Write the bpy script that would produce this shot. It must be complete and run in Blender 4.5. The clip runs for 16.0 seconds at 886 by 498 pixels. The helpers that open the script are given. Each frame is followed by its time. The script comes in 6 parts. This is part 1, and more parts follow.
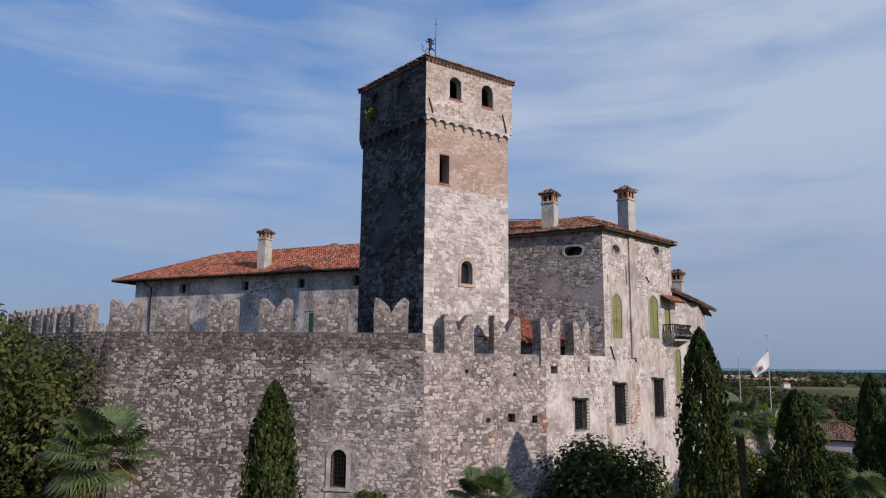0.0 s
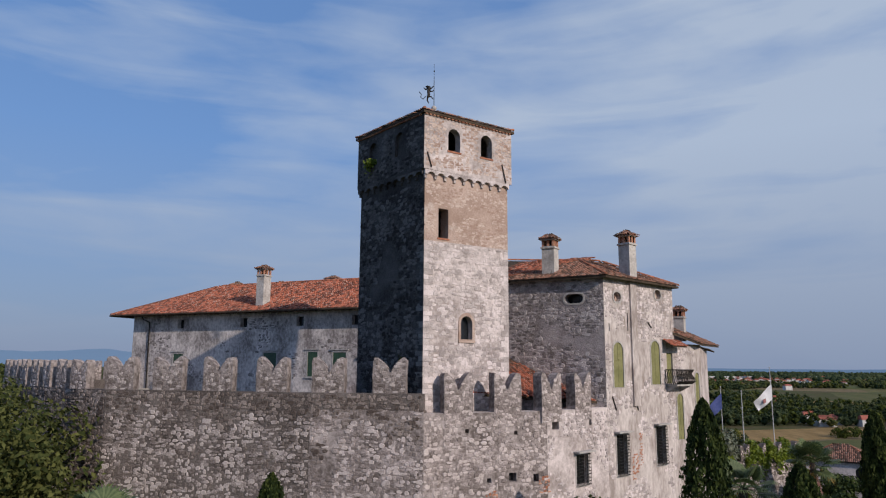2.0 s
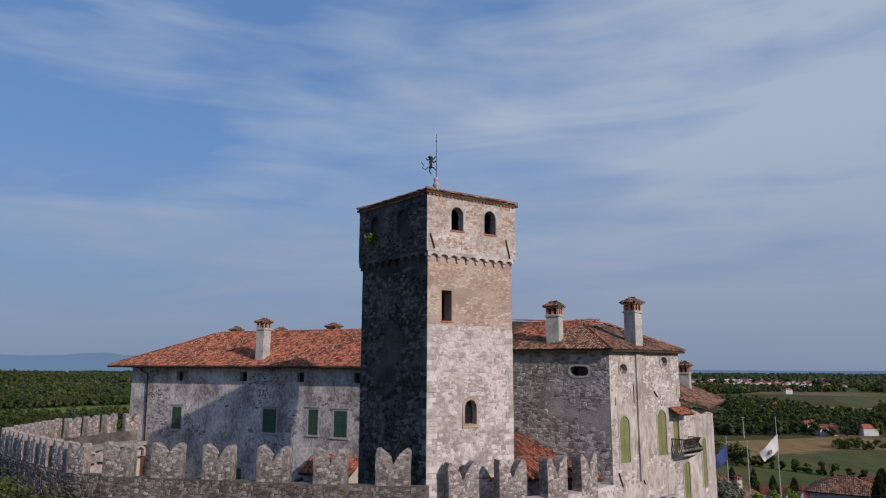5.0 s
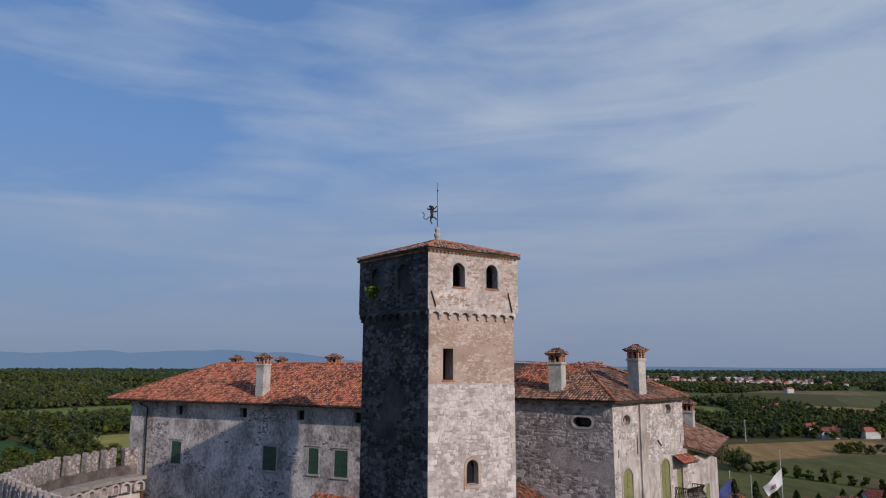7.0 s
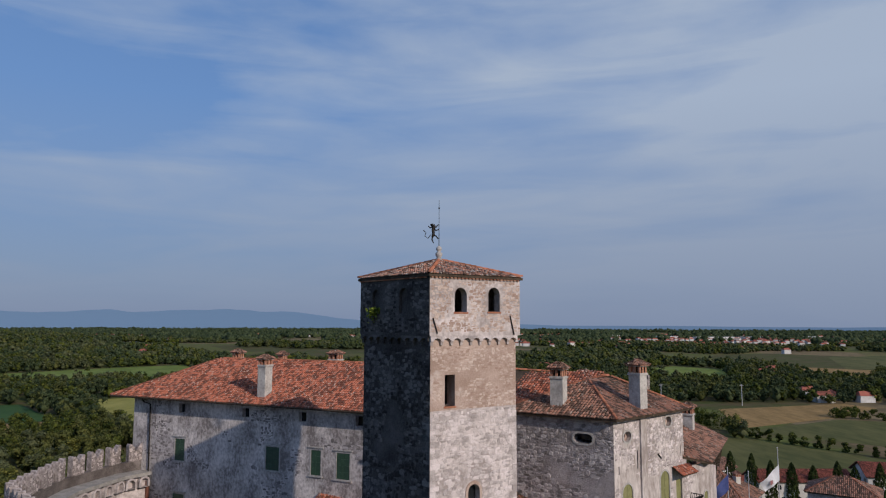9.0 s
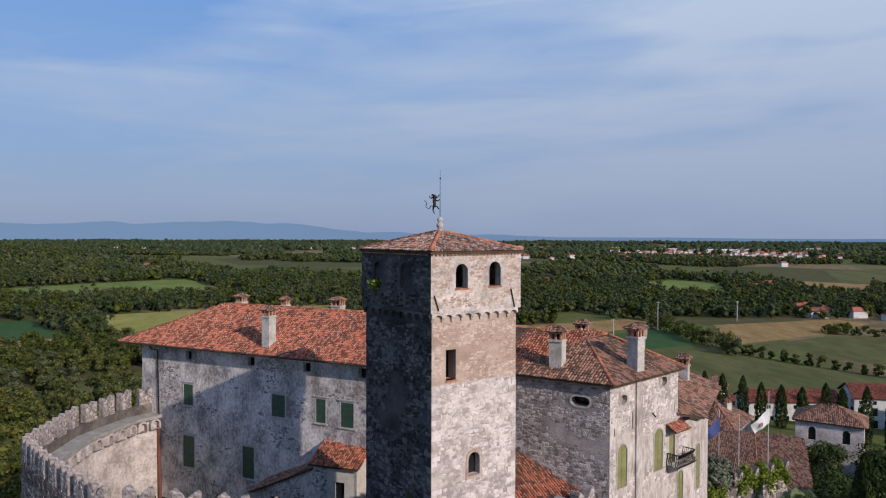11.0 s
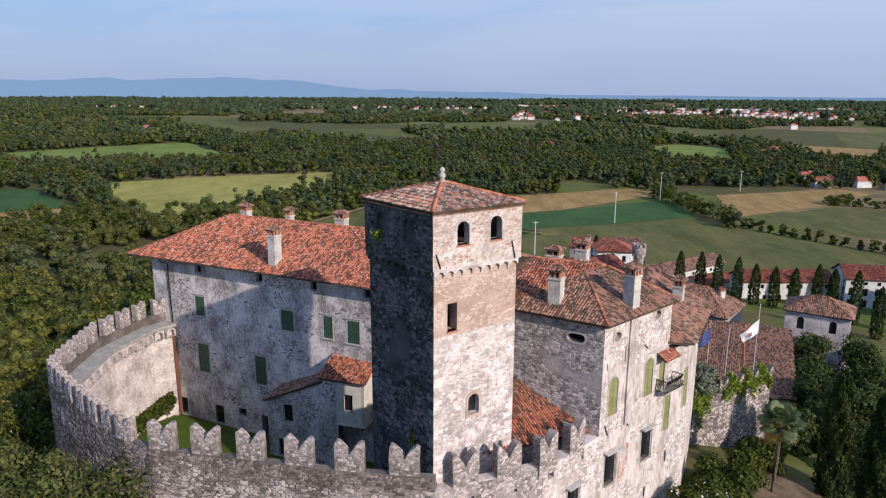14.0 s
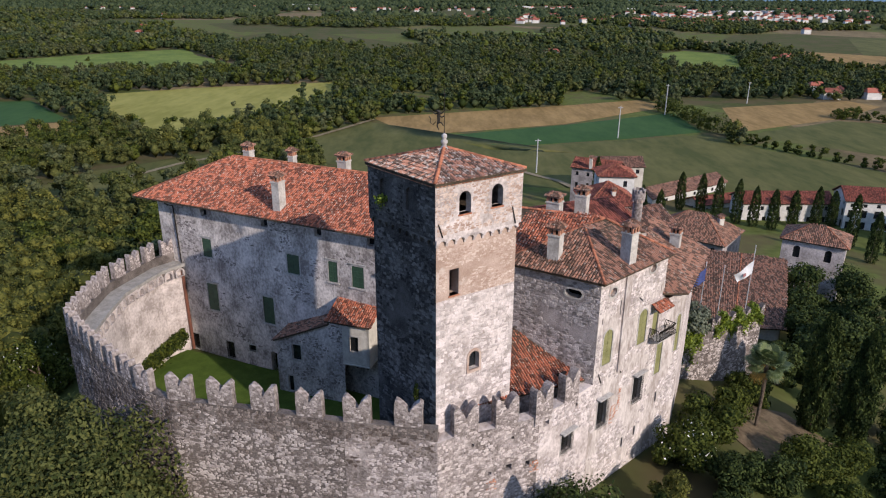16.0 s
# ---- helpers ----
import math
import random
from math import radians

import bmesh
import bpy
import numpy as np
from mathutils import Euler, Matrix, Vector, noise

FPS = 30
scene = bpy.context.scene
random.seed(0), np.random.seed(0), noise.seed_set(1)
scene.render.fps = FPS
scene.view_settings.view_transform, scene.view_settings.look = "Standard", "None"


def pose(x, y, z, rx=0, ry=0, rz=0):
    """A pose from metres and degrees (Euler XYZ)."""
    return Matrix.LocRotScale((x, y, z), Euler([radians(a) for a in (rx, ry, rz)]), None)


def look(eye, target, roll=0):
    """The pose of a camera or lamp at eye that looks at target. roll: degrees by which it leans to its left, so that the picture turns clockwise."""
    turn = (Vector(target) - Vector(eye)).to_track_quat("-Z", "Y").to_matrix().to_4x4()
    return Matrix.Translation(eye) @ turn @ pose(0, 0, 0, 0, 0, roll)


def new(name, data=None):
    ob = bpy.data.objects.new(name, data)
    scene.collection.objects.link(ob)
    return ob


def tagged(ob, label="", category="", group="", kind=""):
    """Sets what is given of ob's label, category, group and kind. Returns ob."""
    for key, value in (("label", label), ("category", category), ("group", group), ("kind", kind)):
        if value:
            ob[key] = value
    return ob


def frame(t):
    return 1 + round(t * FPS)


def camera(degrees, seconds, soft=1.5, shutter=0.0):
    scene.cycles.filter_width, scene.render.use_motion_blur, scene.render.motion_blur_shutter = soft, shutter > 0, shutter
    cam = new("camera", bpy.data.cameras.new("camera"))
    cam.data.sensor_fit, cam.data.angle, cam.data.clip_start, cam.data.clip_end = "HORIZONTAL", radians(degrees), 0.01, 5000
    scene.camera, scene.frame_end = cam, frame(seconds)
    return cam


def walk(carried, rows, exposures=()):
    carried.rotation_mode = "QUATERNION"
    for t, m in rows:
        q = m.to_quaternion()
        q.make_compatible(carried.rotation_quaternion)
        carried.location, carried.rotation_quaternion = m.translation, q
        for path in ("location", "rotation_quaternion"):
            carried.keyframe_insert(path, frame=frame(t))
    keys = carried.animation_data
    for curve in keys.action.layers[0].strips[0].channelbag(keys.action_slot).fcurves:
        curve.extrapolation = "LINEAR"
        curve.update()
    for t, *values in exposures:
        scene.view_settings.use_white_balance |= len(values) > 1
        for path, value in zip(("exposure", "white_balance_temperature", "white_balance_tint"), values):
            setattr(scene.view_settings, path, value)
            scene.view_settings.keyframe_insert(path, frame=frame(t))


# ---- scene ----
cam = camera(65.3, 16.0, 1.15)
PATH = [
    (0, (-0.13, 0.711, 8.904), (-0.115, 2.684, 9.23), 0.7),
    (0.5, (-0.122, 0.686, 9.878), (-0.106, 2.659, 10.203), 0.6),
    (1, (-0.074, 0.622, 10.752), (-0.059, 2.595, 11.078), 0.6),
    (1.5, (-0.054, 0.566, 11.56), (-0.04, 2.538, 11.891), 0.5),
    (2, (-0.07, 0.604, 12.537), (-0.057, 2.577, 12.867), 0.4),
    (2.5, (-0.19, 0.652, 13.417), (-0.175, 2.624, 13.748), 0.4),
    (3, (-0.292, 0.622, 14.275), (-0.275, 2.594, 14.607), 0.4),
    (3.5, (-0.272, 0.619, 15.138), (-0.256, 2.591, 15.471), 0.3),
    (4, (-0.311, 0.63, 15.918), (-0.295, 2.601, 16.254), 0.3),
    (4.5, (-0.346, 0.62, 16.842), (-0.33, 2.591, 17.18), 0.3),
    (5, (-0.36, 0.6, 17.907), (-0.345, 2.572, 18.242), 0.2),
    (7.5, (-0.378, 0.569, 22.997), (-0.367, 2.544, 23.315), 0.2),
    (8, (-0.463, 0.51, 24.147), (-0.451, 2.488, 24.441), 0.2),
    (8.5, (-0.462, 0.573, 25.238), (-0.45, 2.556, 25.494), 0.2),
    (9, (-0.482, 0.564, 26.269), (-0.471, 2.553, 26.478), 0.2),
    (11.5, (-0.532, 0.643, 31.651), (-0.522, 2.64, 31.535), 0.2),
    (12, (-0.534, 0.687, 32.745), (-0.524, 2.679, 32.562), 0.3),
    (12.5, (-0.518, 0.778, 33.812), (-0.51, 2.762, 33.561), 0.3),
    (13, (-0.525, 0.846, 34.967), (-0.518, 2.821, 34.649), 0.3),
    (13.5, (-0.491, 0.927, 36.026), (-0.487, 2.889, 35.641), 0.3),
    (14, (-0.461, 0.933, 37.051), (-0.459, 2.882, 36.6), 0.3),
    (14.5, (-0.461, 0.972, 38.136), (-0.458, 2.904, 37.619), 0.3),
    (15, (-0.432, 0.924, 39.147), (-0.433, 2.838, 38.565), 0.3),
    (15.5, (-0.49, 0.89, 40.234), (-0.49, 2.783, 39.588), 0.3),
    (16, (-0.525, 0.88, 41.376), (-0.526, 2.751, 40.669), 0.3),
]
EXPOSURE = [(0, -0.56), (5, -0.76), (9, -0.78), (9.6, -0.6), (11.3, -0.36), (12.4, -0.06), (13.2, 0.04), (14.2, 0.02), (15, -0.08), (16, -0.14)]
walk(cam, [(t, look(eye, target, roll)) for t, eye, target, roll in PATH], EXPOSURE)

# ---- world, sun ----
SUN_AZ, SUN_EL = -48.0, 26.5
world = bpy.data.worlds.new("sky")
scene.world = world
world.use_nodes = True
wn, wl = world.node_tree.nodes, world.node_tree.links
wn.clear()
w_out = wn.new("ShaderNodeOutputWorld")
w_bg = wn.new("ShaderNodeBackground")
w_sky = wn.new("ShaderNodeTexSky")
w_sky.sky_type = "NISHITA"
w_sky.sun_disc = False
w_sky.sun_elevation = radians(SUN_EL)
w_sky.sun_rotation = radians(90 - SUN_AZ)
w_sky.air_density, w_sky.dust_density, w_sky.ozone_density = 1.0, 0.6, 2.0
w_tc = wn.new("ShaderNodeTexCoord")
w_map = wn.new("ShaderNodeMapping")
w_map.inputs["Scale"].default_value = (1.0, 1.4, 4.2)
w_map.inputs["Rotation"].default_value = (radians(10), radians(-16), radians(24))
w_noise = wn.new("ShaderNodeTexNoise")
w_noise.inputs["Scale"].default_value = 1.25
w_noise.inputs["Detail"].default_value = 9.0
w_noise.inputs["Roughness"].default_value = 0.52
w_noise.inputs["Distortion"].default_value = 0.5
w_ramp = wn.new("ShaderNodeValToRGB")
w_ramp.color_ramp.elements[0].position, w_ramp.color_ramp.elements[1].position = 0.4, 0.63
w_ramp.color_ramp.elements[0].color = (0.04, 0.04, 0.04, 1)
w_ramp.color_ramp.elements[1].color = (0.82, 0.82, 0.82, 1)
w_mix = wn.new("ShaderNodeMix")
w_mix.data_type = "RGBA"
w_mix.inputs["B"].default_value = (4.95, 5.75, 7.0, 1)
wl.new(w_tc.outputs["Generated"], w_map.inputs["Vector"])
wl.new(w_map.outputs["Vector"], w_noise.inputs["Vector"])
# the veil of high cloud thickens to the east
w_sep0 = wn.new("ShaderNodeSeparateXYZ")
w_east = wn.new("ShaderNodeMath")
w_east.operation = "MULTIPLY_ADD"
w_east.inputs[1].default_value = 0.17
wl.new(w_tc.outputs["Generated"], w_sep0.inputs["Vector"])
wl.new(w_sep0.outputs["X"], w_east.inputs[0])
w_map2 = wn.new("ShaderNodeMapping")
w_map2.inputs["Scale"].default_value = (2.2, 2.6, 15.0)
w_map2.inputs["Rotation"].default_value = (radians(6), radians(-22), radians(40))
w_noise2 = wn.new("ShaderNodeTexNoise")
w_noise2.inputs["Scale"].default_value = 1.3
w_noise2.inputs["Detail"].default_value = 8.0
w_noise2.inputs["Distortion"].default_value = 0.9
w_blend = wn.new("ShaderNodeMix")
w_blend.inputs["Factor"].default_value = 0.3
wl.new(w_tc.outputs["Generated"], w_map2.inputs["Vector"])
wl.new(w_map2.outputs["Vector"], w_noise2.inputs["Vector"])
wl.new(w_noise.outputs["Fac"], w_blend.inputs["A"])
wl.new(w_noise2.outputs["Fac"], w_blend.inputs["B"])
wl.new(w_blend.outputs["Result"], w_east.inputs[2])
wl.new(w_east.outputs[0], w_ramp.inputs["Fac"])
wl.new(w_ramp.outputs["Color"], w_mix.inputs["Factor"])
# pale blue haze low over the horizon
w_sep = wn.new("ShaderNodeSeparateXYZ")
w_haze = wn.new("ShaderNodeMapRange")
w_haze.inputs["From Min"].default_value, w_haze.inputs["From Max"].default_value = -0.02, 0.3
w_haze.inputs["To Min"].default_value, w_haze.inputs["To Max"].default_value = 0.88, 0.0
w_mix2 = wn.new("ShaderNodeMix")
w_mix2.data_type = "RGBA"
w_mix2.inputs["B"].default_value = (2.25, 2.85, 4.25, 1)
wl.new(w_tc.outputs["Generated"], w_sep.inputs["Vector"])
wl.new(w_sep.outputs["Z"], w_haze.inputs["Value"])
wl.new(w_haze.outputs["Result"], w_mix2.inputs["Factor"])
w_deep = wn.new("ShaderNodeMix")
w_deep.data_type = "RGBA"
w_deep.inputs["Factor"].default_value = 0.6
w_deep.inputs["B"].default_value = (1.2, 2.9, 6.9, 1)
wl.new(w_sky.outputs["Color"], w_deep.inputs["A"])
wl.new(w_deep.outputs["Result"], w_mix.inputs["A"])
wl.new(w_mix.outputs["Result"], w_mix2.inputs["A"])
wl.new(w_mix2.outputs["Result"], w_bg.inputs["Color"])
wl.new(w_bg.outputs["Background"], w_out.inputs["Surface"])
w_bg.inputs["Strength"].default_value = 0.145
sun = new("sun", bpy.data.lights.new("sun", "SUN"))
sun.data.energy, sun.data.angle, sun.data.color = 5.0, radians(0.6), (1.0, 0.875, 0.77)
sx, sy = math.cos(radians(SUN_AZ)), math.sin(radians(SUN_AZ))
sun.matrix_world = look((60 * sx, 60 * sy, 60 * math.tan(radians(SUN_EL))), (0, 0, 0))

# ---- materials ----
def material(name, c0, c1, scale=3.0, rough=0.9, bump=0.3, island=0.0, c2=None, spots=0.0, spot_scale=1.0,
             metallic=0.0, translucent=0.0, stretch=(1, 1, 1), rnd="island", fine=14.0, spot_edge=0.08):
    """Two noises of different size between c0 and c1, spots of c2, and a shift by piece."""
    m = bpy.data.materials.new(name)
    m.use_nodes = True
    n, l = m.node_tree.nodes, m.node_tree.links
    b = n["Principled BSDF"]
    b.inputs["Roughness"].default_value = rough
    b.inputs["Metallic"].default_value = metallic
    b.inputs["Specular IOR Level"].default_value = 0.12 if rough > 0.65 else 0.5
    tc = n.new("ShaderNodeTexCoord")
    mp = n.new("ShaderNodeMapping")
    mp.inputs["Scale"].default_value = stretch
    l.new(tc.outputs["Object"], mp.inputs["Vector"])
    def noise_at(sc, detail=6.0, ro=0.6):
        t = n.new("ShaderNodeTexNoise")
        t.inputs["Scale"].default_value, t.inputs["Detail"].default_value, t.inputs["Roughness"].default_value = sc, detail, ro
        l.new(mp.outputs["Vector"], t.inputs["Vector"])
        return t
    big, small = noise_at(scale), noise_at(scale * fine / 3)
    ramp = n.new("ShaderNodeValToRGB")
    ramp.color_ramp.elements[0].color, ramp.color_ramp.elements[1].color = (*c0, 1), (*c1, 1)
    ramp.color_ramp.elements[0].position, ramp.color_ramp.elements[1].position = 0.33, 0.68
    add = n.new("ShaderNodeMath")
    add.operation = "MULTIPLY_ADD"
    add.inputs[1].default_value = 0.75
    l.new(small.outputs["Fac"], add.inputs[0])
    sub = n.new("ShaderNodeMath")
    sub.operation = "SUBTRACT"
    sub.inputs[1].default_value = 0.375
    l.new(big.outputs["Fac"], sub.inputs[0])
    l.new(sub.outputs[0], add.inputs[2])
    fac = add.outputs[0]
    if island:
        if rnd == "island":
            g = n.new("ShaderNodeNewGeometry")
            r = g.outputs["Random Per Island"]
        else:
            g = n.new("ShaderNodeObjectInfo")
            r = g.outputs["Random"]
        s1 = n.new("ShaderNodeMath")
        s1.operation = "MULTIPLY_ADD"
        s1.inputs[1].default_value = island
        l.new(r, s1.inputs[0])
        s2 = n.new("ShaderNodeMath")
        s2.operation = "SUBTRACT"
        s2.inputs[1].default_value = island / 2
        l.new(fac, s2.inputs[0])
        l.new(s2.outputs[0], s1.inputs[2])
        fac = s1.outputs[0]
    l.new(fac, ramp.inputs["Fac"])
    col = ramp.outputs["Color"]
    if c2 is not None:
        sp = noise_at(spot_scale, 8.0, 0.65)
        r2 = n.new("ShaderNodeValToRGB")
        r2.color_ramp.elements[0].position, r2.color_ramp.elements[1].position = 0.62 - spots, 0.62 - spots + spot_edge
        l.new(sp.outputs["Fac"], r2.inputs["Fac"])
        mx = n.new("ShaderNodeMix")
        mx.data_type = "RGBA"
        mx.inputs["B"].default_value = (*c2, 1)
        l.new(r2.outputs["Color"], mx.inputs["Factor"])
        l.new(col, mx.inputs["A"])
        col = mx.outputs["Result"]
    l.new(col, b.inputs["Base Color"])
    if bump:
        bp = n.new("ShaderNodeBump")
        bp.inputs["Strength"].default_value, bp.inputs["Distance"].default_value = bump, 0.05
        l.new(small.outputs["Fac"], bp.inputs["Height"])
        l.new(bp.outputs["Normal"], b.inputs["Normal"])
    if translucent:
        tr = n.new("ShaderNodeBsdfTranslucent")
        l.new(col, tr.inputs["Color"])
        ms = n.new("ShaderNodeMixShader")
        ms.inputs["Fac"].default_value = translucent
        l.new(b.outputs["BSDF"], ms.inputs[1])
        l.new(tr.outputs["BSDF"], ms.inputs[2])
        l.new(ms.outputs["Shader"], n["Material Output"].inputs["Surface"])
    return m


M_MORTAR = material("lime_mortar", (0.075, 0.063, 0.058), (0.2, 0.172, 0.16), 0.5, c2=(0.3, 0.262, 0.25), spots=0.04, spot_scale=0.3, bump=0.9, fine=80, spot_edge=0.2)
M_STONE = material("rubble_stone", (0.15, 0.124, 0.114), (0.5, 0.44, 0.42), 0.55, island=0.42, c2=(0.085, 0.062, 0.05), spots=0.03, spot_scale=0.3, bump=0.7, fine=60, spot_edge=0.35)
M_PALE = material("pale_lime_render", (0.33, 0.283, 0.268), (0.66, 0.585, 0.572), 0.45, c2=(0.2, 0.165, 0.145), spots=-0.01, spot_scale=2.0, bump=0.8, fine=22, spot_edge=0.12)
M_PALE_STONE = material("pale_limestone", (0.308, 0.270, 0.263), (0.685, 0.611, 0.605), 0.9, island=0.4, c2=(0.17, 0.14, 0.125), spots=-0.04, spot_scale=2.6, bump=0.5, fine=70)
# black weathering, darkened further to carry the shade of the tower's left side
M_SHADE = material("weathered_shaded_masonry", (0.03, 0.028, 0.029), (0.115, 0.108, 0.107), 0.4, c2=(0.22, 0.22, 0.225), spots=-0.06, spot_scale=1.3, bump=0.8, fine=80)
M_SHADE_STONE = material("weathered_shaded_stone", (0.028, 0.026, 0.026), (0.165, 0.156, 0.153), 0.5, island=0.4, bump=0.6, fine=70)
M_RENDER = material("tan_render", (0.33, 0.235, 0.19), (0.52, 0.4, 0.345), 0.5, c2=(0.64, 0.58, 0.545), spots=0.03, spot_scale=0.45, bump=0.7, fine=80, spot_edge=0.15)
M_GREY = material("grey_stained_render", (0.21, 0.186, 0.18), (0.68, 0.627, 0.607), 0.45, c2=(0.13, 0.11, 0.1), spots=-0.03, spot_scale=2.4, bump=0.9, fine=28, spot_edge=0.08, stretch=(1, 1, 0.7))
M_TILE = material("terracotta_tile", (0.15, 0.06, 0.042), (0.47, 0.155, 0.092), 0.5, island=0.7, c2=(0.54, 0.43, 0.36), spots=0.06, spot_scale=4.0, bump=0.3)
M_TILE_OLD = material("weathered_terracotta_tile", (0.115, 0.072, 0.055), (0.36, 0.185, 0.13), 0.5, island=0.9, c2=(0.38, 0.32, 0.27), spots=0.05, spot_scale=2.6, bump=0.3)
M_HIP = material("orange_hip_tile", (0.2, 0.085, 0.055), (0.44, 0.17, 0.1), 1.2, bump=0.3, island=0.5, rnd="object")
# on roof slabs its dark top also paints the shade between tile columns
M_UNDER = material("roof_wood_and_tile_gap_shade", (0.04, 0.03, 0.022), (0.1, 0.075, 0.055), 2.0)
M_CHIM = material("chimney_plaster", (0.34, 0.315, 0.295), (0.56, 0.53, 0.5), 1.2, c2=(0.24, 0.21, 0.19), spots=0.0, spot_scale=1.2, bump=0.4)
M_SHUT = material("dark_green_shutter_paint", (0.02, 0.05, 0.03), (0.035, 0.08, 0.045), 2.0, rough=0.6, bump=0.1)
M_SHUT_L = material("olive_green_shutter_paint", (0.175, 0.175, 0.075), (0.25, 0.242, 0.115), 1.0, rough=0.7, bump=0.1)
M_TRIM = material("grey_stone_trim", (0.3, 0.28, 0.27), (0.48, 0.46, 0.44), 3.0)
M_IRON = material("dark_iron", (0.015, 0.014, 0.013), (0.05, 0.042, 0.036), 5.0, rough=0.6, metallic=0.6)
M_GLASS = material("dark_glass_and_unlit_backing", (0.012, 0.013, 0.015), (0.02, 0.022, 0.026), 1.0, rough=0.12, bump=0.0)
M_BRICK = material("exposed_red_brick", (0.32, 0.13, 0.08), (0.52, 0.28, 0.19), 3.0, island=0.6)
M_LAWN = material("courtyard_lawn", (0.045, 0.075, 0.012), (0.075, 0.115, 0.02), 0.6, bump=0.5, fine=80)
M_WALK = material("wall_walk_paving", (0.24, 0.225, 0.21), (0.36, 0.34, 0.32), 1.0)
M_LEAF = material("broadleaf_foliage", (0.026, 0.04, 0.009), (0.1, 0.118, 0.022), 0.35, rough=0.7, island=0.55, bump=0, translucent=0.25)
M_LEAF_Y = material("olive_green_foliage", (0.05, 0.06, 0.015), (0.18, 0.176, 0.042), 0.35, rough=0.7, island=0.5, bump=0, translucent=0.3)
M_CYP = material("cypress_foliage", (0.016, 0.028, 0.009), (0.068, 0.09, 0.024), 0.6, rough=0.75, island=0.5, bump=0, translucent=0.15)
M_PALM = material("palm_frond", (0.05, 0.08, 0.025), (0.13, 0.165, 0.06), 0.8, rough=0.6, island=0.4, bump=0, translucent=0.2)
M_IVY = material("ivy_leaf", (0.085, 0.13, 0.012), (0.25, 0.31, 0.035), 0.9, rough=0.6, island=0.5, bump=0, translucent=0.3)
M_WOOD = material("woodland_foliage", (0.024, 0.04, 0.017), (0.086, 0.11, 0.05), 0.35, rough=0.8, island=0.4, bump=0, translucent=0.25)
M_BARK = material("bark", (0.06, 0.045, 0.035), (0.16, 0.125, 0.095), 4.0)
M_FLOWER = material("white_oleander_bloom", (0.6, 0.58, 0.55), (0.8, 0.76, 0.74), 3.0, bump=0)
M_WHITE = material("white_house_plaster", (0.48, 0.47, 0.46), (0.64, 0.63, 0.615), 0.3)
M_CREAM = material("cream_plaster", (0.42, 0.39, 0.35), (0.58, 0.55, 0.5), 0.6, c2=(0.3, 0.27, 0.24), spots=-0.03, spot_scale=0.7)
M_FLAG = material("white_flag_cloth", (0.62, 0.62, 0.64), (0.76, 0.76, 0.78), 1.0, bump=0)
M_FLAGB = material("blue_flag_cloth", (0.05, 0.07, 0.2), (0.09, 0.11, 0.27), 1.0, bump=0)
M_REDP = material("red_emblem_cloth", (0.34, 0.16, 0.16), (0.45, 0.25, 0.25), 1.0, bump=0)
M_POLE = material("grey_painted_pole", (0.38, 0.38, 0.4), (0.5, 0.5, 0.52), 2.0, rough=0.5)
M_PIPE = material("brown_drain_pipe", (0.12, 0.045, 0.03), (0.18, 0.07, 0.045), 2.0, rough=0.55)

M_MID = material("worn_lime_mortar", (0.13, 0.108, 0.1), (0.4, 0.35, 0.34), 0.5, c2=(0.52, 0.46, 0.445), spots=0.05, spot_scale=0.35, bump=0.9, fine=24, spot_edge=0.2)
M_STREAK = material("streaked_lime_render", (0.31, 0.262, 0.242), (0.62, 0.56, 0.535), 0.7, c2=(0.24, 0.18, 0.15), spots=0.02, spot_scale=1.1, bump=0.8, fine=16, stretch=(1, 1, 0.4), spot_edge=0.18)
M_GREYD = material("grey_rubble_mortar", (0.204, 0.180, 0.178), (0.428, 0.386, 0.385), 0.6, bump=0.8, fine=80)
M_GREY_STONE = material("grey_rubble_stone", (0.173, 0.154, 0.150), (0.469, 0.425, 0.420), 0.8, island=0.5, bump=0.6, fine=70)

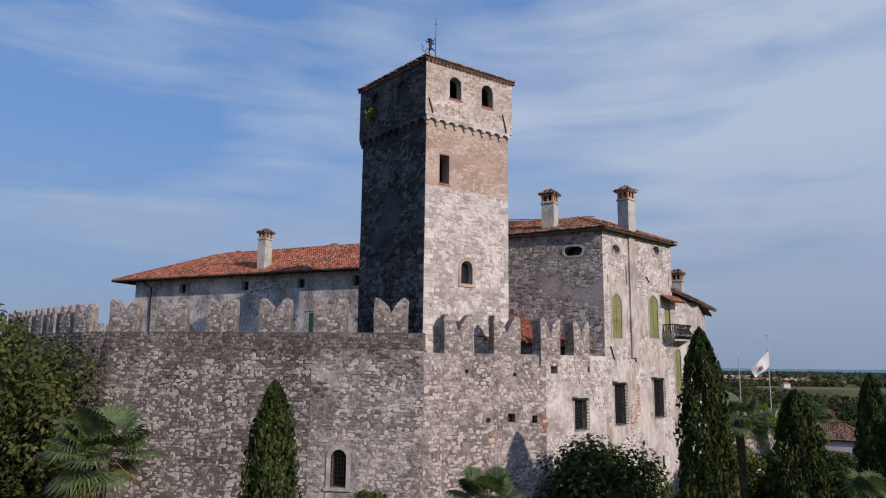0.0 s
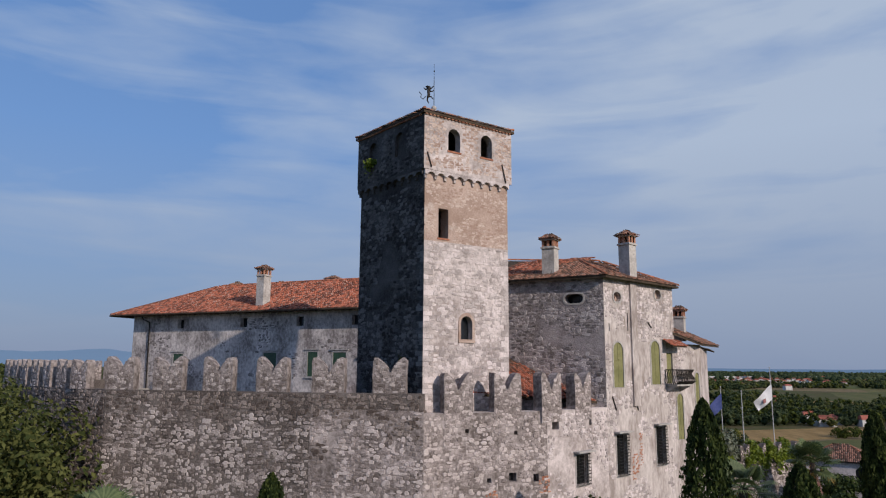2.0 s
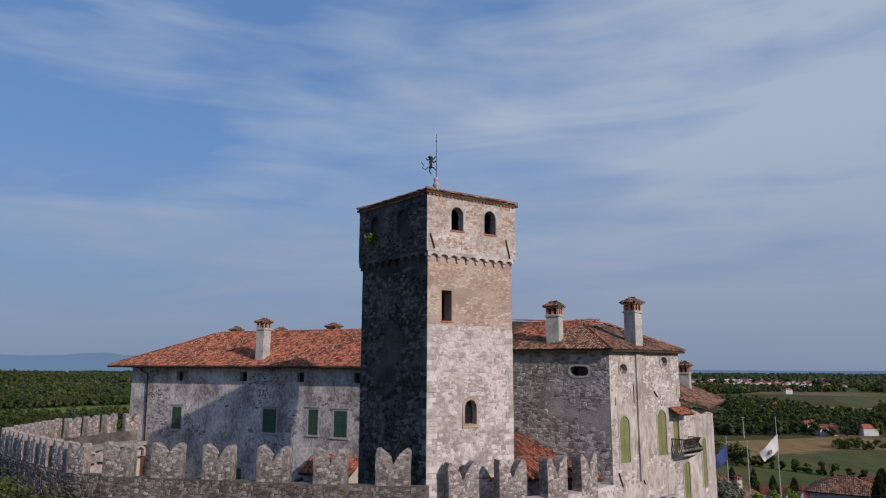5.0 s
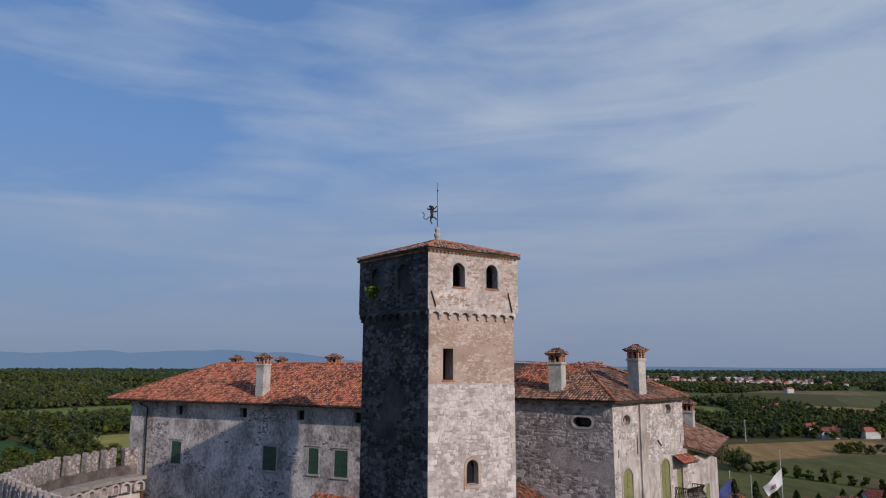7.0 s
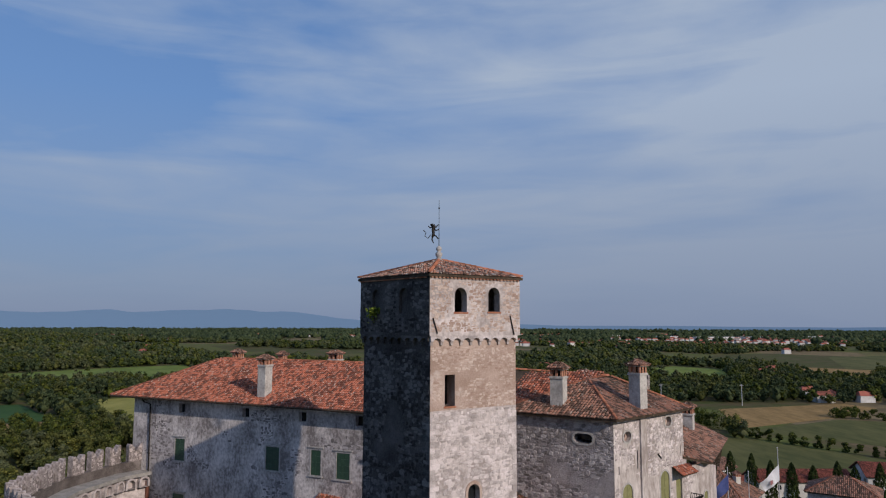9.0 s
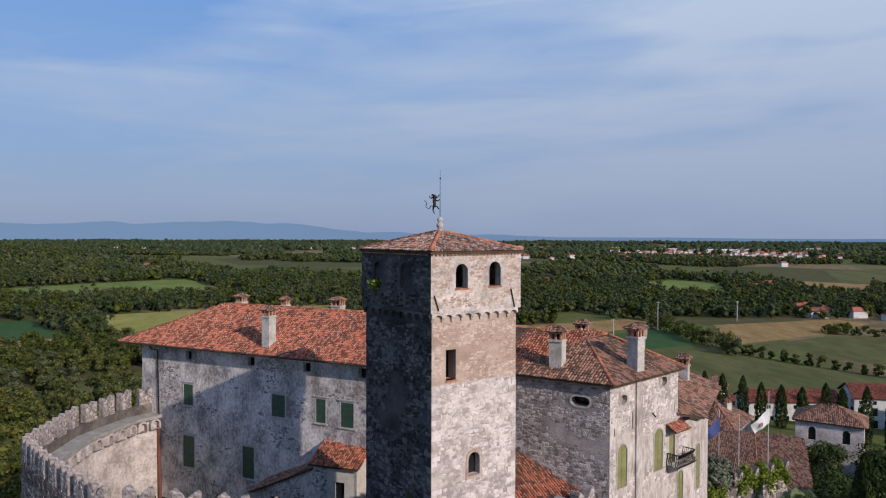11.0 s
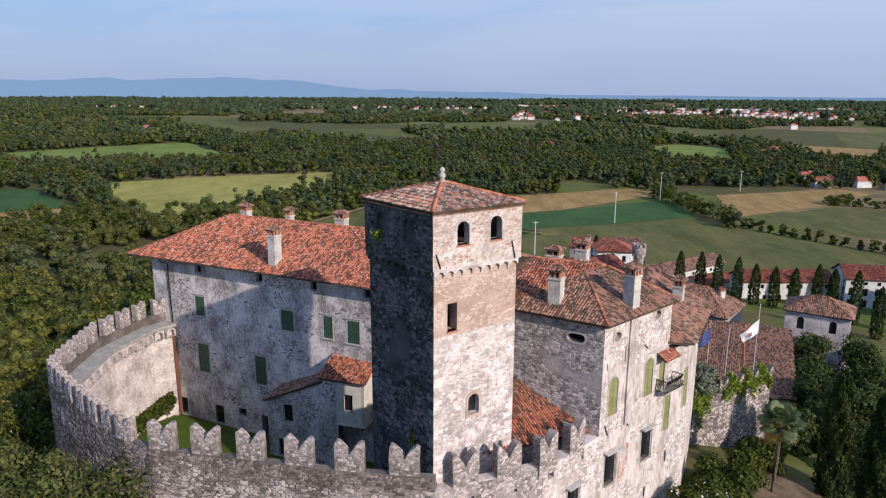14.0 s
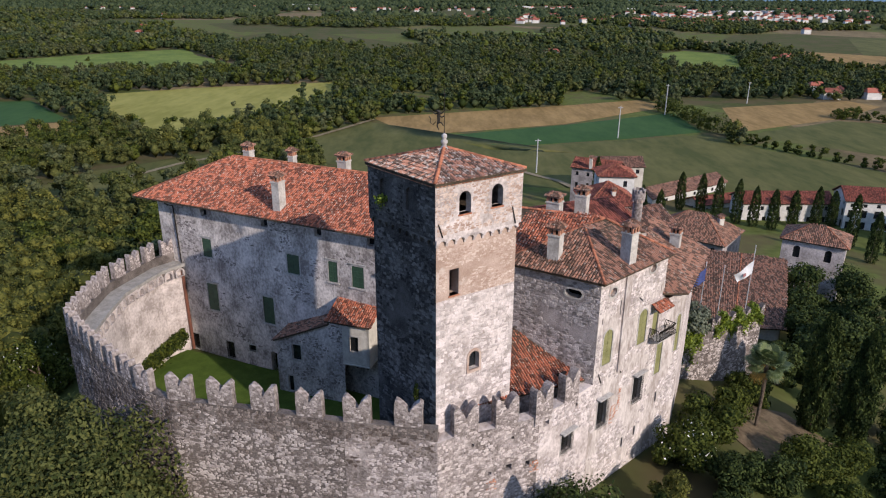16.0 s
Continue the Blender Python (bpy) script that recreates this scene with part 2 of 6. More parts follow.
# ---- mesh helpers ----
class Mesh:
    """Collects vertices and faces."""
    def __init__(self):
        self.v, self.f = [], []
    def add(self, vs, fs):
        k = len(self.v)
        self.v.extend(vs)
        self.f.extend([tuple(i + k for i in f) for f in fs])
    def box(self, c, size, ux=(1, 0), taper=1.0):
        """A box centred at c in plan, its base at c[2]; ux is its width's direction."""
        lx = math.hypot(*ux)
        a, b = ux[0] / lx, ux[1] / lx
        w, d, h = size[0] / 2, size[1] / 2, size[2]
        vs = []
        for z, k in ((0, 1.0), (h, taper)):
            for p, q in ((-w, -d), (w, -d), (w, d), (-w, d)):
                vs.append((c[0] + k * (p * a - q * b), c[1] + k * (p * b + q * a), c[2] + z))
        self.add(vs, [(3, 2, 1, 0), (4, 5, 6, 7), (0, 1, 5, 4), (1, 2, 6, 5), (2, 3, 7, 6), (3, 0, 4, 7)])
    def tube(self, pts, r, sides=6, r1=None):
        r1 = r if r1 is None else r1
        k = len(self.v)
        n = len(pts)
        for i, p in enumerate(pts):
            p = Vector(p)
            d = (Vector(pts[min(i + 1, n - 1)]) - Vector(pts[max(i - 1, 0)])).normalized()
            a = d.cross(Vector((0.31, 0.17, 0.93))).normalized()
            b = d.cross(a)
            rr = r + (r1 - r) * i / max(1, n - 1)
            for j in range(sides):
                t = 2 * math.pi * j / sides
                self.v.append(tuple(p + rr * (math.cos(t) * a + math.sin(t) * b)))
        for i in range(n - 1):
            for j in range(sides):
                j2 = (j + 1) % sides
                self.f.append((k + i * sides + j, k + i * sides + j2, k + (i + 1) * sides + j2, k + (i + 1) * sides + j))
        self.f.append(tuple(k + j for j in range(sides))[::-1])
        self.f.append(tuple(k + (n - 1) * sides + j for j in range(sides)))
    def lathe(self, c, prof, sides=12):
        k = len(self.v)
        for r, z in prof:
            for j in range(sides):
                t = 2 * math.pi * j / sides
                self.v.append((c[0] + r * math.cos(t), c[1] + r * math.sin(t), c[2] + z))
        for i in range(len(prof) - 1):
            for j in range(sides):
                j2 = (j + 1) % sides
                self.f.append((k + i * sides + j, k + i * sides + j2, k + (i + 1) * sides + j2, k + (i + 1) * sides + j))
        self.f.append(tuple(k + (len(prof) - 1) * sides + j for j in range(sides)))


def data_of(name, mesh, mat, smooth=False, fix=False):
    d = bpy.data.meshes.new(name)
    d.from_pydata(mesh.v, [], mesh.f)
    d.materials.append(mat)
    if smooth:
        d.polygons.foreach_set("use_smooth", [True] * len(d.polygons))
    if fix:
        bm = bmesh.new()
        bm.from_mesh(d)
        bmesh.ops.recalc_face_normals(bm, faces=bm.faces)
        bm.to_mesh(d)
        bm.free()
    d.update()
    return d


def thing(name, base, label, category, group="", kind=""):
    ob = new(name)
    ob.location = base
    return tagged(ob, label, category, group, kind)


def under(ob, parent):
    ob.parent = parent
    if parent.type == "EMPTY":
        ob.matrix_parent_inverse = Matrix.Translation(-Vector(parent.location))
    return ob


def part(name, mesh, mat, parent, label="", kind="", smooth=False, fix=True):
    ob = new(name, mesh if isinstance(mesh, bpy.types.Mesh) else data_of(name, mesh, mat, smooth, fix))
    under(ob, parent)
    return tagged(ob, label, kind=kind)


def setting(name, mesh, mat, label, category, smooth=False, fix=False, kind="structure"):
    return tagged(new(name, data_of(name, mesh, mat, smooth, fix)), label, category, kind=kind)


import itertools

from mathutils import geometry


class Face:
    """A wall's outer face from p0 to p1 as seen from outside, left to right."""
    def __init__(self, p0, p1):
        self.p = Vector((p0[0], p0[1], 0))
        q = Vector((p1[0], p1[1], 0))
        self.len = (q - self.p).length
        self.u = (q - self.p).normalized()
        self.n = Vector((self.u.y, -self.u.x, 0))
    def at(self, s, z, out=0.0):
        w = self.p + s * self.u + out * self.n
        return (w.x, w.y, z)
    def s(self, x, y):
        return (Vector((x, y, 0)) - self.p).dot(self.u)


def rect(s0, s1, z0, z1):
    return [(s0, z0), (s1, z0), (s1, z1), (s0, z1)]


def arch(s0, s1, z0, z1, rise=None, seg=8):
    r = (s1 - s0) / 2
    rise = r if rise is None else rise
    top = [((s0 + s1) / 2 + r * math.cos(math.pi * i / seg), z1 - rise + rise * math.sin(math.pi * i / seg)) for i in range(seg + 1)]
    return [(s0, z0), (s1, z0)] + top


def oval(sc, zc, w, h, seg=5):
    r = h / 2
    c = w / 2 - r
    return ([(sc + c + r * math.cos(a), zc + r * math.sin(a)) for a in [math.pi * (i / seg - 0.5) for i in range(seg + 1)]]
            + [(sc - c - r * math.cos(a), zc - r * math.sin(a)) for a in [math.pi * (i / seg - 0.5) for i in range(seg + 1)]])


def inside(poly, x, y):
    hit = False
    j = len(poly) - 1
    for i in range(len(poly)):
        (xi, yi), (xj, yj) = poly[i], poly[j]
        if (yi > y) != (yj > y) and x < (xj - xi) * (y - yi) / (yj - yi) + xi:
            hit = not hit
        j = i
    return hit


def panel(mesh, fc, outline, thick, holes=(), out=0.0, rim=True):
    """A slab with holes that go through it; rim closes its outer edge."""
    loops = [outline, *holes]
    flat = [p for lp in loops for p in lp]
    tris = geometry.tessellate_polygon([[Vector((a, b, 0)) for a, b in lp] for lp in loops])
    k = len(mesh.v)
    n = len(flat)
    mesh.v.extend(fc.at(a, b, out) for a, b in flat)
    lo, hi = min(p[0] for p in outline), max(p[0] for p in outline)
    cut = 0.0 if rim else min(thick, (hi - lo) * 0.4)
    mesh.v.extend(fc.at(min(max(a, lo + cut), hi - cut), b, out - thick) for a, b in flat)
    for a, b, c in tris:
        mesh.f.append((k + a, k + b, k + c))
        mesh.f.append((k + n + c, k + n + b, k + n + a))
    i = 0
    for li, lp in enumerate(loops):
        m = len(lp)
        if li or rim:
            for j in range(m):
                a, b = k + i + j, k + i + (j + 1) % m
                mesh.f.append((a, b, b + n, a + n))
        i += m


def stones(fc, s0, s1, z0, z1, sw, sh, proud=0.035, seed=1, avoid=(), keep=None, out=0.0, mesh=None, limit=None):
    """Uneven courses of proud rubble, each stone an island of its own."""
    rng = random.Random(seed)
    mesh = mesh or Mesh()
    single = []
    boxes = [(min(p[0] for p in a) - 0.12, max(p[0] for p in a) + 0.12, min(p[1] for p in a) - 0.12, max(p[1] for p in a) + 0.12) for a in avoid]
    j = lambda k: rng.uniform(-k, k)
    rows = int((z1 - z0) / sh)
    cols = int((s1 - s0) / sw) + 1
    for row in range(rows):
        for c in range(-1, cols + 1):
            hw, hh = sw * 0.5 * rng.uniform(0.42, 1.4), sh * 0.5 * rng.uniform(0.5, 1.45)
            if rng.random() < 0.07:
                hw, hh = hw * 1.35, hh * 1.4
            sc = s0 + (c + 0.5 * (row % 2) + 0.5 + j(0.3)) * sw
            zc = z0 + (row + 0.5 + j(0.3)) * sh
            hw, hh = min(hw, sc - s0, s1 - sc), min(hh, zc - z0, z1 - zc)
            if hw < 0.06 or hh < 0.04 or rng.random() < 0.04:
                continue
            if any(bx[0] < sc + hw and sc - hw < bx[1] and bx[2] < zc + hh and zc - hh < bx[3] for bx in boxes):
                continue
            if keep and not keep(sc, zc):
                continue
            cut = rng.uniform(0.5, 0.85)
            tilt = j(0.16)
            ring = [(sc + hw * x * (1 + j(0.1)) - tilt * hh * y, zc + hh * y * (1 + j(0.1)) + tilt * hw * x * 0.5) for x, y in ((-cut, -1), (0, -1), (cut, -1), (1, -0.3), (1, 0.5), (cut * 0.8, 1), (-cut * 0.6, 1), (-1, 0.2))]
            pr = proud * rng.uniform(0.35, 1.25)
            vs = [fc.at(x, y, out - 0.01) for x, y in ring]
            vs += [fc.at(sc + (x - sc) * 0.84, zc + (y - zc) * 0.8, out + pr + j(0.007)) for x, y in ring]
            fs = [(i, (i + 1) % 8, 8 + (i + 1) % 8, 8 + i) for i in range(8)] + [tuple(range(8, 16))]
            if limit and inside(limit, sc, zc) and len(single) < 290:
                one = Mesh()
                one.add(vs, fs)
                single.append(one)
            else:
                mesh.add(vs, fs)
    return (mesh, single) if limit else mesh


def blotch(fc, k, off, level):
    """A slow random field on a wall: true where stones show."""
    def test(s, z):
        p = fc.at(s, z)
        return noise.noise(Vector((p[0] * k + off, p[1] * k, p[2] * k * 1.3))) + 0.35 * noise.noise(Vector((p[0] * k * 4, p[1] * k * 4 + off, p[2] * k * 4))) > level
    return test


def roof_plane(base, tiles, corners, eave0, eave1, w=0.25, l=0.42, seed=1, thick=0.16, lift=0.03):
    """A sloped slab with courses of barrel tiles on it. corners run round the slope; eave0 to eave1 is its lower edge."""
    P = [Vector(c) for c in corners]
    e = (Vector(eave1) - Vector(eave0)).normalized()
    nrm = Vector((0, 0, 0))
    for i in range(1, len(P) - 1):
        nrm += (P[i] - P[0]).cross(P[i + 1] - P[0])
    nrm.normalize()
    if nrm.z < 0:
        nrm = -nrm
    up = nrm.cross(e).normalized()
    if up.z < 0:
        up = -up
    o = Vector(eave0)
    k = len(base.v)
    m = len(P)
    base.v.extend(tuple(p) for p in P)
    base.v.extend(tuple(p - Vector((0, 0, thick))) for p in P)
    base.f.append(tuple(range(k, k + m)))
    base.f.append(tuple(range(k + m, k + 2 * m))[::-1])
    for i in range(m):
        j = (i + 1) % m
        base.f.append((k + i, k + j, k + m + j, k + m + i))
    poly = [((p - o).dot(e), (p - o).dot(up)) for p in P]
    x0, x1 = min(p[0] for p in poly), max(p[0] for p in poly)
    y0, y1 = min(p[1] for p in poly), max(p[1] for p in poly)
    rng = random.Random(seed)
    nc = int((x1 - x0) / w)
    arc = [(-0.5, 0.0), (-0.27, 0.36), (0.27, 0.36), (0.5, 0.0)]
    for c in range(nc + 1):
        x = x0 + (c + 0.5) * w
        y = y0 - 0.06
        while y < y1:
            if inside(poly, min(max(x, x0 + 0.01), x1 - 0.01), max(y + l * 0.5, y0 + 0.02)):
                dx, dr = rng.uniform(-0.02, 0.02), rng.uniform(-0.012, 0.012)
                vs = []
                for t, lift2, ww in ((0.0, 0.04, w * 0.84), (l * 1.12, 0.0, w * 0.7)):
                    for a, b in arc:
                        q = o + e * (x + dx + a * ww + (dr if t else 0)) + up * (y + t) + nrm * (lift + lift2 + b * ww * 1.15 + dr)
                        vs.append(tuple(q))
                tiles.add(vs, [(0, 1, 5, 4), (1, 2, 6, 5), (2, 3, 7, 6), (0, 3, 2, 1)])
            y += l * rng.uniform(0.96, 1.04)


_hip = []


def hip_tiles(a, b, parent, lift=0.09):
    """A row of half-round cap tiles along an edge of a roof."""
    if not _hip:
        mb = Mesh()
        vs = []
        for y, r in ((0, 0.15), (0.46, 0.12)):
            for i in range(6):
                t = math.pi * i / 5
                vs.append((r * math.cos(t), y, r * math.sin(t) * 0.9))
        mb.add(vs, [(i, i + 1, i + 7, i + 6) for i in range(5)] + [(5, 4, 3, 2, 1, 0)])
        _hip.append(data_of("hip_tile", mb, M_HIP, True))
    a, b = Vector(a), Vector(b)
    d = b - a
    n = max(1, int(d.length / 0.42))
    d.normalize()
    x = d.cross(Vector((0, 0, 1))).normalized()
    z = x.cross(d)
    rot = Matrix((x, d, z)).transposed().to_4x4()
    for i in range(n):
        ob = new("hip_tile", _hip[0])
        under(ob, parent)
        ob.matrix_basis = Matrix.Translation(a + d * (i * 0.42 + random.uniform(-0.02, 0.02)) + Vector((0, 0, lift))) @ rot


# ---- ground ----
HC = (-5.0, 65.0)


def ground_z(x, y):
    r = math.hypot(x - HC[0], y - HC[1])
    z = -2.2 - 22.6 * (1 - math.exp(-max(0.0, r - 33) / 62.0))
    if r > 1500:
        z -= 6 * (r - 1500) / 3400.0
    # a low wooded rise to the north-west
    a = math.hypot((x + 900) / 500.0, (y - 1150) / 300.0)
    return z + 26 * math.exp(-a * a)


def build_ground():
    mb = Mesh()
    radii = [0, 12, 22, 28, 33, 38, 44, 52, 62, 74, 88, 105, 125, 150, 180, 220, 270, 330, 400, 500, 620, 780, 980, 1250, 1600, 2000, 2500, 3100, 3800, 4400, 4900]
    na = 120
    mb.v.append((HC[0], HC[1], ground_z(*HC)))
    for r in radii[1:]:
        for i in range(na):
            t = 2 * math.pi * i / na
            x, y = HC[0] + r * math.cos(t), HC[1] + r * math.sin(t)
            mb.v.append((x, y, ground_z(x, y)))
    for i in range(na):
        mb.f.append((0, 1 + i, 1 + (i + 1) % na))
    for k in range(len(radii) - 2):
        for i in range(na):
            a, b = 1 + k * na + i, 1 + k * na + (i + 1) % na
            mb.f.append((a, a + na, b + na, b))
    return setting("ground", mb, M_GROUND, "rolling green farmland that reaches the horizon", "ground", smooth=True, fix=True)


def ground_material():
    m = bpy.data.materials.new("farmland")
    m.use_nodes = True
    n, l = m.node_tree.nodes, m.node_tree.links
    b = n["Principled BSDF"]
    b.inputs["Roughness"].default_value = 1.0
    b.inputs["Specular IOR Level"].default_value = 0.1
    tc = n.new("ShaderNodeTexCoord")
    vo = n.new("ShaderNodeTexVoronoi")
    vo.inputs["Scale"].default_value = 0.006
    mp = n.new("ShaderNodeMapping")
    mp.inputs["Scale"].default_value = (1.0, 0.6, 0.0)
    l.new(tc.outputs["Object"], mp.inputs["Vector"])
    l.new(mp.outputs["Vector"], vo.inputs["Vector"])
    sep = n.new("ShaderNodeSeparateColor")
    l.new(vo.outputs["Color"], sep.inputs["Color"])
    rp = n.new("ShaderNodeValToRGB")
    rp.color_ramp.interpolation = "CONSTANT"
    for pos, c in ((0.0, (0.075, 0.085, 0.028)), (0.3, (0.11, 0.13, 0.035)), (0.55, (0.07, 0.085, 0.024)), (0.75, (0.16, 0.15, 0.055)), (0.9, (0.22, 0.165, 0.09))):
        el = rp.color_ramp.elements.new(pos) if pos else rp.color_ramp.elements[0]
        el.color = (*c, 1)
    l.new(sep.outputs["Red"], rp.inputs["Fac"])
    no = n.new("ShaderNodeTexNoise")
    no.inputs["Scale"].default_value, no.inputs["Detail"].default_value = 0.35, 9.0
    l.new(tc.outputs["Object"], no.inputs["Vector"])
    mx = n.new("ShaderNodeMix")
    mx.data_type, mx.blend_type = "RGBA", "MULTIPLY"
    mx.inputs["Factor"].default_value = 0.7
    r2 = n.new("ShaderNodeValToRGB")
    r2.color_ramp.elements[0].position, r2.color_ramp.elements[1].position = 0.3, 0.65
    r2.color_ramp.elements[0].color = (0.5, 0.5, 0.5, 1)
    l.new(no.outputs["Fac"], r2.inputs["Fac"])
    l.new(rp.outputs["Color"], mx.inputs["A"])
    l.new(r2.outputs["Color"], mx.inputs["B"])
    dry = n.new("ShaderNodeTexNoise")
    dry.inputs["Scale"].default_value, dry.inputs["Detail"].default_value = 0.06, 5.0
    l.new(tc.outputs["Object"], dry.inputs["Vector"])
    r3 = n.new("ShaderNodeValToRGB")
    r3.color_ramp.elements[0].position, r3.color_ramp.elements[1].position = 0.45, 0.62
    r3.color_ramp.elements[1].color = (0.75, 0.75, 0.75, 1)
    l.new(dry.outputs["Fac"], r3.inputs["Fac"])
    m3 = n.new("ShaderNodeMix")
    m3.data_type = "RGBA"
    m3.inputs["B"].default_value = (0.1, 0.075, 0.042, 1)
    l.new(r3.outputs["Color"], m3.inputs["Factor"])
    l.new(mx.outputs["Result"], m3.inputs["A"])
    l.new(m3.outputs["Result"], b.inputs["Base Color"])
    return m


M_GROUND = ground_material()
build_ground()


# ---- openings ----
def shutters(parent, fc, s0, s1, z0, z1, mat, arched=False, leaves=2, trim=True, label="closed green wooden shutters"):
    win = Mesh()
    ring = arch(s0 - 0.14, s1 + 0.14, z0 - 0.02, z1 + 0.14) if arched else rect(s0 - 0.14, s1 + 0.14, z0 - 0.02, z1 + 0.14)
    hole = arch(s0, s1, z0, z1) if arched else rect(s0, s1, z0, z1)
    panel(win, fc, ring, 0.12, [hole], out=0.03)
    w = part("window", win, M_TRIM, parent, "stone-framed window with " + label)
    if trim:
        sl = Mesh()
        panel(sl, fc, rect(s0 - 0.25, s1 + 0.25, z0 - 0.17, z0 - 0.03), 0.2, out=0.13)
        part("sill", sl, M_TRIM, w)
        if not arched:
            hd = Mesh()
            panel(hd, fc, rect(s0 - 0.32, s1 + 0.32, z1 + 0.2, z1 + 0.32), 0.2, out=0.12)
            part("hood_mould", hd, M_TRIM, w)
    for i in range(leaves):
        a, b = s0 + (s1 - s0) * i / leaves + 0.012, s0 + (s1 - s0) * (i + 1) / leaves - 0.012
        lf = Mesh()
        if arched:
            pts = [p for p in arch(s0 + 0.012, s1 - 0.012, z0, z1 - 0.01, seg=16) if a - 1e-6 <= p[0] <= b + 1e-6]
            mid = (s0 + s1) / 2
            r = (s1 - s0) / 2
            if leaves == 2:
                pts = ([(a, z0), (b, z0), (b, z1 - 0.01)] + [p for p in pts if p[1] > z0 + 0.1 and p[0] < b - 0.03]) if i == 0 else \
                      ([(a, z0), (b, z0)] + [p for p in pts if p[1] > z0 + 0.1 and p[0] > a + 0.03] + [(a, z1 - 0.01)])
            panel(lf, fc, pts, 0.05, out=-0.03)
        else:
            panel(lf, fc, rect(a, b, z0, z1), 0.05, out=-0.03)
        for k in range(1, 4):
            zz = z0 + (z1 - (r if arched else 0) - z0) * k / 4
            panel(lf, fc, rect(a + 0.05, b - 0.05, zz - 0.04, zz + 0.04), 0.03, out=0.0)
        part("shutter", lf, mat, w)
    return hole


def grille(parent, fc, s0, s1, z0, z1, basket=0.0, hood=False, glass=True):
    """An opening with iron bars; basket: how far they stand out."""
    win = Mesh()
    panel(win, fc, rect(s0 - 0.13, s1 + 0.13, z0 - 0.13, z1 + 0.13), 0.1, [rect(s0, s1, z0, z1)], out=0.03)
    w = part("window", win, M_TRIM, parent, "small barred window in a stone frame")
    if glass:
        g = Mesh()
        panel(g, fc, rect(s0 - 0.02, s1 + 0.02, z0 - 0.02, z1 + 0.02), 0.03, out=-0.3)
        part("pane", g, M_GLASS, w)
    bars = Mesh()
    o = basket + 0.02
    n = max(3, int((s1 - s0) / 0.16))
    for i in range(n + 1):
        s = s0 + (s1 - s0) * i / n
        bars.tube([fc.at(s, z0, o), fc.at(s, z1, o)], 0.018, 4)
    m = max(3, int((z1 - z0) / 0.22))
    for i in range(m + 1):
        z = z0 + (z1 - z0) * i / m
        bars.tube([fc.at(s0 - 0.03, z, -0.05), fc.at(s0 - 0.03, z, o), fc.at(s1 + 0.03, z, o), fc.at(s1 + 0.03, z, -0.05)], 0.018, 4)
    part("grille", bars, M_IRON, w, "black iron bars")
    if hood:
        h = Mesh()
        panel(h, fc, rect(s0 - 0.3, s1 + 0.3, z1 + 0.15, z1 + 0.25), 0.6, out=0.5)
        part("hood", h, M_TRIM, w)
    return rect(s0, s1, z0, z1)


def chimney(x, y, z0, z1, w, d, ux, pitched=False, label="tall plastered chimney with a tiled cap", mat=None, roofm=None):
    c = thing("chimney", (x, y, z0), label, "chimney")
    mat = mat or M_CHIM
    sh = Mesh()
    top = z1 - 1.15
    sh.box((x, y, z0 - 0.5), (w, d, top - z0 + 0.5), ux)
    part("shaft", sh, mat, c)
    co = Mesh()
    co.box((x, y, top), (w + 0.16, d + 0.16, 0.12), ux)
    co.box((x, y, top + 0.12), (w + 0.04, d + 0.04, 0.06), ux)
    part("collar", co, mat, c)
    a = Vector((ux[0], ux[1], 0)).normalized()
    b = Vector((-a.y, a.x, 0))
    for i in (-1, 0, 1):
        for j in (-1, 0, 1):
            if i or j:
                if (i == 0 and w < 0.75) or (j == 0 and d < 0.75):
                    continue
                q = Vector((x, y, 0)) + a * i * (w / 2 - 0.09) + b * j * (d / 2 - 0.09)
                pm = Mesh()
                pm.box((q.x, q.y, top + 0.18), (0.17, 0.17, 0.5), ux)
                part("vent_pier", pm, M_BRICK, c)
    cap = Mesh()
    cap.box((x, y, top + 0.68), (w + 0.22, d + 0.22, 0.1), ux)
    part("cap_slab", cap, mat, c)
    core = Mesh()
    core.box((x, y, top + 0.1), (w * 0.5, d * 0.5, 0.56), ux)
    part("flue", core, M_IRON, c)
    zb, h = top + 0.79, 0.36
    W, D = w / 2 + 0.2, d / 2 + 0.2
    P = lambda p, q, z: tuple(Vector((x, y, z)) + a * p + b * q)
    base, tl = Mesh(), Mesh()
    cs = [P(-W, -D, zb), P(W, -D, zb), P(W, D, zb), P(-W, D, zb)]
    r0, r1 = P(-W * 0.35, 0, zb + h), P(W * 0.35, 0, zb + h)
    for q in ([cs[0], cs[1], r1, r0], [cs[1], cs[2], r1], [cs[2], cs[3], r0, r1], [cs[3], cs[0], r0]):
        roof_plane(base, tl, q, q[0], q[1], w=0.2, l=0.33, thick=0.05)
    part("cap_roof", base, M_TILE_OLD, c)
    part("cap_tiles", tl, roofm or M_TILE_OLD, c, kind="stuff", fix=False)
    return c


# ---- tower ----
TF, TR_, TL_ = (-1.02, 45.10), (4.85, 49.05), (-5.85, 50.85)
TB = (TL_[0] + TR_[0] - TF[0], TL_[1] + TR_[1] - TF[1])


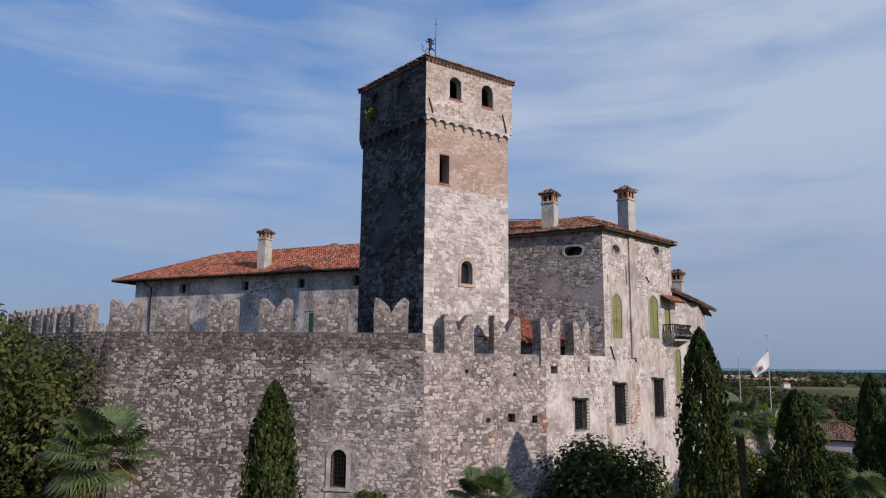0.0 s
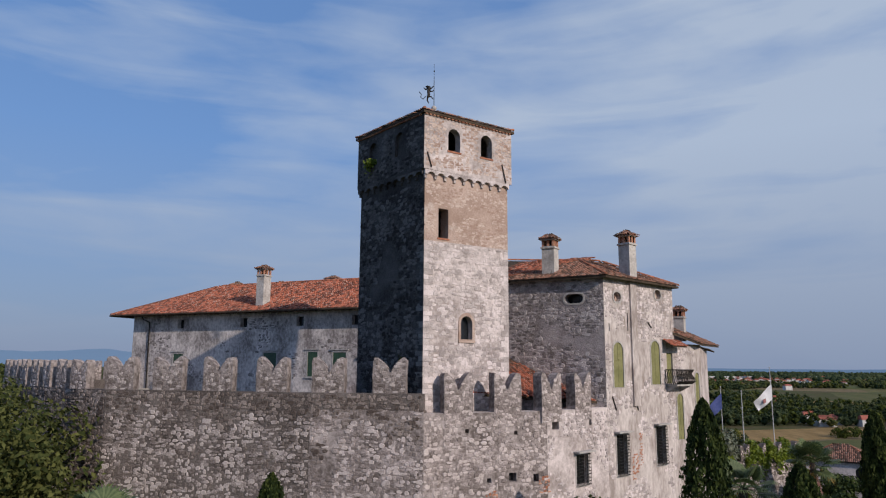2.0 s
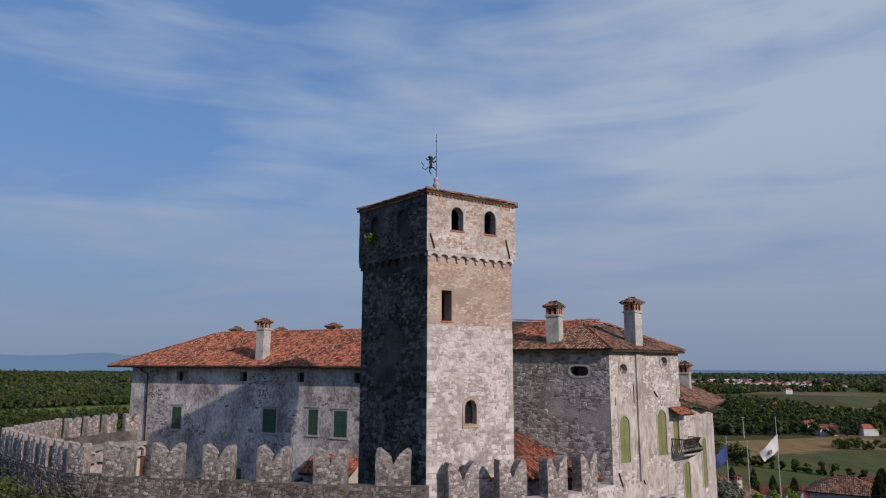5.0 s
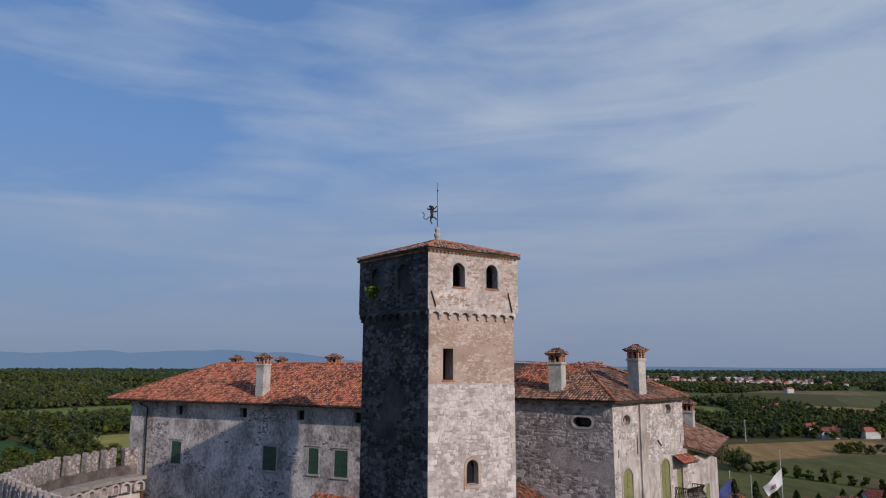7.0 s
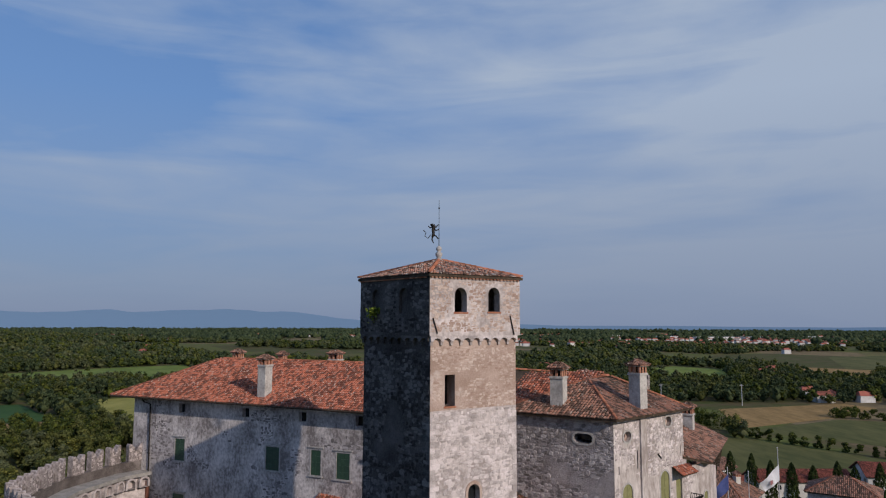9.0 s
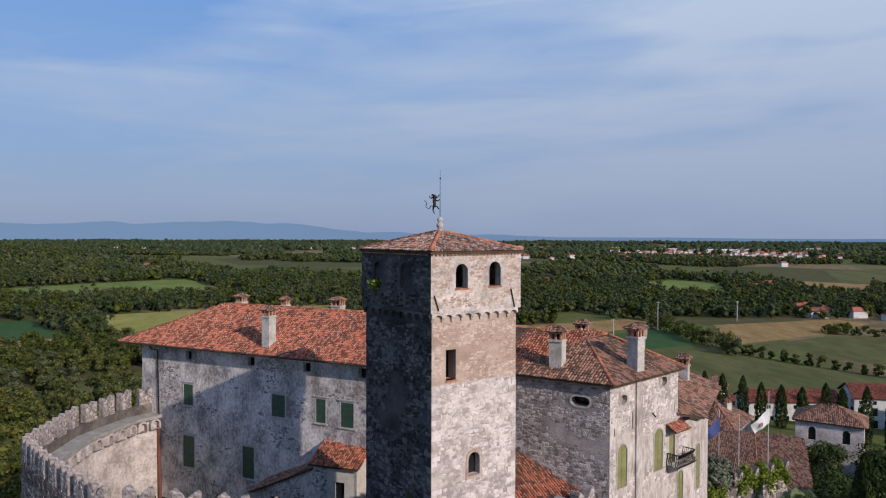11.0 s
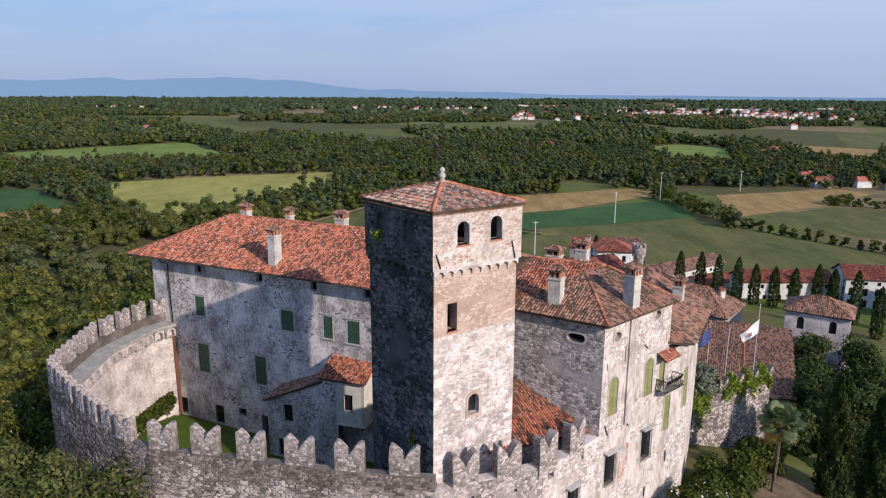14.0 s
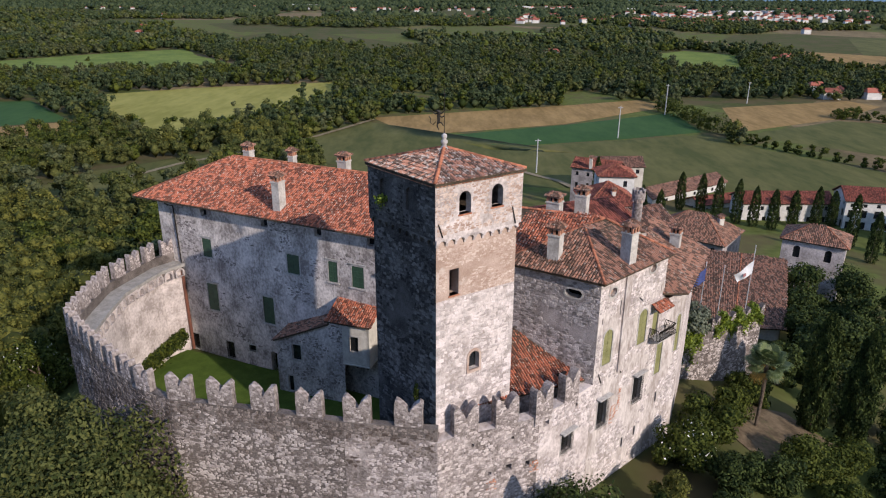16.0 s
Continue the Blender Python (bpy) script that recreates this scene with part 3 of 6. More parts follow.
def build_tower():
    tw = thing("tower", (*TF, -2.2), "tall square medieval stone tower with a tiled pyramid roof", "tower")
    fr, fl = Face(TF, TR_), Face(TL_, TF)
    fb, fk = Face(TR_, TB), Face(TB, TL_)
    ZC, ZT = 25.35, 29.2
    hole_w = rect(1.12, 1.92, 20.85, 22.85)
    hole_a = arch(2.95, 3.9, 14.2, 15.75)
    low = Mesh()
    panel(low, fr, rect(0, fr.len, -2.4, 20.6), 0.9, [hole_a], rim=False)
    part("wall", low, M_PALE, tw, "pale limestone wall with lime render")
    mid = Mesh()
    panel(mid, fr, [(0, 20.6), (1.12, 20.6), (1.92, 20.6), (fr.len, 20.6), (fr.len, ZC), (0, ZC)], 0.9, [rect(1.12, 1.92, 20.85, 22.85)], rim=False)
    part("wall", mid, M_RENDER, tw, "tan weathered render")
    # left face: its shade is painted into the masonry colour
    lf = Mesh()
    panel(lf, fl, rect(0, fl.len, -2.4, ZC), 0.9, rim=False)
    part("wall", lf, M_SHADE, tw, "black weathered masonry with this side's shade in its colour")
    for f in (fb, fk):
        bk = Mesh()
        panel(bk, f, rect(0, f.len, -2.4, ZC), 0.9, rim=False)
        part("wall", bk, M_GREY, tw)
    # overhanging belfry
    o = 0.24
    off = lambda p, q: (p[0] + q[0] * o, p[1] + q[1] * o)
    F2, R2 = off(TF, (fr.n + fl.n)), off(TR_, (fr.n + fb.n))
    L2, B2 = off(TL_, (fl.n + fk.n)), off(TB, (fb.n + fk.n))
    gr, gl, gb, gk = Face(F2, R2), Face(L2, F2), Face(R2, B2), Face(B2, L2)
    bel = [arch(1.95, 2.95, 26.9, 28.5), arch(4.75, 5.75, 26.95, 28.6)]
    up = Mesh()
    panel(up, gr, rect(0, gr.len, ZC, ZT), 0.6, bel, rim=False)
    part("wall", up, M_PALE, tw, "pale plastered belfry wall")
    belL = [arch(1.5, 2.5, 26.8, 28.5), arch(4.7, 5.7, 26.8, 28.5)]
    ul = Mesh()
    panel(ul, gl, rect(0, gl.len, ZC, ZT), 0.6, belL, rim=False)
    part("wall", ul, M_SHADE, tw)
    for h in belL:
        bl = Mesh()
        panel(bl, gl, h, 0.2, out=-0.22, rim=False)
        part("blocked_opening", bl, M_SHADE, tw)
    for f in (gb, gk):
        bk = Mesh()
        panel(bk, f, rect(0, f.len, ZC, ZT), 0.6, rim=False)
        part("wall", bk, M_GREY, tw)
    fl_ = Mesh()
    fl_.add([(*F2, ZC), (*R2, ZC), (*B2, ZC), (*L2, ZC)], [(0, 1, 2, 3)])
    fl_.add([(*F2, 26.4), (*R2, 26.4), (*B2, 26.4), (*L2, 26.4)], [(0, 1, 2, 3)])
    part("floor_slab", fl_, M_UNDER, tw, fix=False)
    # brick arches that carry the overhang
    for f, n, mt in ((fr, 9, M_PALE_STONE), (fl, 9, M_SHADE_STONE)):
        w = f.len / n
        for i in range(n):
            co = Mesh()
            panel(co, f, rect(i * w - 0.09, i * w + 0.09, 24.75, ZC), 0.12, out=0.13)
            panel(co, f, rect(i * w - 0.12, i * w + 0.12, 25.0, ZC), 0.12, out=0.235)
            part("corbel", co, mt, tw)
            ar = Mesh()
            panel(ar, f, [(i * w, ZC), (i * w, 25.0)] + [(i * w + w / 2 - (w / 2 - 0.1) * math.cos(math.pi * k / 8), 24.98 + (w / 2 - 0.1) * 0.75 * math.sin(math.pi * k / 8)) for k in range(9)] + [((i + 1) * w, 25.0), ((i + 1) * w, ZC)], 0.25, out=0.225)
            part("corbel_arch", ar, mt, tw)
    # stones
    bare = blotch(fr, 0.35, 3.0, -0.55)
    st, single = stones(fr, 0, fr.len, -2, 20.5, 0.42, 0.25, 0.025, 11, [hole_a], bare, limit=rect(0.0, 7.1, 16.4, 20.4))
    part("masonry", st, M_PALE_STONE, tw, kind="stuff", fix=False)
    for o1 in single:
        part("stone", o1, M_PALE_STONE_O, tw, fix=False)
    st = stones(fr, 0, fr.len, 20.6, 24.7, 0.3, 0.13, 0.008, 12, [hole_w], blotch(fr, 0.5, 9.0, -0.25))
    part("masonry", st, M_BRICKISH, tw, kind="stuff", fix=False)
    st = stones(gr, 0, gr.len, 25.6, 29.1, 0.32, 0.16, 0.01, 13, bel, blotch(gr, 0.5, 2.0, -0.3))
    part("masonry", st, M_BRICKISH, tw, kind="stuff", fix=False)
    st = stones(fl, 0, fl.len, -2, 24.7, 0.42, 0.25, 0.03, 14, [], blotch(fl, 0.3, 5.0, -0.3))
    part("masonry", st, M_SHADE_STONE, tw, kind="stuff", fix=False)
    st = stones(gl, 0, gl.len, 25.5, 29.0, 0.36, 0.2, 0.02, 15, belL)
    part("masonry", st, M_SHADE_STONE, tw, kind="stuff", fix=False)
    # quoins
    rng = random.Random(5)
    z = -2.0
    i = 0
    while z < 20.2:
        h = rng.uniform(0.3, 0.42)
        q = Mesh()
        a, b = (0.75, 0.4) if i % 2 else (0.4, 0.72)
        panel(q, fr, rect(-0.012, a * rng.uniform(0.85, 1.1), z, z + h - 0.02), 0.1, out=0.038)
        part("quoin", q, M_PALE_STONE_O, tw, fix=True)
        q = Mesh()
        panel(q, fl, rect(fl.len - b * rng.uniform(0.85, 1.1), fl.len + 0.012, z, z + h - 0.02), 0.1, out=0.034)
        part("quoin", q, M_SHADE_STONE_O, tw, fix=True)
        q = Mesh()
        panel(q, fr, rect(fr.len - b * rng.uniform(0.8, 1.1), fr.len, z, z + h - 0.02), 0.1, out=0.036)
        part("quoin", q, M_PALE_STONE_O, tw, fix=True)
        z += h
        i += 1
    # arched window with a brick surround
    su = Mesh()
    panel(su, fr, arch(2.76, 4.09, 14.12, 15.97), 0.12, [hole_a], out=0.06)
    wn_ = part("window", su, M_BRICKISH, tw, "arched window with a thin tan brick surround")
    gp = Mesh()
    panel(gp, fr, hole_a, 0.03, out=-0.45)
    part("pane", gp, M_GLASS, wn_)
    sl = Mesh()
    panel(sl, fr, rect(2.75, 4.1, 13.98, 14.11), 0.15, out=0.1)
    part("sill", sl, M_RENDER, wn_)
    for h, f in ((hole_w, fr), (bel[0], gr), (bel[1], gr)):
        a, b = min(p[0] for p in h), max(p[0] for p in h)
        z = min(p[1] for p in h)
        sl = Mesh()
        panel(sl, f, rect(a - 0.08, b + 0.08, z - 0.12, z), 0.5, out=0.05)
        part("sill", sl, M_BRICK, tw)
    # wall ties
    for f, s, z0, z1 in ((gr, 0.35, 25.5, 26.5), (gr, 6.75, 25.4, 26.7)):
        t = Mesh()
        t.tube([f.at(s - 0.12, z1, 0.04), f.at(s + 0.22, z0, 0.06)], 0.045, 5)
        part("wall_tie", t, M_IRON, tw)
    # roof
    ro = 0.22
    e = [tuple(Vector((*p, ZT + 0.12)) + ro * (Vector((p[0] - (TF[0] + TB[0]) / 2, p[1] - (TF[1] + TB[1]) / 2, 0)).normalized())) for p in (F2, R2, B2, L2)]
    ap = ((TF[0] + TB[0]) / 2, (TF[1] + TB[1]) / 2, 30.6)
    base, tl = Mesh(), Mesh()
    for i in range(4):
        q = [e[i], e[(i + 1) % 4], ap]
        roof_plane(base, tl, q, q[0], q[1], w=0.24, l=0.4, seed=20 + i)
    part("roof", base, M_UNDER, tw)
    part("roof_tiles", tl, M_TILE_TOWER, tw, "weathered terracotta barrel tiles", kind="stuff", fix=False)
    for i in range(4):
        hip_tiles(e[i], ap, tw)
    cor = Mesh()
    for f in (gr, gl):
        k = int(f.len / 0.3)
        for i in range(k):
            cor.add([f.at(i * 0.3 + a, z, o_) for a in (0.04, 0.2) for z in (ZT - 0.12, ZT) for o_ in (-0.02, 0.14)], [(0, 1, 3, 2), (4, 6, 7, 5), (0, 4, 5, 1), (2, 3, 7, 6), (1, 5, 7, 3), (0, 2, 6, 4)])
    part("dentil_course", cor, M_BRICK, tw, kind="stuff")
    fin = Mesh()
    fin.lathe((ap[0], ap[1], 30.4), [(0.34, 0), (0.34, 0.25), (0.2, 0.32), (0.16, 0.45), (0.25, 0.6), (0.25, 0.75), (0.12, 0.85), (0.2, 1.0), (0.2, 1.15), (0.05, 1.28)], 12)
    part("finial", fin, M_TRIM, tw, "turned stone finial", smooth=True)
    return ap


M_PALE_STONE_O = material("pale_quoin_stone", (0.343, 0.303, 0.291), (0.708, 0.632, 0.627), 1.2, island=0.25, c2=(0.18, 0.15, 0.135), spots=-0.06, spot_scale=3.0, bump=0.5, fine=70, rnd="object")
M_SHADE_STONE_O = material("shaded_quoin_stone", (0.05, 0.05, 0.052), (0.22, 0.215, 0.215), 1.2, island=0.5, bump=0.5, fine=70, rnd="object")
M_BRICKISH = material("flaked_brick_and_stone", (0.34, 0.235, 0.19), (0.58, 0.475, 0.42), 0.8, island=0.35, bump=0.5, fine=70)
M_TILE_TOWER = material("tower_roof_tile", (0.13, 0.085, 0.068), (0.44, 0.22, 0.155), 0.5, island=1.1, c2=(0.52, 0.45, 0.4), spots=0.09, spot_scale=2.6, bump=0.3)
APEX = build_tower()


def build_vane():
    v = thing("weather_vane", (APEX[0], APEX[1], 31.6), "dark iron weather vane with a rampant beast figure on a rod", "weather vane")
    x, y = APEX[0], APEX[1]
    m = Mesh()
    m.tube([(x, y, 31.5), (x, y, 35.0)], 0.03, 6, 0.012)
    m.lathe((x, y, 34.35), [(0.02, 0), (0.07, 0.07), (0.02, 0.14)], 8)
    part("rod", m, M_IRON, v)
    fc = Face((x - 1.0, y + 0.2), (x, y))
    g = Mesh()
    at = lambda a, z: fc.at(a, z)
    g.tube([at(0.55, 32.35), at(0.62, 32.6), at(0.58, 32.85), at(0.66, 33.1), at(0.6, 33.2)], 0.1, 6, 0.13)
    g.tube([at(0.62, 33.12), at(0.5, 33.24), at(0.38, 33.2)], 0.12, 6, 0.06)
    for limb in ([(0.62, 33.05), (0.8, 33.05), (0.98, 33.25)], [(0.6, 32.9), (0.85, 32.8), (1.0, 32.9)], [(0.58, 32.45), (0.8, 32.4), (0.96, 32.2)], [(0.55, 32.4), (0.5, 32.15), (0.62, 31.9)], [(0.56, 33.1), (0.36, 33.0), (0.22, 33.15)]):
        g.tube([at(a, z) for a, z in limb], 0.07, 5, 0.035)
    part("figure", g, M_IRON, v, "slim iron beast with raised limbs")
    t = Mesh()
    t.tube([fc.at(0.42, 32.5), fc.at(0.2, 32.25), fc.at(-0.02, 32.4), fc.at(0.05, 32.65), fc.at(-0.12, 32.85)], 0.03, 5)
    part("tail", t, M_IRON, v)


build_vane()

# ---- curtain wall ----
OUTER = [(-34.0, 80.6), (-36.0, 77.9), (-37.0, 74.3), (-37.9, 70.6), (-37.5, 65.0), (-37.0, 60.7), (-35.0, 58.6), (-32.6, 56.1), (-28.5, 52.2), (-24.9, 49.3), (-22.2, 47.9), (-15.5, 46.6), (-8.0, 45.0), (-0.9, 44.05)]
OUTER_R = [(-0.9, 44.05), (0.3, 44.75), (3.8, 46.1), (7.2, 47.55), (9.3, 49.3), (12.35, 52.3)]
WALK_Z, SILL_Z = 9.7, 10.75


def merlon_mesh(w, h, d, seed, mat, smat=None, foot=0.0):
    rng = random.Random(seed)
    j = lambda k=0.04: rng.uniform(-k, k)
    k = w / 2.1
    side = [(w, h * 0.9), (w - 0.08 * k, h * 0.985), (w - 0.22 * k, h), (w - 0.42 * k, h * 0.95), (w - 0.62 * k, h * 0.86), (w - 0.82 * k, h * 0.74), (w / 2 + 0.05, h * 0.58)]
    right = [(x + j(0.025), z + j()) for x, z in side]
    left = [(w - x + j(0.025), z + j()) for x, z in side[::-1]]
    pts = [(0, -foot), (w, -foot), (w + j(), h * 0.5)] + right + left + [(j(), h * 0.5)]
    fc = Face((-w / 2, 0), (w / 2, 0))
    mb = Mesh()
    panel(mb, fc, pts, d)
    keep = lambda s, z: all(inside(pts, s + a, z + b) for a, b in ((-0.05, 0.05), (0.05, 0.05), (0.05, -0.05), (-0.05, -0.05)))
    me = data_of("merlon", mb, mat, fix=True)
    sm = stones(fc, 0.02, w - 0.02, -foot, h, 0.3, 0.19, 0.03, seed, keep=keep)
    stones(Face((w / 2, d), (-w / 2, d)), 0.02, w - 0.02, -foot, h, 0.3, 0.19, 0.03, seed + 50, keep=lambda s, z: keep(w - s, z), mesh=sm)
    sd = data_of("merlon_stones", sm, smat or M_STONE)
    return me, sd


def along(path, step, start=0.0):
    """Points at even steps along a line in plan, with its direction."""
    left = start
    for (x0, y0), (x1, y1) in zip(path, path[1:]):
        L = math.hypot(x1 - x0, y1 - y0)
        while left < L:
            t = left / L
            yield x0 + (x1 - x0) * t, y0 + (y1 - y0) * t, (x1 - x0) / L, (y1 - y0) / L
            left += step
        left -= L


def wall_strip(mb, path, thick, z0, z1, open_at=()):
    """A wall of even thickness along a bent line, its outer face on the line."""
    pts = [Vector((x, y, 0)) for x, y in path]
    ins = []
    for i, p in enumerate(pts):
        d0 = (p - pts[i - 1]).normalized() if i else (pts[1] - p).normalized()
        d1 = (pts[i + 1] - p).normalized() if i < len(pts) - 1 else d0
        d = (d0 + d1).normalized()
        n = Vector((-d.y, d.x, 0))
        ins.append(p + n * thick / max(0.5, d.dot(d0)))
    k = len(mb.v)
    for p, q in zip(pts, ins):
        mb.v.extend([(p.x, p.y, z0), (p.x, p.y, z1), (q.x, q.y, z1), (q.x, q.y, z0)])
    for i in range(len(pts) - 1):
        a, b = k + 4 * i, k + 4 * i + 4
        for j in range(4):
            if j == 0 and i in open_at:
                continue
            j2 = (j + 1) % 4
            mb.f.append((a + j, b + j, b + j2, a + j2))
    mb.f.append((k, k + 1, k + 2, k + 3))
    e = k + 4 * (len(pts) - 1)
    mb.f.append((e + 3, e + 2, e + 1, e))
    return ins


def build_curtain():
    cw = thing("curtain_wall", (-15.5, 46.6, -3), "battlemented rubble stone castle wall with swallowtail merlons", "castle wall")
    # straight faces
    faces = [Face(a, b) for a, b in zip(OUTER, OUTER[1:])]
    facesR = [Face(a, b) for a, b in zip(OUTER_R, OUTER_R[1:])]
    core = Mesh()
    ins = wall_strip(core, OUTER, 1.75, -5, WALK_Z, open_at=(12,))
    part("wall", core, M_MORTAR, cw)
    par = Mesh()
    wall_strip(par, OUTER, 0.6, WALK_Z, SILL_Z)
    part("parapet", par, M_MORTAR, cw)
    # the walk on the inside, carried on small arches
    wk = Mesh()
    wall_strip(wk, [(p.x, p.y) for p in ins[:6]], 0.62, WALK_Z - 0.35, WALK_Z + 0.03)
    part("wall_walk", wk, M_WALK, cw, "grey paved wall walk")
    pv = Mesh()
    wall_strip(pv, [(x + 0.62, y) for x, y in OUTER[:6]], 1.15, WALK_Z, WALK_Z + 0.05)
    part("wall_walk", pv, M_WALK, cw)
    inn = Mesh()
    wall_strip(inn, [(p.x, p.y) for p in ins[:8]], 0.05, -2.2, WALK_Z - 0.35)
    part("inner_face", inn, M_PALE, cw, "pale plastered inner face with corbel stubs")
    for f in [Face((q.x, q.y), (p.x, p.y)) for p, q in zip(ins[:6], ins[1:6])]:
        k = max(1, int(f.len / 1.35))
        for i in range(k):
            st = Mesh()
            s = f.len * (i + 0.5) / k
            panel(st, f, arch(s - 0.62, s + 0.62, WALK_Z - 1.5, WALK_Z - 0.36), 0.55, [arch(s - 0.4, s + 0.4, WALK_Z - 1.48, WALK_Z - 0.56)], out=0.62)
            part("walk_arch", st, M_PALE_STONE, cw)
        rub = stones(f, 0, f.len, -2, WALK_Z - 1.6, 0.4, 0.24, 0.03, 170 + int(f.len * 10), [], blotch(f, 0.5, 3.3, 0.12))
        part("masonry", rub, M_PALE_STONE, cw, kind="stuff", fix=False)
        for a, z in itertools.product(np.arange(0.8, f.len, 1.9), (1.2, 3.6, 6.2)):
            # flat dark plate stands in for the shade of a putlog hole
            hole = Mesh()
            a, z = float(a) + 0.5 * math.sin(z * 7 + a * 3), z + 0.5 * math.sin(a * 5)
            panel(hole, f, rect(a - 0.1, a + 0.1, z, z + 0.2), 0.02, out=0.012)
            part("putlog_hole", hole, M_IRON, cw)
    # barred arched opening
    fd = faces[12]
    door = arch(1.48, 2.48, 1.35, 3.6)
    dw = Mesh()
    panel(dw, fd, rect(0, fd.len, -5, WALK_Z), 0.7, [door], rim=False)
    part("wall", dw, M_MID, cw)
    ds = Mesh()
    panel(ds, fd, arch(1.22, 2.74, 1.3, 3.88), 0.5, [arch(1.48, 2.48, 1.31, 3.6)], out=0.07)
    dor = part("arched_window", ds, M_PALE_STONE_O, cw, "arched opening with pale stone surround and iron grille")
    dg = Mesh()
    for i in range(6):
        dg.tube([fd.at(1.5 + i * 0.19, 1.35, -0.1), fd.at(1.5 + i * 0.19, 3.6 - 0.35 * abs(i - 2.5) / 2.5, -0.1)], 0.02, 4)
    for i in range(8):
        dg.tube([fd.at(1.46, 1.5 + i * 0.26, -0.1), fd.at(2.5, 1.5 + i * 0.26, -0.1)], 0.02, 4)
    part("grille", dg, M_IRON, dor)
    dsl = Mesh()
    panel(dsl, fd, rect(1.1, 2.86, 1.15, 1.3), 0.4, out=0.14)
    part("sill", dsl, M_TRIM, dor)
    # added dark sheet, not glazing: closes the niche and gives its shade
    dp = Mesh()
    panel(dp, fd, rect(1.3, 2.7, 1.2, 3.75), 0.05, out=-0.62)
    part("pane", dp, M_GLASS, dor)
    coreR = Mesh()
    wall_strip(coreR, OUTER_R, 1.0, -5, 9.55, open_at=range(5))
    part("wall", coreR, M_PALE, cw)
    holesR = {0: [], 1: [rect(1.5, 1.75, 8.3, 8.55), rect(3.0, 3.3, 5.2, 5.5)], 2: [rect(1.2, 1.45, 8.1, 8.35), rect(0.8, 1.35, 5.2, 5.75), rect(2.6, 3.0, 5.1, 5.6)],
              3: [rect(0.5, 1.2, 8.3, 8.9)], 4: [rect(1.9, 2.2, 8.4, 9.0)]}
    holesR[4].append(grille(cw, facesR[4], 0.2, 1.6, 4.5, 6.5, 0.25, True))
    for i, f in enumerate(facesR):
        m = Mesh()
        panel(m, f, rect(0, f.len, -5, 9.55), 0.6, holesR[i], rim=False)
        part("wall", m, M_MID if i < 3 else M_PALE, cw)
        for h in holesR[i]:
            # dark backing paints the shade inside each hole
            bk = Mesh()
            a, b = min(p[0] for p in h), max(p[0] for p in h)
            c, d = min(p[1] for p in h), max(p[1] for p in h)
            panel(bk, f, rect(a - 0.05, b + 0.05, c - 0.05, d + 0.05), 0.05, out=-0.5)
            part("recess", bk, M_SHADE, cw)
    for f, s, z in ((facesR[1], 2.9, 3.6), (facesR[2], 3.0, 4.3)):
        bp = stones(f, s, s + 0.9, z, z + 1.2, 0.26, 0.1, 0.03, 5)
        part("brick_patch", bp, M_BRICK, cw, kind="stuff", fix=False)
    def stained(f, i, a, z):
        """Weathered brown under the wall top; painted shade over the side turned from the sun."""
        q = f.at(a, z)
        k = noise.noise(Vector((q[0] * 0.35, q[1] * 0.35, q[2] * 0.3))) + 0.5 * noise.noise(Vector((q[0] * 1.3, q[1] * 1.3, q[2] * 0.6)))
        # shade on faces 0 to 9 is painted as darker stone
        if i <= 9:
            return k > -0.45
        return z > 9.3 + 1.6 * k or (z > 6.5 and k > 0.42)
    for i, f in enumerate(faces):
        far = i < 5
        lim = rect(0.2, f.len, 6.5, 10.2) if i == 11 else None
        r = stones(f, 0, f.len, -3, SILL_Z - 0.02, 0.36 if not far else 0.46, 0.21 if not far else 0.28, 0.045, 100 + i, [arch(1.22, 2.74, 1.2, 3.88)] if i == 12 else [], lambda a, z: not stained(f, i, a, z) and blotch(f, 0.16, 1.0, -0.5)(a, z), limit=lim)
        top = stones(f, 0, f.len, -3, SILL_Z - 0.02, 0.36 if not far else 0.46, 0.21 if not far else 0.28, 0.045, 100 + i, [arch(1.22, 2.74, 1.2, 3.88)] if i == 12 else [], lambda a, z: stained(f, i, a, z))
        part("masonry", top, M_STAIN_SHADE_STONE, cw, "brown weathered rubble, and rubble darkened for the shaded side", kind="stuff", fix=False)
        if lim:
            r, single = r
            for o1 in single:
                part("stone", o1, M_STONE_O, cw, fix=False)
        part("masonry", r, M_STONE if i < 12 else M_MID_STONE, cw, kind="stuff", fix=False)
    for i, f in enumerate(facesR):
        r = stones(f, 0, f.len, -3, 9.53, 0.36, 0.22, 0.045, 140 + i, holesR[i], blotch(f, 0.2, 7.0, -0.5 + 0.12 * i))
        part("masonry", r, M_MID_STONE if i < 3 else M_PALE_STONE, cw, kind="stuff", fix=False)
    kinds = [merlon_mesh(2.1, 2.2, 0.6, s, M_MID) for s in (1, 2, 3, 4)]
    narrow = [merlon_mesh(1.7, 2.0, 0.6, s, M_MID, M_MID_STONE) for s in (7, 8, 9)]
    pale = [merlon_mesh(2.0, 2.55, 0.75, s, M_MID, M_MID_STONE, 0.7) for s in (11, 12, 13)]
    k = 0
    def put(x, y, dx, dy, z, kind):
        nonlocal k
        me, sd = kind[k % len(kind)]
        k += 1
        rot = Matrix(((dx, -dy, 0, x), (dy, dx, 0, y), (0, 0, 1, z), (0, 0, 0, 1)))
        ob = new("merlon", me)
        under(ob, cw)
        ob.matrix_basis = rot
        st = new("merlon_masonry", sd)
        st.parent = ob
        tagged(st, kind="stuff")
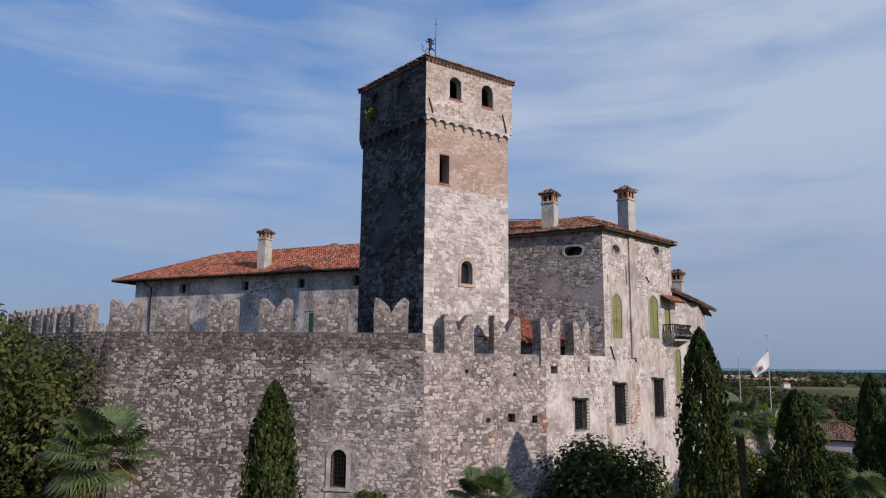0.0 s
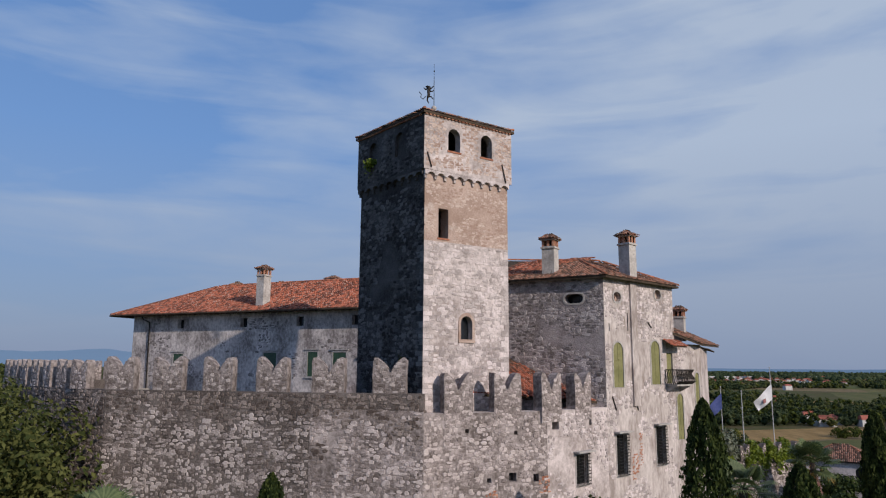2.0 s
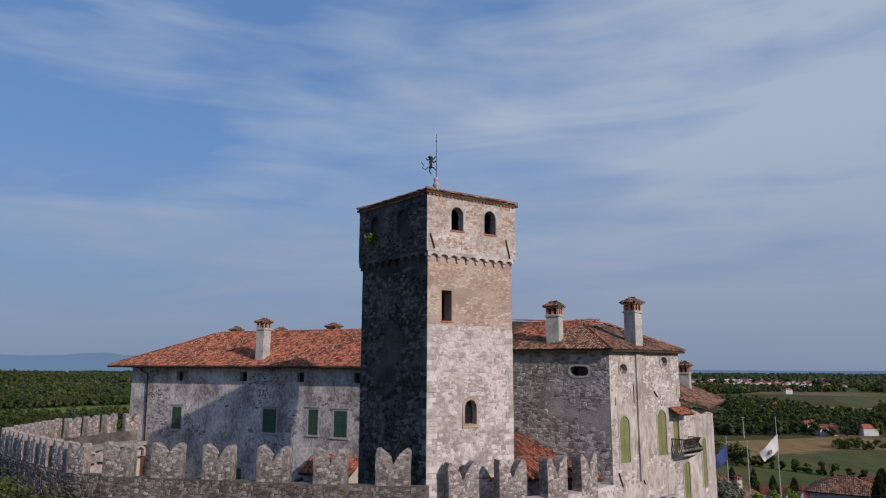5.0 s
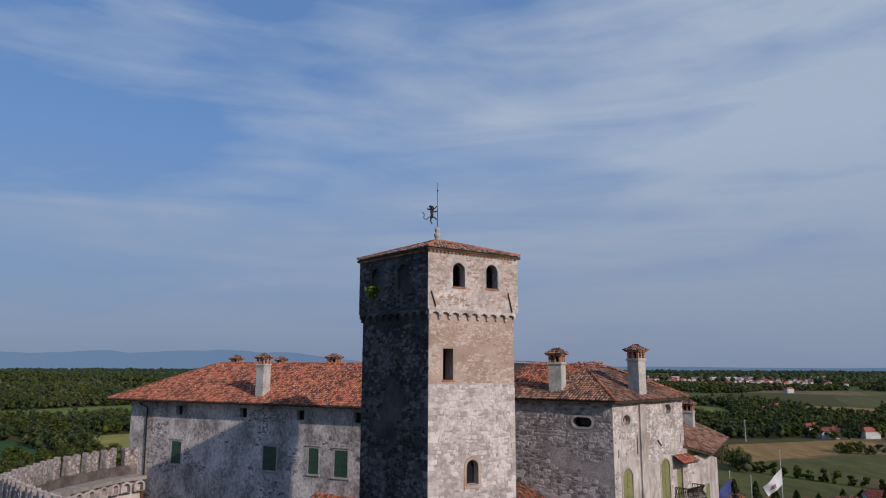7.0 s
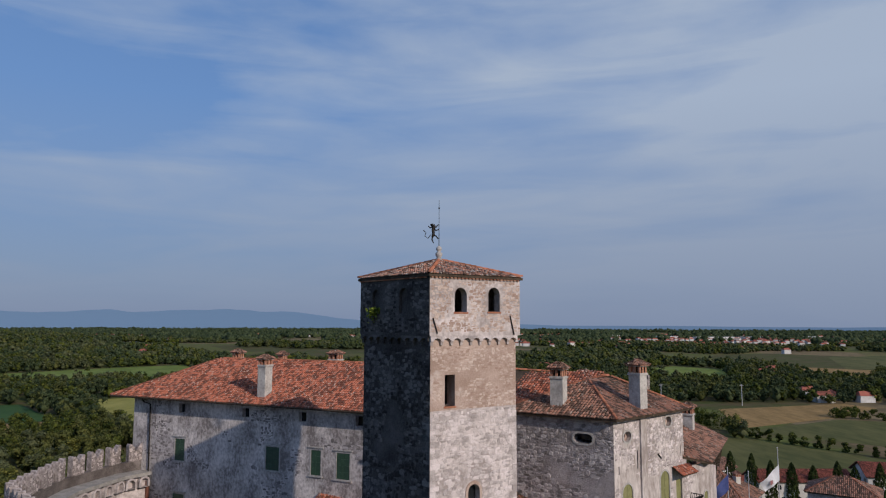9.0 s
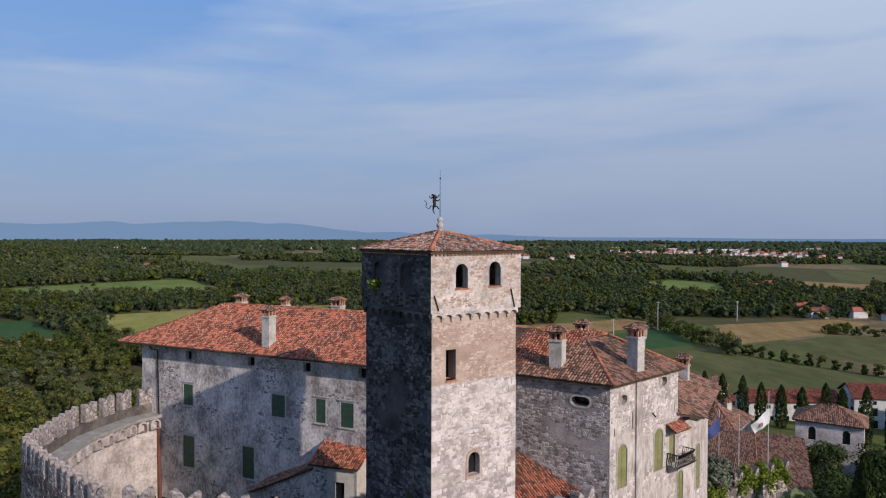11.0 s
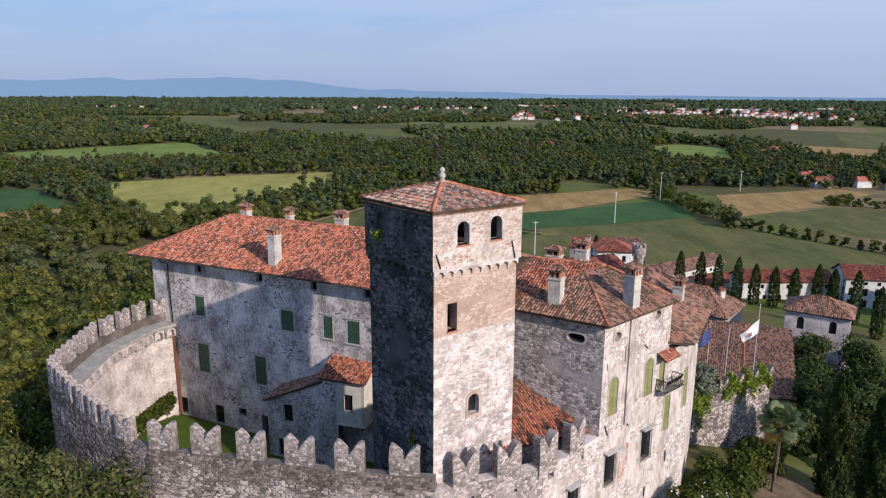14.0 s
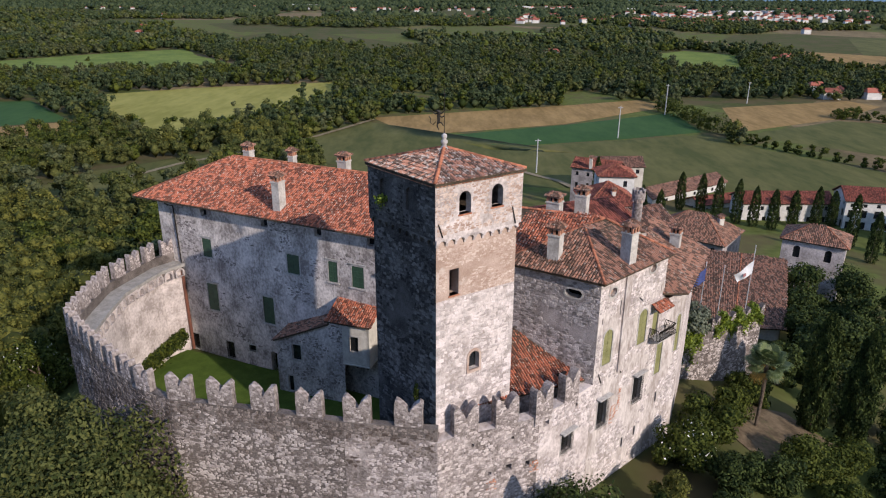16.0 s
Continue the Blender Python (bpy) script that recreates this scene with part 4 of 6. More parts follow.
    for c in (-21.3, -17.85, -14.35, -10.65, -6.95, -3.05):
        for f in faces[10:]:
            s = f.s(c, f.p.y + (c - f.p.x) * f.u.y / f.u.x)
            if 0 <= s < f.len:
                p = f.at(s, 0)
                put(p[0], p[1], f.u.x, f.u.y, SILL_Z, kinds)
    for x, y, dx, dy in along(OUTER[:11], 2.62, 0.9):
        if x < -23.5 or y > 60:
            put(x, y, dx, dy, SILL_Z - 0.05, narrow)
    for x, y, dx, dy in along(OUTER_R[1:], 3.45, 1.05):
        if x < 11.5:
            put(x + 0.012 * dy, y - 0.012 * dx, dx, dy, 9.5, pale)
    return cw, faces, facesR


M_MID_STONE = material("mixed_rubble_stone", (0.2, 0.168, 0.158), (0.56, 0.49, 0.475), 0.7, island=0.42, c2=(0.13, 0.095, 0.075), spots=0.01, spot_scale=0.7, bump=0.7, fine=60, spot_edge=0.2)
M_STONE_O = material("rubble_stone_piece", (0.15, 0.124, 0.114), (0.5, 0.44, 0.42), 0.55, island=0.42, c2=(0.085, 0.062, 0.05), spots=0.03, spot_scale=0.3, bump=0.7, fine=60, rnd="object", spot_edge=0.35)
M_STAIN_SHADE_STONE = material("stained_and_shaded_stone", (0.085, 0.066, 0.058), (0.29, 0.245, 0.225), 0.55, island=0.4, c2=(0.06, 0.044, 0.035), spots=0.08, spot_scale=0.5, bump=0.7, fine=60, spot_edge=0.3)
CURTAIN, CF, CFR = build_curtain()

# ---- palace ----
PF = Face((-35.0, 80.7), (-4.5, 66.35))


def build_palace():
    pa = thing("palace", (-35, 80.7, -2.2), "long plastered castle palace with green shutters and red tile roof", "building")
    f = PF
    S = lambda x: (x + 35.0) / f.u.x
    holes = []
    low = [(-32.6, -31.45, -1.9, 0.15), (-27.4, -26.3, -2.05, 0.25)]
    for a, b, z0, z1 in low:
        holes.append(grille(pa, f, S(a), S(b), z0, z1, 0.0))
    holes.append(grille(pa, f, S(-24.1), S(-23.2), -0.25, 0.6))
    for a, b, z0, z1 in ((-29.2, -27.95, 11.2, 13.5), (-18.0, -16.5, 11.3, 13.6), (-13.0, -11.95, 11.3, 13.7), (-10.3, -8.95, 11.2, 13.65), (-29.25, -27.8, 4.2, 7.7), (-21.6, -20.2, 4.2, 7.6)):
        holes.append(shutters(pa, f, S(a), S(b), z0, z1, M_SHUT))
    for x in (-28.5, -20.5, -14.0, -8.0):
        holes.append(rect(S(x) - 0.45, S(x) + 0.45, 16.3, 17.25))
        # dark sheet added behind each vent to stand for attic shade
        vb = Mesh()
        panel(vb, f, rect(S(x) - 0.6, S(x) + 0.6, 16.2, 17.4), 0.05, out=-0.5)
        part("vent_back", vb, M_GLASS, pa)
    holes.append(rect(S(-21.2), S(-20.3), -2.2, 0.4))
    m = Mesh()
    panel(m, f, rect(0, f.len, -2.2, 18.22), 0.8, holes, rim=False)
    part("wall", m, M_GREY, pa, "grey-stained pale plaster")
    st = stones(f, 0, f.len, -2.0, 17.7, 0.4, 0.24, 0.012, 31, holes, blotch(f, 0.3, 4.0, 0.3))
    part("masonry", st, M_GREY_STONE, pa, kind="stuff", fix=False)
    dep = 14.8
    nb = -f.n
    A = Vector(f.at(0, 0)); B = Vector(f.at(f.len, 0))
    C, D = B + nb * dep, A + nb * dep
    for p, q in ((B, C), (C, D), (D, A)):
        g = Face((p.x, p.y), (q.x, q.y))
        w = Mesh()
        panel(w, g, rect(0, g.len, -2.2, 17.9), 0.8, rim=False)
        part("wall", w, M_GREY, pa)
    ce = Mesh()
    ce.add([tuple(p + Vector((0, 0, 16.2))) for p in (A, B, C, D)], [(0, 1, 2, 3)])
    part("attic_floor", ce, M_UNDER, pa, fix=False)
    # roof
    o = 1.25
    ez = 17.85
    u = f.u
    e = [A - u * (o + 1.2) - nb * o, B + u * o - nb * o, C + u * o + nb * o, D - u * (o + 1.2) + nb * o]
    e = [p + Vector((0, 0, ez)) for p in e]
    r0 = A + nb * (dep / 2) + u * 5.7 + Vector((0, 0, 21.75))
    r1 = B + nb * (dep / 2) - u * 2 + Vector((0, 0, 21.75))
    base, tl = Mesh(), Mesh()
    for q in ([e[0], e[1], r1, r0], [e[3], e[0], r0], [e[1], e[2], r1], [e[2], e[3], r0, r1]):
        roof_plane(base, tl, q, q[0], q[1], w=0.27, l=0.42, seed=41)
    part("roof", base, M_UNDER, pa)
    part("roof_tiles", tl, M_TILE, pa, "red and buff terracotta barrel tiles", kind="stuff", fix=False)
    hip_tiles(e[0], r0, pa)
    hip_tiles(r1, r0, pa)
    raf = Mesh()
    for i in range(int(f.len / 0.75)):
        s = 0.3 + i * 0.75
        a, b = Vector(f.at(s, 17.7, 1.1)), Vector(f.at(s, 17.9, -0.3))
        raf.tube([tuple(a), tuple(b)], 0.07, 4)
    part("rafter_ends", raf, M_UNDER, pa, kind="stuff")
    # gutter and pipe
    g = Mesh()
    g.tube([f.at(2.5, 17.6, 1.2), f.at(2.5, 17.3, 0.9), f.at(2.6, 17.0, 0.15), f.at(2.75, 8.7, 0.12)], 0.08, 6)
    part("drain_pipe", g, M_IRON, pa)
    g = Mesh()
    g.tube([f.at(2.8, 8.7, 0.25), f.at(3.0, -2.0, 0.25)], 0.2, 8)
    part("drain_pipe", g, M_PIPE, pa, "thick rust-brown drain pipe")
    g = Mesh()
    g.tube([tuple(e[0] + Vector((0, 0, -0.05)) - nb * 0.08), tuple(e[1] + Vector((0, 0, -0.05)) - nb * 0.08)], 0.09, 6)
    part("gutter", g, M_UNDER, pa)
    return pa


PALACE = build_palace()
UP = (PF.u.x, PF.u.y)
chimney(-18.5, 73.4, 18.6, 22.75, 0.95, 1.15, UP)
chimney(-25.7, 88.6, 20.0, 22.7, 1.0, 1.0, UP, label="short plastered chimney with a red tiled cap")
chimney(-19.6, 86.3, 20.0, 22.55, 0.8, 0.8, UP, label="slim pale plastered chimney", roofm=M_TILE_OLD)
chimney(-12.6, 82.8, 20.0, 22.85, 1.3, 1.1, UP, label="broad plastered chimney with a tiled cap", roofm=M_TILE_OLD)

# ---- keep ----
KC, KR_, KLt = (12.35, 52.3), (19.75, 58.9), (4.5, 57.0)
KF, KG = Face(KC, (23.0, 61.8)), Face(KLt, KC)


def build_keep():
    ke = thing("keep", (*KC, -2.2), "stone castle keep with pale render and a hipped tile roof", "building")
    f, g = KF, KG
    top = 19.32
    lk = (Vector((*KR_, 0)) - Vector((*KC, 0))).length
    S = lambda x: (x - KC[0]) / f.u.x
    holes = []
    oc = [oval(S(13.65), 17.75, 1.0, 0.75), oval(S(18.0), 18.35, 1.0, 0.75)]
    holes += oc
    for a, b, z0, z1 in ((13.1, 14.05, 10.95, 14.3), (17.0, 17.95, 11.1, 14.55), (19.75, 20.45, 6.6, 10.3), (22.1, 22.6, 8.0, 12.0)):
        holes.append(shutters(ke, f, S(a), S(b), z0, z1, M_SHUT_L, True, trim=False, label="closed olive-green shutters"))
    for a, b, z0, z1 in ((13.15, 14.15, 4.6, 7.5), (17.2, 18.2, 4.9, 7.8)):
        holes.append(grille(ke, f, S(a), S(b), z0, z1, 0.22, True))
    small = [rect(S(a), S(a) + 0.3, z, z + 1.1) for a, z in ((16.4, 0.4), (17.9, 0.8), (20.3, 3.2))]
    slots = [rect(S(a), S(a) + 0.13, z, z + h) for a, z, h in ((12.75, 15.1, 0.6), (14.6, 15.2, 1.4), (19.3, 15.6, 0.7))]
    door = rect(S(18.75), S(19.45), 11.15, 13.6)
    holes += small + slots + [door]
    m = Mesh()
    panel(m, f, [(0, -3), (f.len, -3), (f.len, 14.4), (lk, 14.4), (lk, top), (0, top)], 0.8, holes, rim=False)
    part("wall", m, M_STREAK, ke, "pale streaked lime-rendered wall")
    lo = Mesh()
    panel(lo, f, rect(lk - 0.5, lk, 14.3, top), 0.9, out=-0.05)
    part("wall_end", lo, M_PALE, ke)
    st = stones(f, 0, f.len, -2.2, 14.3, 0.4, 0.24, 0.025, 51, holes, blotch(f, 0.3, 6.0, -0.02))
    st = stones(f, 0, lk, 14.4, top - 0.1, 0.36, 0.22, 0.025, 52, holes, blotch(f, 0.35, 8.0, -0.2), mesh=st)
    part("masonry", st, M_PALE_STONE, ke, kind="stuff", fix=False)
    d = Mesh()
    panel(d, f, rect(S(18.75), S(19.45), 11.15, 13.6), 0.06, out=-0.15)
    part("balcony_door", d, M_SHUT_L, ke)
    og = oval(g.s(10.35, 53.5), 17.6, 1.5, 0.72)
    w = Mesh()
    panel(w, g, rect(0, g.len, -2.2, top), 0.8, [og], rim=False)
    part("wall", w, M_GREYD, ke, "shaded grey rubble wall")
    # dark sheet added behind the oval, in place of an unlit room
    bk = Mesh()
    panel(bk, g, oval(g.s(10.35, 53.5), 17.6, 2.4, 1.6), 0.05, out=-1.0)
    part("dark_interior", bk, M_GLASS, ke)
    ring = Mesh()
    panel(ring, g, oval(g.s(10.35, 53.5), 17.6, 1.8, 1.0), 0.12, [og], out=0.04)
    part("oval_surround", ring, M_TRIM, ke)
    st = stones(g, 0, g.len, 9.0, top - 0.2, 0.4, 0.24, 0.03, 53, [og], blotch(g, 0.3, 2.5, -0.5))
    part("masonry", st, M_GREY_STONE, ke, kind="stuff", fix=False)
    for o_ in oc:
        s_ = sum(p[0] for p in o_) / len(o_)
        z_ = sum(p[1] for p in o_) / len(o_)
        ring = Mesh()
        panel(ring, f, oval(s_, z_, 1.3, 1.05), 0.1, [o_], out=0.04)
        part("oval_surround", ring, M_TRIM, ke)
        b = Mesh()
        panel(b, f, oval(s_, z_, 1.0, 0.75), 0.1, [oval(s_, z_, 0.5, 0.4)], out=-0.35)
        part("oval_infill", b, M_BRICKISH, ke)
        # dark backing added here too for the room's shade
        b = Mesh()
        panel(b, f, oval(s_, z_, 1.4, 1.2), 0.05, out=-1.0)
        part("dark_interior", b, M_GLASS, ke)
    # flue breast on the lit wall
    pil = Mesh()
    sp = S(15.2)
    panel(pil, f, [(sp - 0.42, 9.5), (sp + 0.42, 9.5), (sp + 0.42, 19.0), (sp - 0.42, 19.0)], 0.3, out=0.16)
    part("flue_breast", pil, M_STREAK, ke)
    bp = stones(f, S(14.6), S(15.35), 4.1, 6.0, 0.26, 0.1, 0.02, 6)
    bp = stones(f, S(15.35), S(15.75), 5.0, 7.6, 0.26, 0.1, 0.02, 7, mesh=bp)
    part("brick_patch", bp, M_BRICK, ke, kind="stuff", fix=False)
    # back walls
    A = Vector((12.1, 59.6, 21.45))
    E_ = Vector((14.3, 61.2, 21.6))
    bk = Face(KR_, (14.0, 66.5))
    w = Mesh()
    panel(w, bk, rect(0, bk.len, -2.2, top), 0.8, rim=False)
    part("wall", w, M_PALE, ke)
    # roof
    o = 0.45
    c = Vector((*KC, 19.2)) + (f.n + g.n) * o
    r = Vector((*KR_, 19.2)) + f.n * o + f.u * 0.35
    l = Vector((*KLt, 19.2)) + g.n * o
    base, tl = Mesh(), Mesh()
    roof_plane(base, tl, [l, c, A], l, c, w=0.25, l=0.42, seed=61)
    roof_plane(base, tl, [c, r, E_, A], c, r, w=0.25, l=0.42, seed=62)
    part("roof", base, M_UNDER, ke)
    part("roof_tiles", tl, M_TILE_OLD, ke, "brown weathered barrel tiles", kind="stuff", fix=False)
    b2, t2 = Mesh(), Mesh()
    roof_plane(b2, t2, [r, Vector((15.2, 66.6, 19.2)), E_], r, Vector((15.2, 66.6, 19.2)), seed=63)
    G1 = Vector((3.5, 64.2, 22.1))
    G0 = Vector((0.5, 58.5, 19.3))
    roof_plane(b2, t2, [G0, l, A, E_, G1], G0, l, seed=64)
    part("roof", b2, M_UNDER, ke)
    part("roof_tiles", t2, M_TILE, ke, kind="stuff", fix=False)
    for a, b in ((c, A), (l, A), (A, E_), (r, E_), (E_, G1)):
        hip_tiles(a, b, ke)
    # balcony
    ba = Mesh()
    s0, s1, z = S(18.55), S(20.35), 10.95
    panel(ba, f, rect(s0, s1, z, z + 0.14), 1.0, out=1.0)
    slab = part("balcony", ba, M_TRIM, ke, "small stone balcony with a wrought-iron rail")
    for s in (s0 + 0.2, s1 - 0.2):
        cb = Mesh()
        panel(cb, Face(f.at(s, 0, 0)[:2], f.at(s, 0, 0.9)[:2]), [(0, z - 0.5), (0.85, z - 0.05), (0.85, z), (0, z)], 0.2, out=0.1)
        part("bracket", cb, M_TRIM, slab)
    rl = Mesh()
    path = [(s0, 0.05), (s0, 0.95), (s1, 0.95), (s1, 0.05)]
    for (a, p), (b, q) in zip(path, path[1:]):
        n = int(max(abs(b - a), abs(q - p)) / 0.14)
        for i in range(n + 1):
            t = i / n
            s, oo = a + (b - a) * t, p + (q - p) * t
            bs, bo = (s - (s0 + s1) / 2) * 0.12, (0.1 if oo > 0.5 else 0)
            rl.tube([f.at(s, z + 0.14, oo), f.at(s + bs * 1.6, z + 0.38, oo + bo * 2.6), f.at(s + bs * 1.3, z + 0.6, oo + bo * 2.0), f.at(s, z + 0.95, oo), f.at(s + bs, z + 1.3, oo + bo * 1.5)], 0.036, 5)
    rl.tube([f.at(a + (a - (s0 + s1) / 2) * 0.12, z + 1.3, p + (0.15 if p > 0.5 else 0)) for a, p in path], 0.04, 5)
    part("railing", rl, M_IRON, slab, "bulging wrought-iron balusters")
    cn, ct = Mesh(), Mesh()
    q = [f.at(S(18.3), 14.15, 0.95), f.at(S(20.0), 14.15, 0.95), f.at(S(20.0), 14.7, 0.02), f.at(S(18.3), 14.7, 0.02)]
    roof_plane(cn, ct, q, q[0], q[1], w=0.2, l=0.35, thick=0.08)
    part("canopy", cn, M_UNDER, ke)
    part("canopy_tiles", ct, M_TILE, ke, kind="stuff", fix=False)
    for a, z0, z1 in ((13.0, 9.3, 10.3), (15.2, 9.2, 10.2), (16.9, 15.6, 16.0)):
        t = Mesh()
        t.tube([f.at(S(a) - 0.2, z1, 0.05), f.at(S(a) + 0.25, z0, 0.06)], 0.05, 5)
        part("wall_tie", t, M_IRON, ke)
    # wing beyond the keep, with its own lower roof
    w0, w1 = Vector((23.0, 61.8, 0)), Vector((27.6, 72.3, 0))
    wf = Face((w0.x, w0.y), (w1.x, w1.y))
    ws = Mesh()
    wh = [oval(1.3, 12.2, 0.62, 1.0), oval(7.6, 12.2, 0.62, 1.0)]
    panel(ws, wf, rect(0, wf.len, -6, 14.3), 0.8, wh, rim=False)
    part("wall", ws, M_PALE, ke)
    for h in wh:
        c_ = (min(p[0] for p in h) + max(p[0] for p in h)) / 2
        pn = Mesh()
        panel(pn, wf, rect(c_ - 0.5, c_ + 0.5, 11.5, 12.9), 0.05, out=-0.4)
        part("pane", pn, M_GLASS, ke)
    raf = Mesh()
    for i in range(17):
        raf.tube([wf.at(0.2 + i * 0.68, 14.0, 0.75), wf.at(0.2 + i * 0.68, 14.25, -0.2)], 0.06, 4)
    part("rafter_ends", raf, M_UNDER, ke, kind="stuff")
    b3, t3 = Mesh(), Mesh()
    a0 = Vector((22.7, 60.6, 14.45)); a1 = Vector((28.7, 71.9, 14.6)); a2 = Vector((22.5, 74.6, 17.2)); a3 = Vector((19.2, 64.6, 17.2)); a4 = Vector((19.6, 58.7, 15.3))
    roof_plane(b3, t3, [a0, a1, a2, a3], a0, a1, seed=65)
    roof_plane(b3, t3, [a4, a0, a3], a4, a0, seed=66)
    part("roof", b3, M_UNDER, ke)
    part("roof_tiles", t3, M_TILE_OLD, ke, kind="stuff", fix=False)
    return ke


KEEP = build_keep()
UK = (KG.u.x, KG.u.y)
chimney(9.0, 56.0, 19.6, 23.0, 1.05, 1.0, UK)
chimney(15.2, 55.7, 19.2, 23.3, 1.0, 1.0, (KF.u.x, KF.u.y))
chimney(14.7, 73.8, 17.9, 21.3, 1.3, 1.1, UK, label="low plastered chimney with a tiled cap", roofm=M_TILE_OLD)
chimney(11.5, 72.6, 17.6, 20.9, 1.5, 1.2, UK, label="broad squat chimney with a tiled cap", roofm=M_TILE_OLD)
chimney(24.0, 69.6, 15.5, 18.4, 1.0, 1.0, UK, label="grey plastered chimney with a tiled cap", roofm=M_TILE_OLD)


def build_lean_to():
    le = thing("lean_to_roof", (7, 51, 8), "low red tiled roof between tower and keep", "roof")
    b, t = Mesh(), Mesh()
    e0, e1, h1, h0 = Vector((1.9, 47.2, 10.7)), Vector((11.7, 52.5, 9.95)), Vector((5.2, 56.6, 13.3)), Vector((-0.5, 52.6, 13.0))
    roof_plane(b, t, [e0, e1, h1, h0], e0, e1, seed=71)
    part("roof", b, M_UNDER, le)
    part("roof_tiles", t, M_TILE, le, kind="stuff", fix=False)
    w = Mesh()
    fw = Face((2.0, 47.45), (11.6, 52.65))
    panel(w, fw, [(0, 4), (fw.len, 4), (fw.len, 9.75), (0, 10.5)], 0.4)
    part("wall", w, M_MID, le)
    s = Mesh()
    s.box((9.6, 52.4, 10.55), (0.7, 1.0, 0.1), UK)
    part("skylight", s, M_GLASS, le, "small dark roof window")


build_lean_to()


def build_annex():
    an = thing("annex", (-19.2, 69.57, -2.2), "low stone stair house with a raised plastered oriel", "building")
    f = Face((-19.2, 69.57), (-7.9, 65.79))
    back = 3.4
    win = rect(1.95, 3.1, 2.3, 4.3)
    low = rect(1.2, 1.9, -1.9, 0.2)
    m = Mesh()
    panel(m, f, [(0, -2.2), (8.45, -2.2), (8.45, 8.1), (6.75, 8.1), (6.75, 7.55), (0, 4.5)], 0.4, [win, low], rim=False)
    part("wall", m, M_GREY, an)
    st = stones(f, 0.1, 8.3, -2.0, 7.6, 0.36, 0.22, 0.012, 76, [win, low], lambda a, z: z < 4.2 + 0.45 * a and noise.noise(Vector((a * 0.6, z * 0.7, 2.0))) > 0.05)
    part("masonry", st, M_GREY_STONE, an, kind="stuff", fix=False)
    for h in (win, low):
        ring = Mesh()
        a, b, c, d = h[0][0], h[1][0], h[0][1], h[2][1]
        panel(ring, f, rect(a - 0.13, b + 0.13, c - 0.13, d + 0.13), 0.1, [h], out=0.03)
        w = part("window", ring, M_TRIM, an, "small dark window in a worn stone frame")
        pn = Mesh()
        panel(pn, f, h, 0.05, out=-0.3)
        part("pane", pn, M_GLASS, w)
    sd = Face(f.at(0, 0, -back)[:2], f.at(0, 0)[:2])
    w = Mesh()
    panel(w, sd, rect(0, back, -2.2, 4.5), 0.4, rim=False)
    part("wall", w, M_GREY, an)
    b, t = Mesh(), Mesh()
    q = [Vector(f.at(-0.25, 4.5, 0.25)), Vector(f.at(6.8, 7.65, 0.25)), Vector(f.at(6.8, 7.9, -back - 0.4)), Vector(f.at(-0.25, 4.75, -back - 0.4))]
    roof_plane(b, t, q, q[3], q[0], seed=72)
    part("roof", b, M_UNDER, an)
    part("roof_tiles", t, M_TILE_OLD, an, kind="stuff", fix=False)
    # oriel over the passage
    fo = Face(f.at(8.45, 0, 0.3)[:2], f.at(11.6, 0, 0.3)[:2])
    h = rect(0.85, 1.85, 4.85, 6.65)
    w = Mesh()
    panel(w, fo, rect(0, fo.len, 3.3, 8.25), 0.3, [h], rim=True)
    part("oriel_wall", w, M_CREAM, an, "cream plastered oriel wall")
    ring = Mesh()
    panel(ring, fo, rect(0.72, 1.98, 4.72, 6.78), 0.1, [h], out=0.03)
    ow = part("window", ring, M_TRIM, an, "small dark window in a stone frame")
    g = Mesh()
    panel(g, fo, h, 0.05, out=-0.2)
    part("pane", g, M_GLASS, ow)
    fs = Face(fo.at(fo.len, 0)[:2], fo.at(fo.len, 0, -back)[:2])
    w = Mesh()
    panel(w, fs, [(0.0, 3.3), (back, 3.9), (back, 9.5), (0.0, 8.25)], 0.3, out=-0.003, rim=True)
    part("oriel_wall", w, M_CREAM, an)
    fl_ = Mesh()
    panel(fl_, fo, rect(-0.05, fo.len + 0.02, 3.14, 3.29), back, out=0.03)
    part("oriel_floor", fl_, M_CREAM, an)
    for s_ in (0.35, 1.6, 2.85):
        co = Mesh()
        panel(co, fo, rect(s_ - 0.1, s_ + 0.1, 2.9, 3.13), back, out=-0.1)
        part("joist", co, M_UNDER, an)
    b, t = Mesh(), Mesh()
    q = [Vector(f.at(6.6, 8.2, 0.7)), Vector(f.at(11.85, 8.2, 0.7)), Vector(f.at(11.85, 9.9, -back)), Vector(f.at(6.6, 9.9, -back))]
    roof_plane(b, t, q, q[0], q[1], seed=73)
    part("roof", b, M_UNDER, an)
    part("roof_tiles", t, M_TILE, an, kind="stuff", fix=False)


build_annex()

# courtyard floor
cy = Mesh()
cy.add([(-36, 80, -1.98), (-36, 62, -1.98), (-26, 52, -1.98), (-10, 47, -1.98), (6, 50, -1.98), (12, 56, -1.98), (0, 66, -1.98), (-20, 73.5, -1.98)], [tuple(range(8))])
setting("courtyard_lawn", cy, M_LAWN, "short mown lawn in the castle courtyard", "lawn", fix=False)

